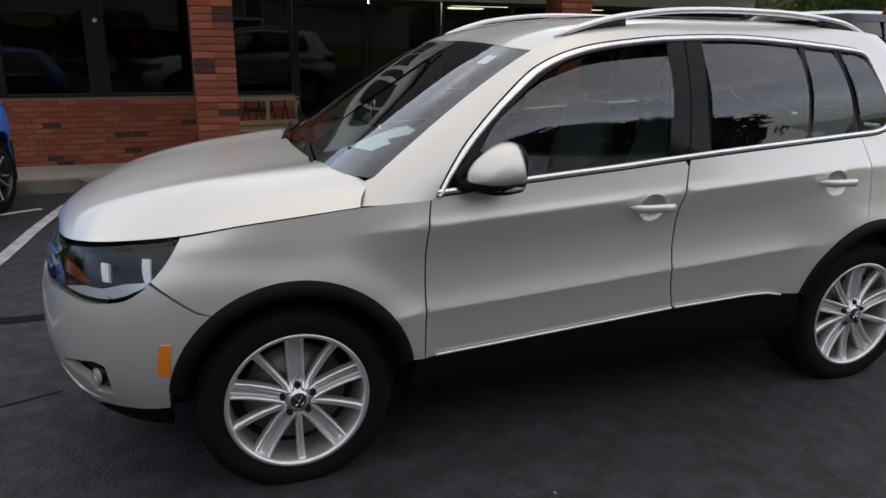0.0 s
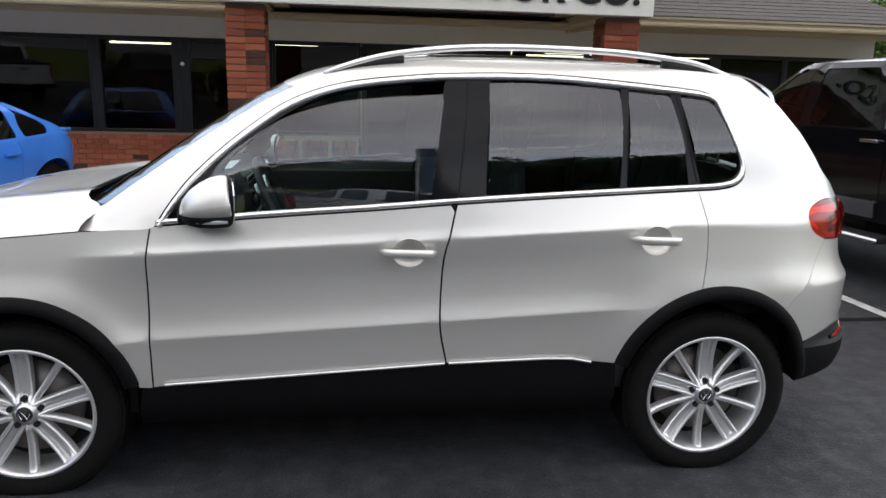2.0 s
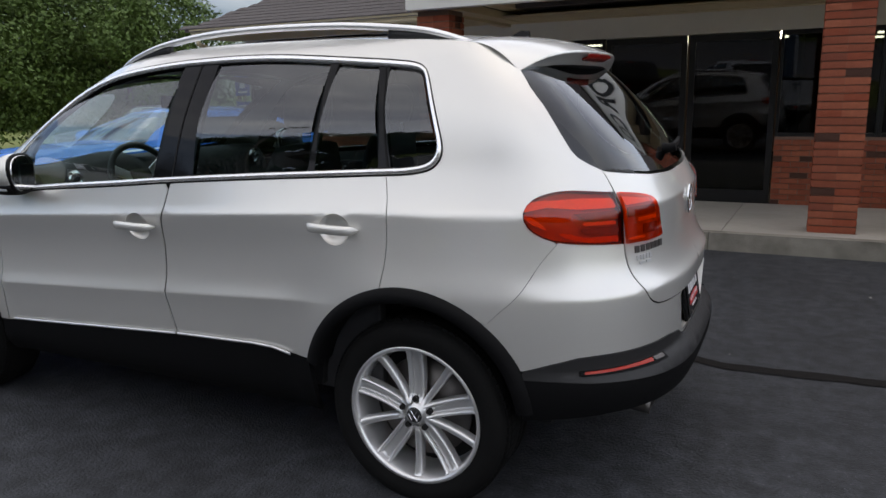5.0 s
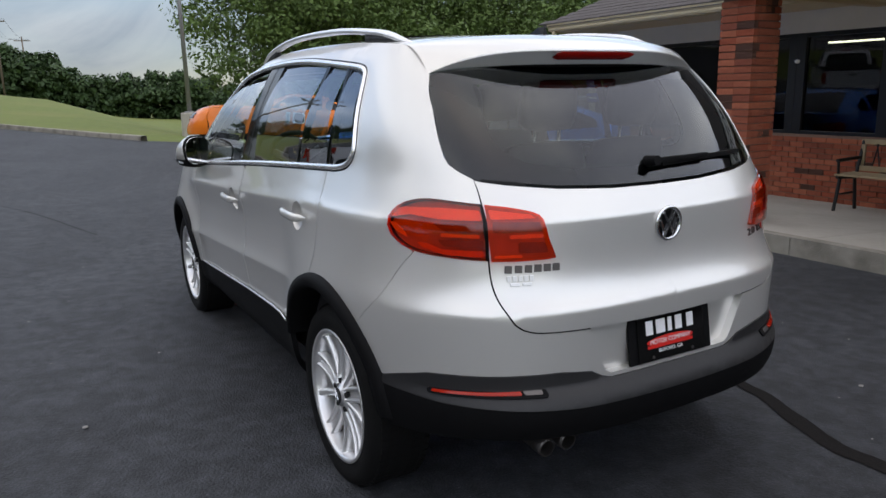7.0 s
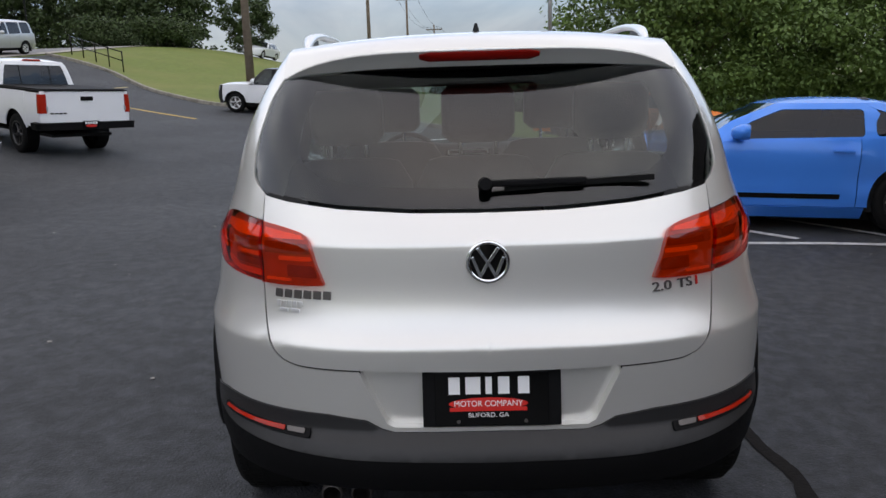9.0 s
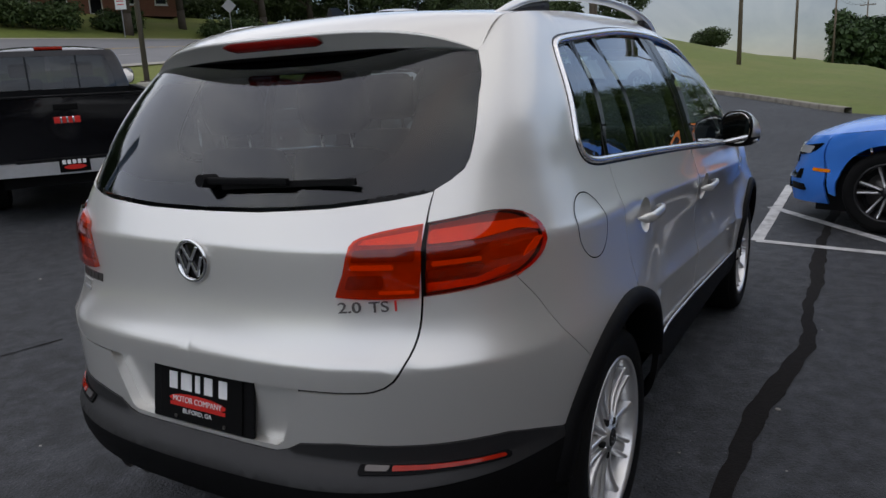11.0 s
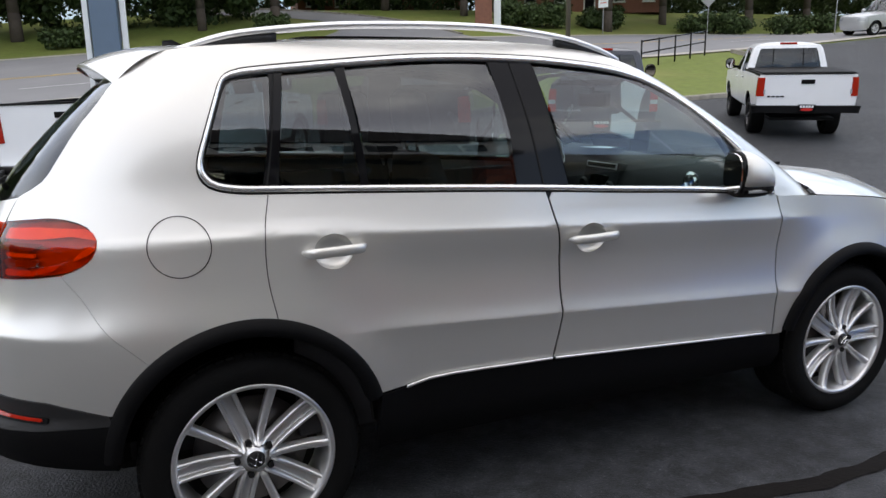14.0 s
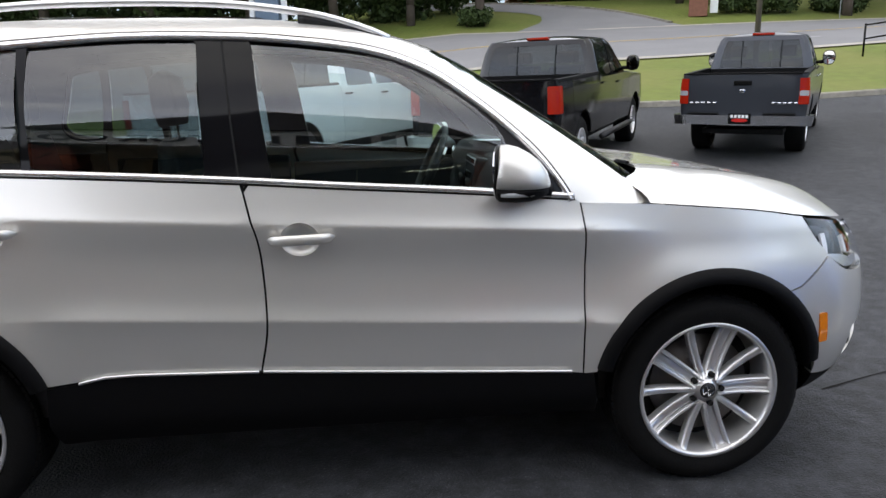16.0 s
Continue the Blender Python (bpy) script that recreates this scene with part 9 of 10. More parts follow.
# ---------------------------------------------------------------- verge, road, poles, signs
def kerb_run(name, points, label, width=0.17, height=0.13):
    """A kerb that follows the ground along a line, with its top proud of the lot."""
    pts = dense(points, 0.6, closed=False)
    vs = []
    for i, p in enumerate(pts):
        a, b = np.array(pts[max(i - 1, 0)]), np.array(pts[min(i + 1, len(pts) - 1)])
        t = (b - a) / np.linalg.norm(b - a)
        n = np.array([-t[1], t[0]])
        for off, h in ((-0.02, -0.06), (0.0, height - 0.02), (0.02, height), (width, height), (width + 0.02, -0.06)):
            q = np.array(p) + n * off
            vs.append((q[0], q[1], ground_z(q[0], q[1]) + h))
    m = len(pts)
    fs = [(i * 5 + j, i * 5 + j + 1, (i + 1) * 5 + j + 1, (i + 1) * 5 + j) for i in range(m - 1) for j in range(4)]
    return tagged(new(name, mesh_of(name, vs, fs, KERB, False)), label, "kerb", kind="structure")


kerb_run("kerb_north", rounded(LOT_EDGE[:9], 0.5), "worn concrete kerb along the grass verge")
kerb_run("kerb_east", rounded(LOT_EDGE[9:20], 0.5), "worn concrete kerb below the grass hill")

road_x = steps(-70, 100, 85)
sheet("road", road_x, steps(24.0, 41.5, 12), ROAD, "pale grey asphalt road", "road", lift=0.014)
sheet("gutter", road_x, [23.4, 24.0], CONCRETE, "pale concrete road gutter", "gutter", lift=0.02)
sheet("gutter", road_x, [41.5, 42.1], CONCRETE, "pale concrete road gutter", "gutter", lift=0.02)
YELLOW = material("yellow_paint", (0.55, 0.36, 0.08), rough=0.7, grain=0.15, scale=20, stain=0.6, stain_scale=4, stain_color=(0.25, 0.2, 0.1))
for y in (31.6, 31.9):
    sheet("lane_line", road_x, [y, y + 0.12], YELLOW, "yellow centre line", "road marking", lift=0.020)
for k in range(14):
    x = -60 + k * 11
    sheet("lane_line", steps(x, x + 3, 2), [27.6, 27.72], LINE, "white lane dash", "road marking", lift=0.020)


def strip_line(name, a, b, w, mat, label, lift=0.008):
    a, b = np.array(a, float), np.array(b, float)
    t = (b - a) / np.linalg.norm(b - a)
    n = np.array([-t[1], t[0]]) * w / 2
    pts = dense([tuple(a), tuple(b)], 0.8, closed=False)
    vs = [(q[0] + s * n[0], q[1] + s * n[1], ground_z(q[0], q[1]) + lift) for q in pts for s in (-1, 1)]
    return tagged(new(name, mesh_of(name, vs, [(2 * i, 2 * i + 1, 2 * i + 3, 2 * i + 2) for i in range(len(pts) - 1)], mat)), label, "marking", kind="structure")


strip_line("drive_line", (19.7, 8.4), (25.5, 15.8), 0.16, YELLOW, "faded yellow line down the exit drive")
strip_line("drive_arrow", (25.2, 13.4), (26.8, 14.6), 0.35, LINE, "white arrow shaft painted on the drive")
strip_line("drive_arrow", (26.3, 15.1), (27.3, 14.2), 0.5, LINE, "white arrow head painted on the drive")

# far driveway that climbs from the road between the lawns
drive = rounded([(15.0, 41.0), (15.6, 46.0), (14.0, 51.0), (9.5, 55.0), (2.0, 57.0)], 1.0)
left, right = [], []
for i, p in enumerate(drive):
    a, b = np.array(drive[max(i - 1, 0)]), np.array(drive[min(i + 1, len(drive) - 1)])
    t = (b - a) / np.linalg.norm(b - a)
    w = 2.6 + 3.0 * max(0, 1 - i / 8)
    left.append((p[0] - t[1] * w, p[1] + t[0] * w))
    right.append((p[0] + t[1] * w, p[1] - t[0] * w))
vs = [(x, y, ground_z(x, y) + 0.012) for l, r in zip(left, right) for x, y in (l, ((l[0] + r[0]) / 2, (l[1] + r[1]) / 2), r)]
fs = [(3 * i + j, 3 * i + j + 1, 3 * i + j + 4, 3 * i + j + 3) for i in range(len(drive) - 1) for j in range(2)]
tagged(new("driveway", mesh_of("driveway", vs, [f[::-1] for f in fs], ROAD)), "pale asphalt driveway climbing between lawns", "driveway", kind="structure")
kerb_run("drive_kerb", [p for p in right[3:]], "pale concrete kerb of the driveway")

WOOD = material("weathered_wood", (0.16, 0.125, 0.095), rough=0.9, grain=0.35, scale=7, bump=0.5, bump_scale=35, stain=0.4, stain_scale=1.2)
GALV = material("galvanised_steel", (0.30, 0.30, 0.30), rough=0.5, metal=0.6, grain=0.1, scale=10)
BROWN_STEEL = material("brown_pole_paint", (0.12, 0.10, 0.085), rough=0.55, grain=0.1, scale=6)
SIGN_BLUE = material("sign_blue_grey", (0.10, 0.15, 0.21), rough=0.5, grain=0.08, scale=5)
SIGN_WHITE = material("sign_white", (0.70, 0.72, 0.72), rough=0.5, grain=0.05, scale=8)


def lamp_post(x, y, h, mat, base_h=0.7):
    ob = thing("light_pole", "tall brown parking-lot light pole on a round concrete base", "light pole", Matrix.Translation((x, y, ground_z(x, y) - 0.03)))
    vs, fs = lathe([(0.0, base_h), (0.26, base_h), (0.29, base_h - 0.03), (0.30, -0.1)], 24, "z")
    part_mesh("base", mesh_of("base", vs, [f[::-1] for f in fs], CONCRETE, False), ob, "round concrete base")
    bm = bmesh.new()
    box(bm, -0.13, 0.13, -0.13, 0.13, base_h, base_h + 0.04, bevel=0.01)
    part("base_plate", bm, mat, ob)
    bm = bmesh.new()
    rod(bm, (0, 0, base_h + 0.03), (0, 0, h), 0.075, 0.055, 16)
    part("pole", bm, mat, ob, smooth=True)
    for s in (1, -1):
        bm = bmesh.new()
        rod(bm, (0, 0, h - 0.1), (0.5 * s, 0, h + 0.05), 0.03, seg=8)
        box(bm, 0.45 * s - 0.3, 0.45 * s + 0.3, -0.18, 0.18, h + 0.03, h + 0.13, bevel=0.03)
        part("lamp_head", bm, mat, ob)
    return ob


lamp_post(10.6, 15.9, 8.5, BROWN_STEEL)
lamp_post(21.6, -3.2, 8.0, GALV, 0.8)


def utility_pole(x, y, h, r=0.14):
    ob = thing("utility_pole", "weathered round wooden utility pole with a cross-arm", "utility pole", Matrix.Translation((x, y, ground_z(x, y) - 0.05)), "utility poles")
    bm = bmesh.new()
    rod(bm, (0, 0, 0), (0, 0, h), r, r * 0.65, 14)
    part("pole", bm, WOOD, ob, smooth=True)
    bm = bmesh.new()
    box(bm, -0.06, 0.06, -1.1, 1.1, h - 0.7, h - 0.57, bevel=0.01)
    part("cross_arm", bm, WOOD, ob)
    for s in (-1.0, -0.45, 0.45, 1.0):
        bm = bmesh.new()
        rod(bm, (0, s, h - 0.57), (0, s, h - 0.40), 0.04, 0.03, 8)
        part("insulator", bm, GALV, ob)
    return Vector((x, y, ground_z(x, y) + h - 0.4))


tops = [utility_pole(26.2, 8.3, 10, 0.18), utility_pole(46, 5.6, 9.5), utility_pole(72, 4.6, 9.5), utility_pole(100, 2.6, 9.5), utility_pole(130, -0.5, 9.5)]
for a, b in zip(tops[:-1], tops[1:]):
    for s in (-1.0, 0.45, 1.0):
        vs, n = [], 16
        for i in range(n + 1):
            t = i / n
            p = a.lerp(b, t) + Vector((0, s, -0.9 * 4 * t * (1 - t)))
            for k in range(4):
                vs.append((p.x, p.y + 0.014 * math.cos(k * math.pi / 2), p.z + 0.014 * math.sin(k * math.pi / 2)))
        fs = [(4 * i + k, 4 * i + (k + 1) % 4, 4 * i + 4 + (k + 1) % 4, 4 * i + 4 + k) for i in range(n) for k in range(4)]
        tagged(new("overhead_wire", mesh_of("overhead_wire", vs, fs, RUBBER)), "thin black overhead wire between wooden poles", "wire", "overhead wires")

# tall dealer sign mast: blue-grey column between white edge posts
ob = thing("sign_mast", "tall blue-grey sign column with white edge posts", "sign", Matrix.Translation((-1.75, 12.9, ground_z(-1.75, 12.9) - 0.02)) @ pose(0, 0, 0, 0, 0, -8))
bm = bmesh.new()
box(bm, -0.24, 0.24, -0.16, 0.16, 0, 8.0, bevel=0.02)
part("column", bm, SIGN_BLUE, ob)
for s in (-0.33, 0.33):
    bm = bmesh.new()
    box(bm, s - 0.05, s + 0.05, -0.07, 0.07, 0, 8.0, bevel=0.01)
    part("edge_post", bm, SIGN_WHITE, ob)
bm = bmesh.new()
box(bm, -0.6, 0.6, -0.4, 0.4, -0.05, 0.22, bevel=0.03)
part("footing", bm, CONCRETE, ob)


def pipe_fence(a, b, n, label):
    a, b = Vector((*a, ground_z(*a))), Vector((*b, ground_z(*b)))
    ob = thing("fence", label, "fence", Matrix.Translation(a))
    for i in range(n + 1):
        p = (b - a) * i / n
        bm = bmesh.new()
        rod(bm, p - Vector((0, 0, 0.1)), p + Vector((0, 0, 1.05)), 0.035, seg=10)
        part("post", bm, GLOSS_BLACK, ob, smooth=True)
    for z in (1.0, 0.55):
        bm = bmesh.new()
        rod(bm, Vector((0, 0, z)), (b - a) + Vector((0, 0, z)), 0.028, seg=10)
        part("rail", bm, GLOSS_BLACK, ob, smooth=True)


pipe_fence((17.2, 20.9), (22.2, 22.9), 4, "black steel pipe fence along the road")
pipe_fence((35.6, 17.6), (40.2, 22.6), 4, "black steel pipe fence by the exit drive")


def road_sign(x, y, h, shape, w, mat, label, yaw=-60, bars=0):
    ob = thing("road_sign", label, "sign", Matrix.Translation((x, y, ground_z(x, y))) @ pose(0, 0, 0, 0, 0, yaw))
    bm = bmesh.new()
    rod(bm, (0, 0, -0.1), (0, 0, h), 0.03, seg=8)
    part("post", bm, GALV, ob)
    bm = bmesh.new()
    box(bm, -w / 2, w / 2, -0.045, -0.033, -w / 2 * shape, w / 2 * shape, pose(0, 0, h, 0, 45 if shape == 1.0 and bars == 9 else 0, 0), bevel=0.004)
    part("panel", bm, mat, ob)
    for i in range(bars if bars < 9 else 0):
        bm = bmesh.new()
        box(bm, -w * 0.32, w * 0.32, -0.052, -0.044, h + w * shape * (0.22 - 0.3 * i) - 0.03, h + w * shape * (0.22 - 0.3 * i) + 0.03)
        part("sign_bar", bm, WHITE if mat is not SIGN_WHITE else RED_PRINT, ob)


BRICK_FAR = material("far_brick", (0.22, 0.095, 0.065), rough=0.9, grain=0.25, scale=6, bump=0.3, bump_scale=12)
GREEN_SIGN = material("sign_green", (0.02, 0.16, 0.09), rough=0.4)
road_sign(31.0, 43.0, 2.2, 1.0, 0.75, SIGN_WHITE, "square white and red no-entry sign on a post", -60, 2)
road_sign(38.0, 40.0, 2.5, 1.0, 0.75, GALV, "grey back of a diamond road sign", -60, 9)
road_sign(34.9, 26.8, 2.8, 0.28, 0.9, GREEN_SIGN, "small street-name sign on a post", -40, 1)
bm = bmesh.new()
rod(bm, (0, 0, -0.1), (0, 0, 5.5), 0.06, 0.05, 12)
ob = thing("lamp_standard", "slim black lamp standard beside the drive", "lamp post", Matrix.Translation((40.5, 25.2, ground_z(40.5, 25.2))))
part("post", bm, GLOSS_BLACK, ob)
bm = bmesh.new()
box(bm, -0.7, 0.1, -0.12, 0.12, 5.45, 5.57, bevel=0.03)
part("lamp_head", bm, GLOSS_BLACK, ob)

# brick gate pier with a white sign beside the driveway
ob = thing("gate_pier", "brick entrance pier with a white panel", "pier", Matrix.Translation((22.8, 46.0, ground_z(22.8, 46.0) - 0.05)) @ pose(0, 0, 0, 0, 0, -25))
bm = bmesh.new()
box(bm, -0.6, 0.6, -0.4, 0.4, 0, 2.1, bevel=0.02)
part("pier", bm, BRICK_FAR, ob)
bm = bmesh.new()
box(bm, 0.75, 1.25, -0.06, 0.06, 0.2, 2.0, bevel=0.02)
part("panel", bm, SIGN_WHITE, ob)


# ---------------------------------------------------------------- trees and shrubs
def leaf_material(name, dark, light):
    m = bpy.data.materials.new(name)
    m.use_nodes = True
    n, l = m.node_tree.nodes, m.node_tree.links
    b = n["Principled BSDF"]
    geo = n.new("ShaderNodeNewGeometry")
    co = n.new("ShaderNodeTexCoord")
    no = n.new("ShaderNodeTexNoise")
    no.inputs["Scale"].default_value = 0.8
    add = n.new("ShaderNodeMath")
    add.operation = "ADD"
    half_ = n.new("ShaderNodeMath")
    half_.operation, half_.inputs[1].default_value = "MULTIPLY", 0.5
    mx = n.new("ShaderNodeMix")
    mx.data_type = "RGBA"
    mx.inputs["A"].default_value, mx.inputs["B"].default_value = (*dark, 1), (*light, 1)
    l.new(co.outputs["Object"], no.inputs["Vector"])
    l.new(geo.outputs["Random Per Island"], add.inputs[0])
    l.new(no.outputs["Fac"], add.inputs[1])
    l.new(add.outputs[0], half_.inputs[0])
    l.new(half_.outputs[0], mx.inputs["Factor"])
    l.new(mx.outputs["Result"], b.inputs["Base Color"])
    b.inputs["Roughness"].default_value = 0.6
    b.inputs["IOR"].default_value = 1.35
    return m


LEAF = leaf_material("leaves", (0.045, 0.085, 0.02), (0.13, 0.20, 0.05))
LEAF_DARK = leaf_material("dark_leaves", (0.016, 0.032, 0.010), (0.060, 0.095, 0.026))
LEAF_PINE = leaf_material("hill_leaves", (0.016, 0.036, 0.012), (0.055, 0.10, 0.032))
BARK = material("bark", (0.075, 0.058, 0.045), rough=0.95, grain=0.4, scale=5, bump=0.8, bump_scale=22, stain=0.4, stain_scale=1.5)


def quads(name, v, mat):
    """A mesh of loose quads from an (n, 4, 3) array."""
    n = len(v)
    me = bpy.data.meshes.new(name)
    me.vertices.add(4 * n)
    me.vertices.foreach_set("co", np.asarray(v, np.float32).ravel())
    me.loops.add(4 * n)
    me.loops.foreach_set("vertex_index", np.arange(4 * n, dtype=np.int32))
    me.polygons.add(n)
    me.polygons.foreach_set("loop_start", np.arange(0, 4 * n, 4, dtype=np.int32))
    me.polygons.foreach_set("loop_total", np.full(n, 4, np.int32))
    me.update(calc_edges=True)
    me.materials.append(mat)
    return me


def leaves(rng, centres, radii, per, size):
    """Leaf quads in clumps: each clump a flattened cloud, its leaves tilted every way but mostly facing up and out."""
    c = np.repeat(centres, per, 0)
    r = np.repeat(radii, per)[:, None]
    d = rng.normal(size=c.shape)
    d /= np.linalg.norm(d, axis=1, keepdims=True)
    p = c + d * r * (rng.random((len(c), 1)) ** 0.45) * (1, 1, 0.75)
    nrm = d * 0.7 + rng.normal(size=c.shape) * 0.5 + (0, 0, 0.35)
    nrm /= np.linalg.norm(nrm, axis=1, keepdims=True)
    a = np.cross(nrm, rng.normal(size=c.shape))
    a /= np.linalg.norm(a, axis=1, keepdims=True) + 1e-9
    b = np.cross(nrm, a)
    s = size * (0.6 + 0.8 * rng.random((len(c), 1)))
    return np.stack([p - a * s, p - b * s * 0.55, p + a * s, p + b * s * 0.55], 1)


def limb(bm, a, b, r0, r1, bend, rng, seg=7, n=4):
    pts = []
    for i in range(n + 1):
        t = i / n
        p = Vector(a).lerp(Vector(b), t) + Vector(tuple(rng.normal(size=3) * bend * math.sin(math.pi * t)))
        pts.append((p, r0 + (r1 - r0) * t))
    for (p, r), (q, s) in zip(pts[:-1], pts[1:]):
        rod(bm, p, q, r, s, seg)


def tree(name, label, x, y, h, crown, base, mat, seed, clumps=90, per=90, size=0.13, trunk=0.22):
    """A tree: tapered trunk with limbs, and a crown of leaf clumps with gaps."""
    rng = np.random.default_rng(seed)
    ob = thing(name, label, "tree", Matrix.Translation((x, y, ground_z(x, y) - 0.1)), "trees")
    mid = (h + base) / 2
    bm = bmesh.new()
    limb(bm, (0, 0, 0), (0.2, 0.1, h * 0.55), trunk, trunk * 0.55, 0.06, rng, 10, 5)
    limb(bm, (0.2, 0.1, h * 0.55), (0, 0, h * 0.93), trunk * 0.55, 0.03, 0.1, rng, 8, 4)
    for i in range(11):
        a = 2.4 * i
        z0 = base * 0.8 + (h * 0.75 - base * 0.8) * i / 10
        rr = crown * (0.85 - 0.4 * i / 10)
        limb(bm, (0.1, 0.05, z0), (rr * math.cos(a), rr * math.sin(a), z0 + 0.25 * (h - z0)), trunk * 0.4, 0.02, 0.15, rng, 6, 4)
    part("trunk", bm, BARK, ob, smooth=True)
    d = rng.normal(size=(clumps, 3))
    d /= np.linalg.norm(d, axis=1, keepdims=True)
    q = rng.random((clumps, 1)) ** 0.35
    lump = 1 + 0.22 * np.sin(3 * np.arctan2(d[:, 1], d[:, 0]) + seed)[:, None] * (1 - np.abs(d[:, 2:]))
    cen = d * q * lump * (crown, crown, (h - base) / 2) + (0, 0, mid)
    rad = crown * (0.14 + 0.16 * rng.random(clumps))
    part_mesh("crown", quads("crown", leaves(rng, cen, rad, per, size), mat), ob)
    return ob


def copy_tree(src, x, y, k, turn):
    return copy_thing(src, Matrix.Translation((x, y, ground_z(x, y) - 0.1)) @ pose(0, 0, 0, 0, 0, turn) @ Matrix.Diagonal((k, k, k, 1)))


big = tree("tree", "large dense green broadleaf tree on the lawn", 25.5, -9.5, 9.5, 4.6, 1.3, LEAF, 3, 300, 190, 0.085, 0.26)
copy_tree(big, 28.5, -15.5, 1.08, 70)
copy_tree(big, 25.0, -21.0, 0.95, 150)
copy_tree(big, 34.0, -25.0, 0.9, 220)
copy_tree(big, -26.0, -31.0, 0.72, 20)
copy_tree(big, -33.0, -29.0, 0.8, 100)
copy_tree(big, -41.0, -30.0, 0.9, 210)
road_tree = tree("tree", "dark broadleaf tree with a bare lower trunk beyond the road", 32.5, 44.5, 14.0, 5.4, 3.2, LEAF_DARK, 11, 170, 130, 0.14, 0.34)
for i, (x, y, k) in enumerate(((24.5, 53.0, 0.95), (8.0, 46.5, 1.0), (3.5, 47.5, 0.9), (-1.5, 46.0, 1.0), (-7.0, 48.0, 1.1), (-13.0, 46.5, 0.9), (-20.0, 48.0, 1.05), (-28.0, 46.0, 1.0), (-37.0, 47.0, 1.1), (40.5, 48.0, 1.0), (48.0, 46.0, 1.05), (57.0, 48.0, 1.0), (19.5, 58.0, 1.1), (29.0, 56.0, 1.0), (5.0, 61.0, 1.1))):
    copy_tree(road_tree, x, y, k, 47 * i)
tree("tree", "round dark green tree on the crest of the hill", 62.0, 18.0, 6.0, 2.6, 0.3, LEAF_DARK, 17, 90, 120, 0.11, 0.2)


def woods(name, label, rng, xs, ys, heights, mat, count, per, size):
    """A far wood as one mass of leaf clumps from the ground up."""
    x, y = rng.uniform(*xs, count), rng.uniform(*ys, count)
    top = np.array([heights[0] + (heights[1] - heights[0]) * (0.5 + 0.25 * math.sin(a * 0.31) + 0.25 * math.sin(a * 0.83 + b)) for a, b in zip(x + y, y)])
    z = np.array([ground_z(a, b) for a, b in zip(x, y)]) + top * rng.random(count) ** 0.7
    rad = 0.7 + 0.7 * rng.random(count)
    return tagged(new(name, quads(name, leaves(rng, np.stack([x, y, z], 1), rad, per, size), mat)), label, "woods", kind="stuff")


rng = np.random.default_rng(5)
woods("far_woods", "dark dense woods beyond the road", rng, (-75, 75), (64, 72), (13, 20), LEAF_DARK, 2800, 55, 0.42)
woods("hill_woods", "low green tree line behind the grass crest", rng, (100, 108), (-90, 3.0), (3.0, 6.2), LEAF_PINE, 2600, 60, 0.34)
woods("undergrowth", "dark undergrowth below the roadside trees", rng, (-60, 7), (49, 53), (2.0, 6.5), LEAF_DARK, 1100, 60, 0.2)
woods("undergrowth", "dark undergrowth below the far trees", rng, (17, 75), (60, 63), (2.0, 4.0), LEAF_DARK, 700, 60, 0.14)
woods("hill_woods", "dark trees on the far end of the hill", rng, (64, 74), (24, 60), (5, 9), LEAF_DARK, 800, 60, 0.2)
woods("back_woods", "dark woods behind the building", rng, (-75, 40), (-75, -66), (7, 12), LEAF_DARK, 1300, 30, 0.45)


def hedge(x, y, lx, ly, h, yaw, seed, mat=LEAF_DARK):
    g = np.random.default_rng(seed)
    n = int(26 * lx * ly / 6) + 14
    cen = np.stack([g.uniform(-lx / 2, lx / 2, n), g.uniform(-ly / 2, ly / 2, n), h * (0.25 + 0.6 * g.random(n))], 1)
    ob = thing("shrub", "clipped dark green rounded shrub", "shrub", Matrix.Translation((x, y, ground_z(x, y) - 0.1)) @ pose(0, 0, 0, 0, 0, yaw), "shrubs")
    bm = bmesh.new()
    for a in range(5):
        limb(bm, (lx * (a - 2) / 6, 0, 0), (lx * (a - 2) / 5, 0.1, h * 0.7), 0.04, 0.015, 0.05, g, 6, 3)
    part("stems", bm, BARK, ob)
    part_mesh("foliage", quads("foliage", leaves(g, cen, np.full(n, 0.42 * h), 130, 0.11), mat), ob)


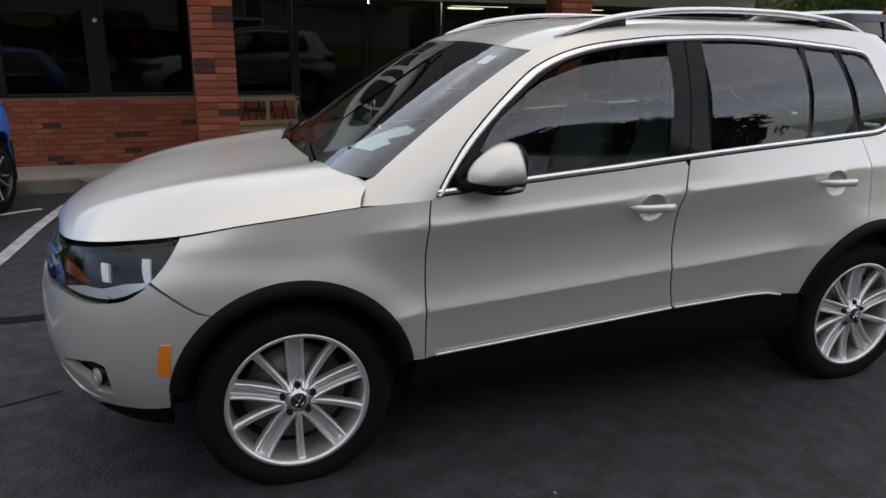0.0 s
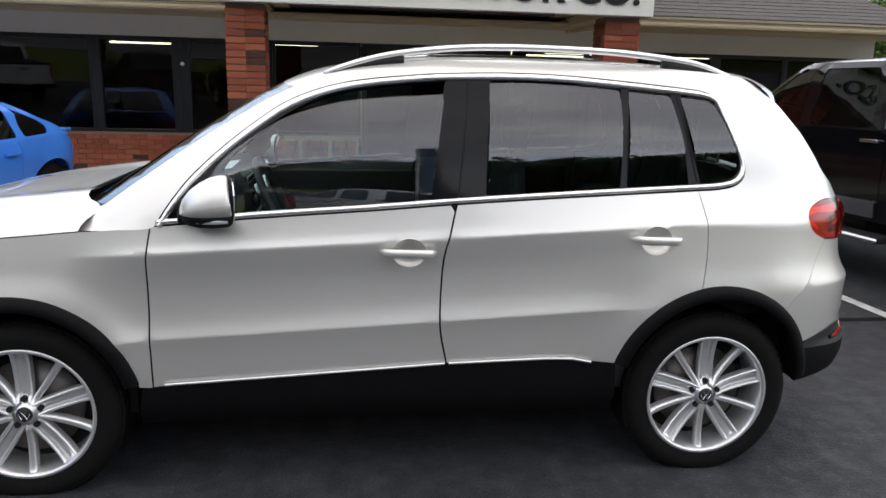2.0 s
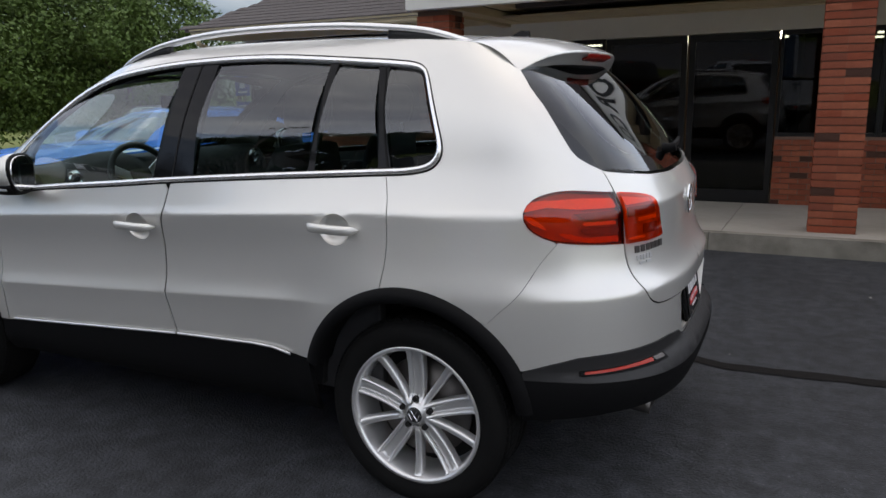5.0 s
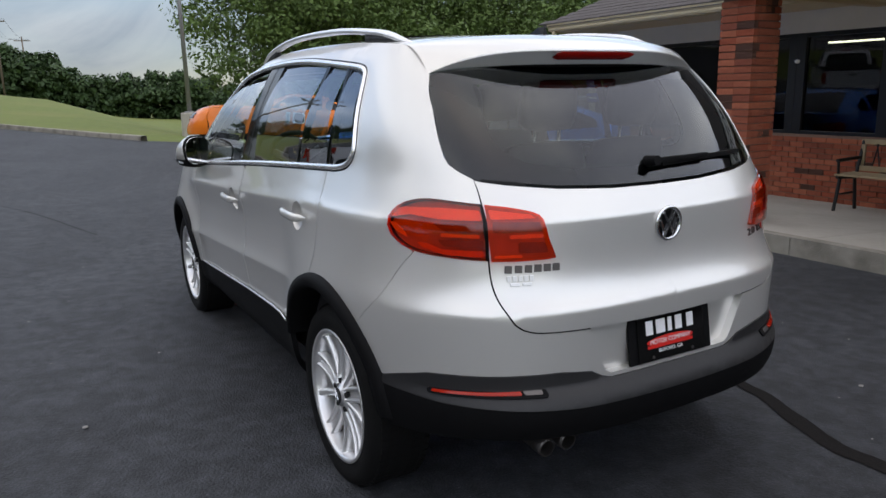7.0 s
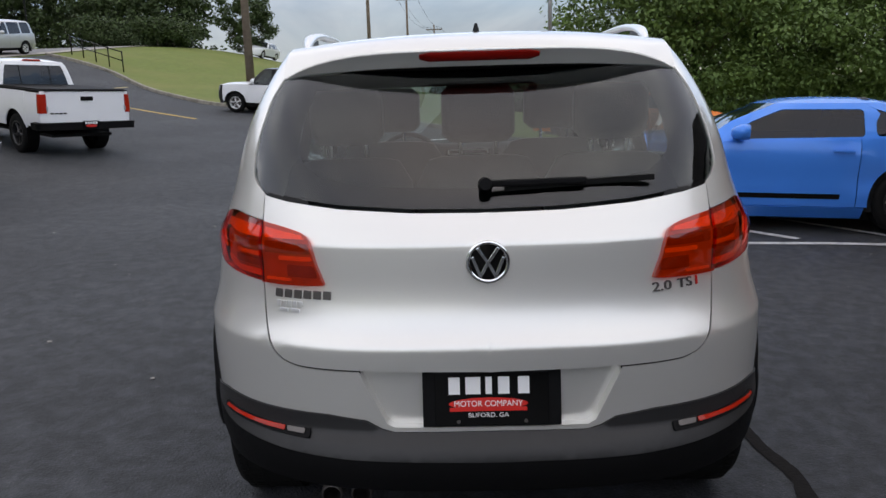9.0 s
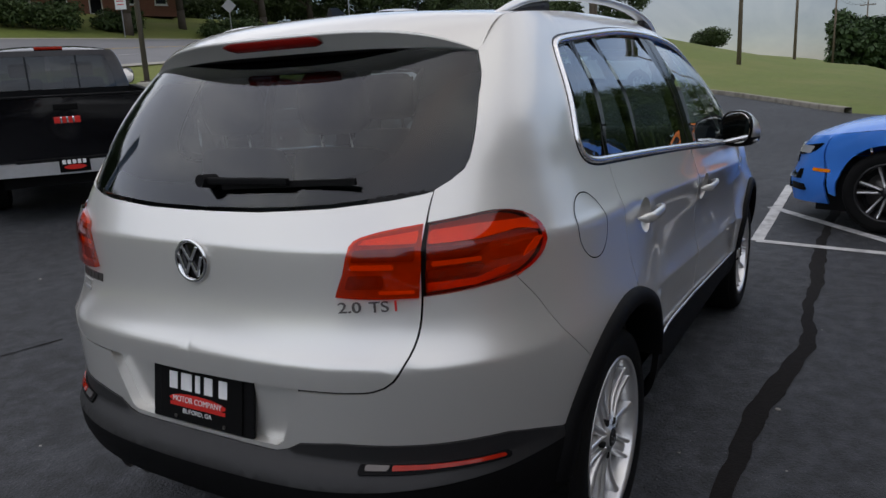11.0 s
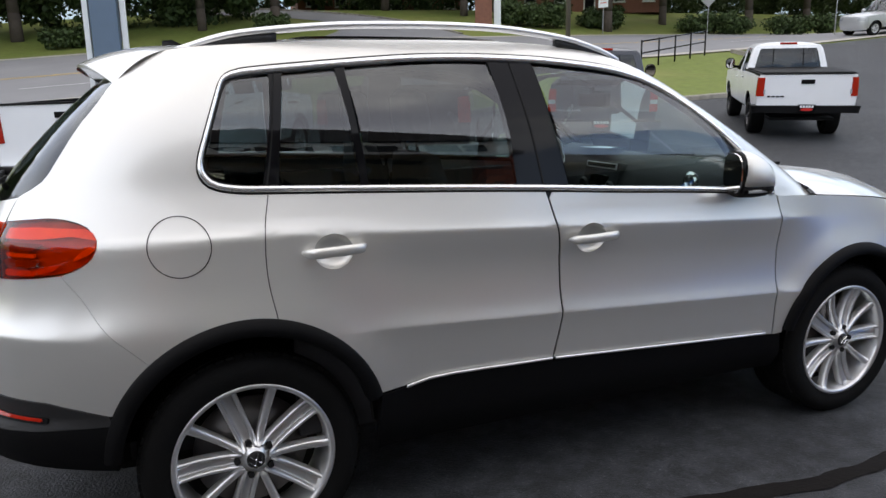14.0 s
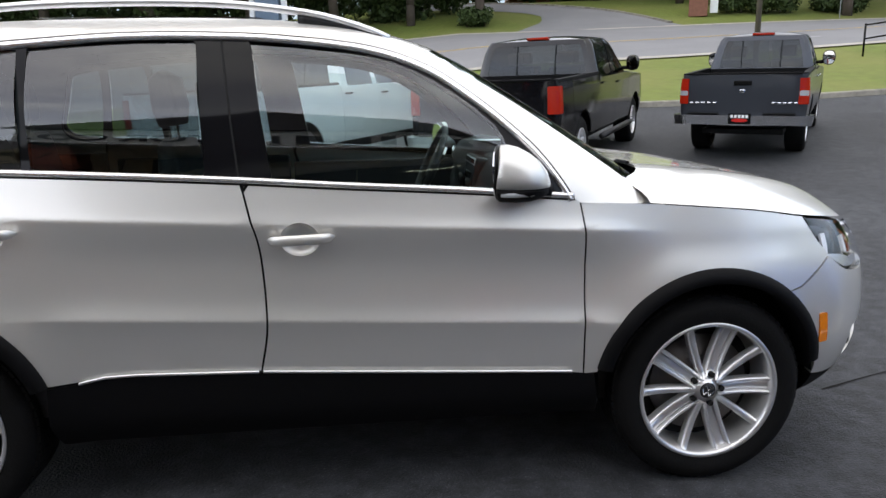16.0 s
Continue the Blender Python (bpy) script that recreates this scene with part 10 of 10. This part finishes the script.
hedge(27.0, 46.5, 5.0, 2.0, 1.9, -20, 1)
hedge(33.0, 46.0, 3.0, 1.8, 1.6, -20, 2)
hedge(41.0, 42.5, 5.0, 2.0, 1.6, -30, 3)
hedge(47.0, 40.0, 4.5, 2.0, 1.5, -30, 4)
hedge(7.5, 45.2, 1.6, 1.4, 1.2, 0, 5)
hedge(56.0, 23.0, 5.0, 3.0, 2.2, 0, 6)
hedge(59.0, 29.0, 6.0, 3.0, 2.6, 0, 7)
hedge(72.0, 12.0, 4.0, 2.5, 1.6, 0, 8)
hedge(-4.0, 44.8, 2.4, 1.4, 1.2, 0, 9)


# ---------------------------------------------------------------- brick houses among the trees
ROOF_FAR = material("far_shingle", (0.07, 0.065, 0.06), rough=0.95, grain=0.25, scale=5)


def house(x, y, w, d, h, yaw, label):
    ob = thing("house", label, "house", Matrix.Translation((x, y, ground_z(x, y) - 0.2)) @ pose(0, 0, 0, 0, 0, yaw))
    bm = bmesh.new()
    box(bm, -w / 2, w / 2, 0, d, 0, h)
    part("wall", bm, BRICK_FAR, ob)
    vs = [(-w / 2 - 0.5, -0.5, h), (w / 2 + 0.5, -0.5, h), (w / 2 + 0.5, d + 0.5, h), (-w / 2 - 0.5, d + 0.5, h), (-w / 2 + 1.5, d / 2, h + 2.6), (w / 2 - 1.5, d / 2, h + 2.6)]
    part_mesh("roof", mesh_of("roof", vs, [(0, 1, 5, 4), (1, 2, 5), (2, 3, 4, 5), (3, 0, 4), (3, 2, 1, 0)], ROOF_FAR, False), ob)
    n = int(w / 2.6)
    for i in range(n):
        cx = -w / 2 + w * (i + 0.5) / n
        door = i == n // 2
        win = new("door" if door else "window")
        win.parent = ob
        win.location = (cx, 0, 0)
        z0, z1 = (0.1, 2.2) if door else (1.0, 2.3)
        bm = bmesh.new()
        box(bm, -0.55, 0.55, -0.06, 0.02, z0, z1, bevel=0.01)
        part("frame", bm, SIGN_WHITE, win)
        bm = bmesh.new()
        box(bm, -0.45, 0.45, -0.075, -0.03, z0 + 0.1, z1 - 0.1)
        part("pane", bm, GLOSS_BLACK, win)
        bm = bmesh.new()
        box(bm, -0.62, 0.62, -0.14, 0.0, z0 - 0.08, z0)
        part("sill", bm, SIGN_WHITE, win)


house(22.0, 66.0, 16, 9, 3.2, -8, "low red brick house with a dark roof among trees")
house(40.0, 58.0, 14, 9, 3.0, -25, "low red brick house with a dark roof behind shrubs")
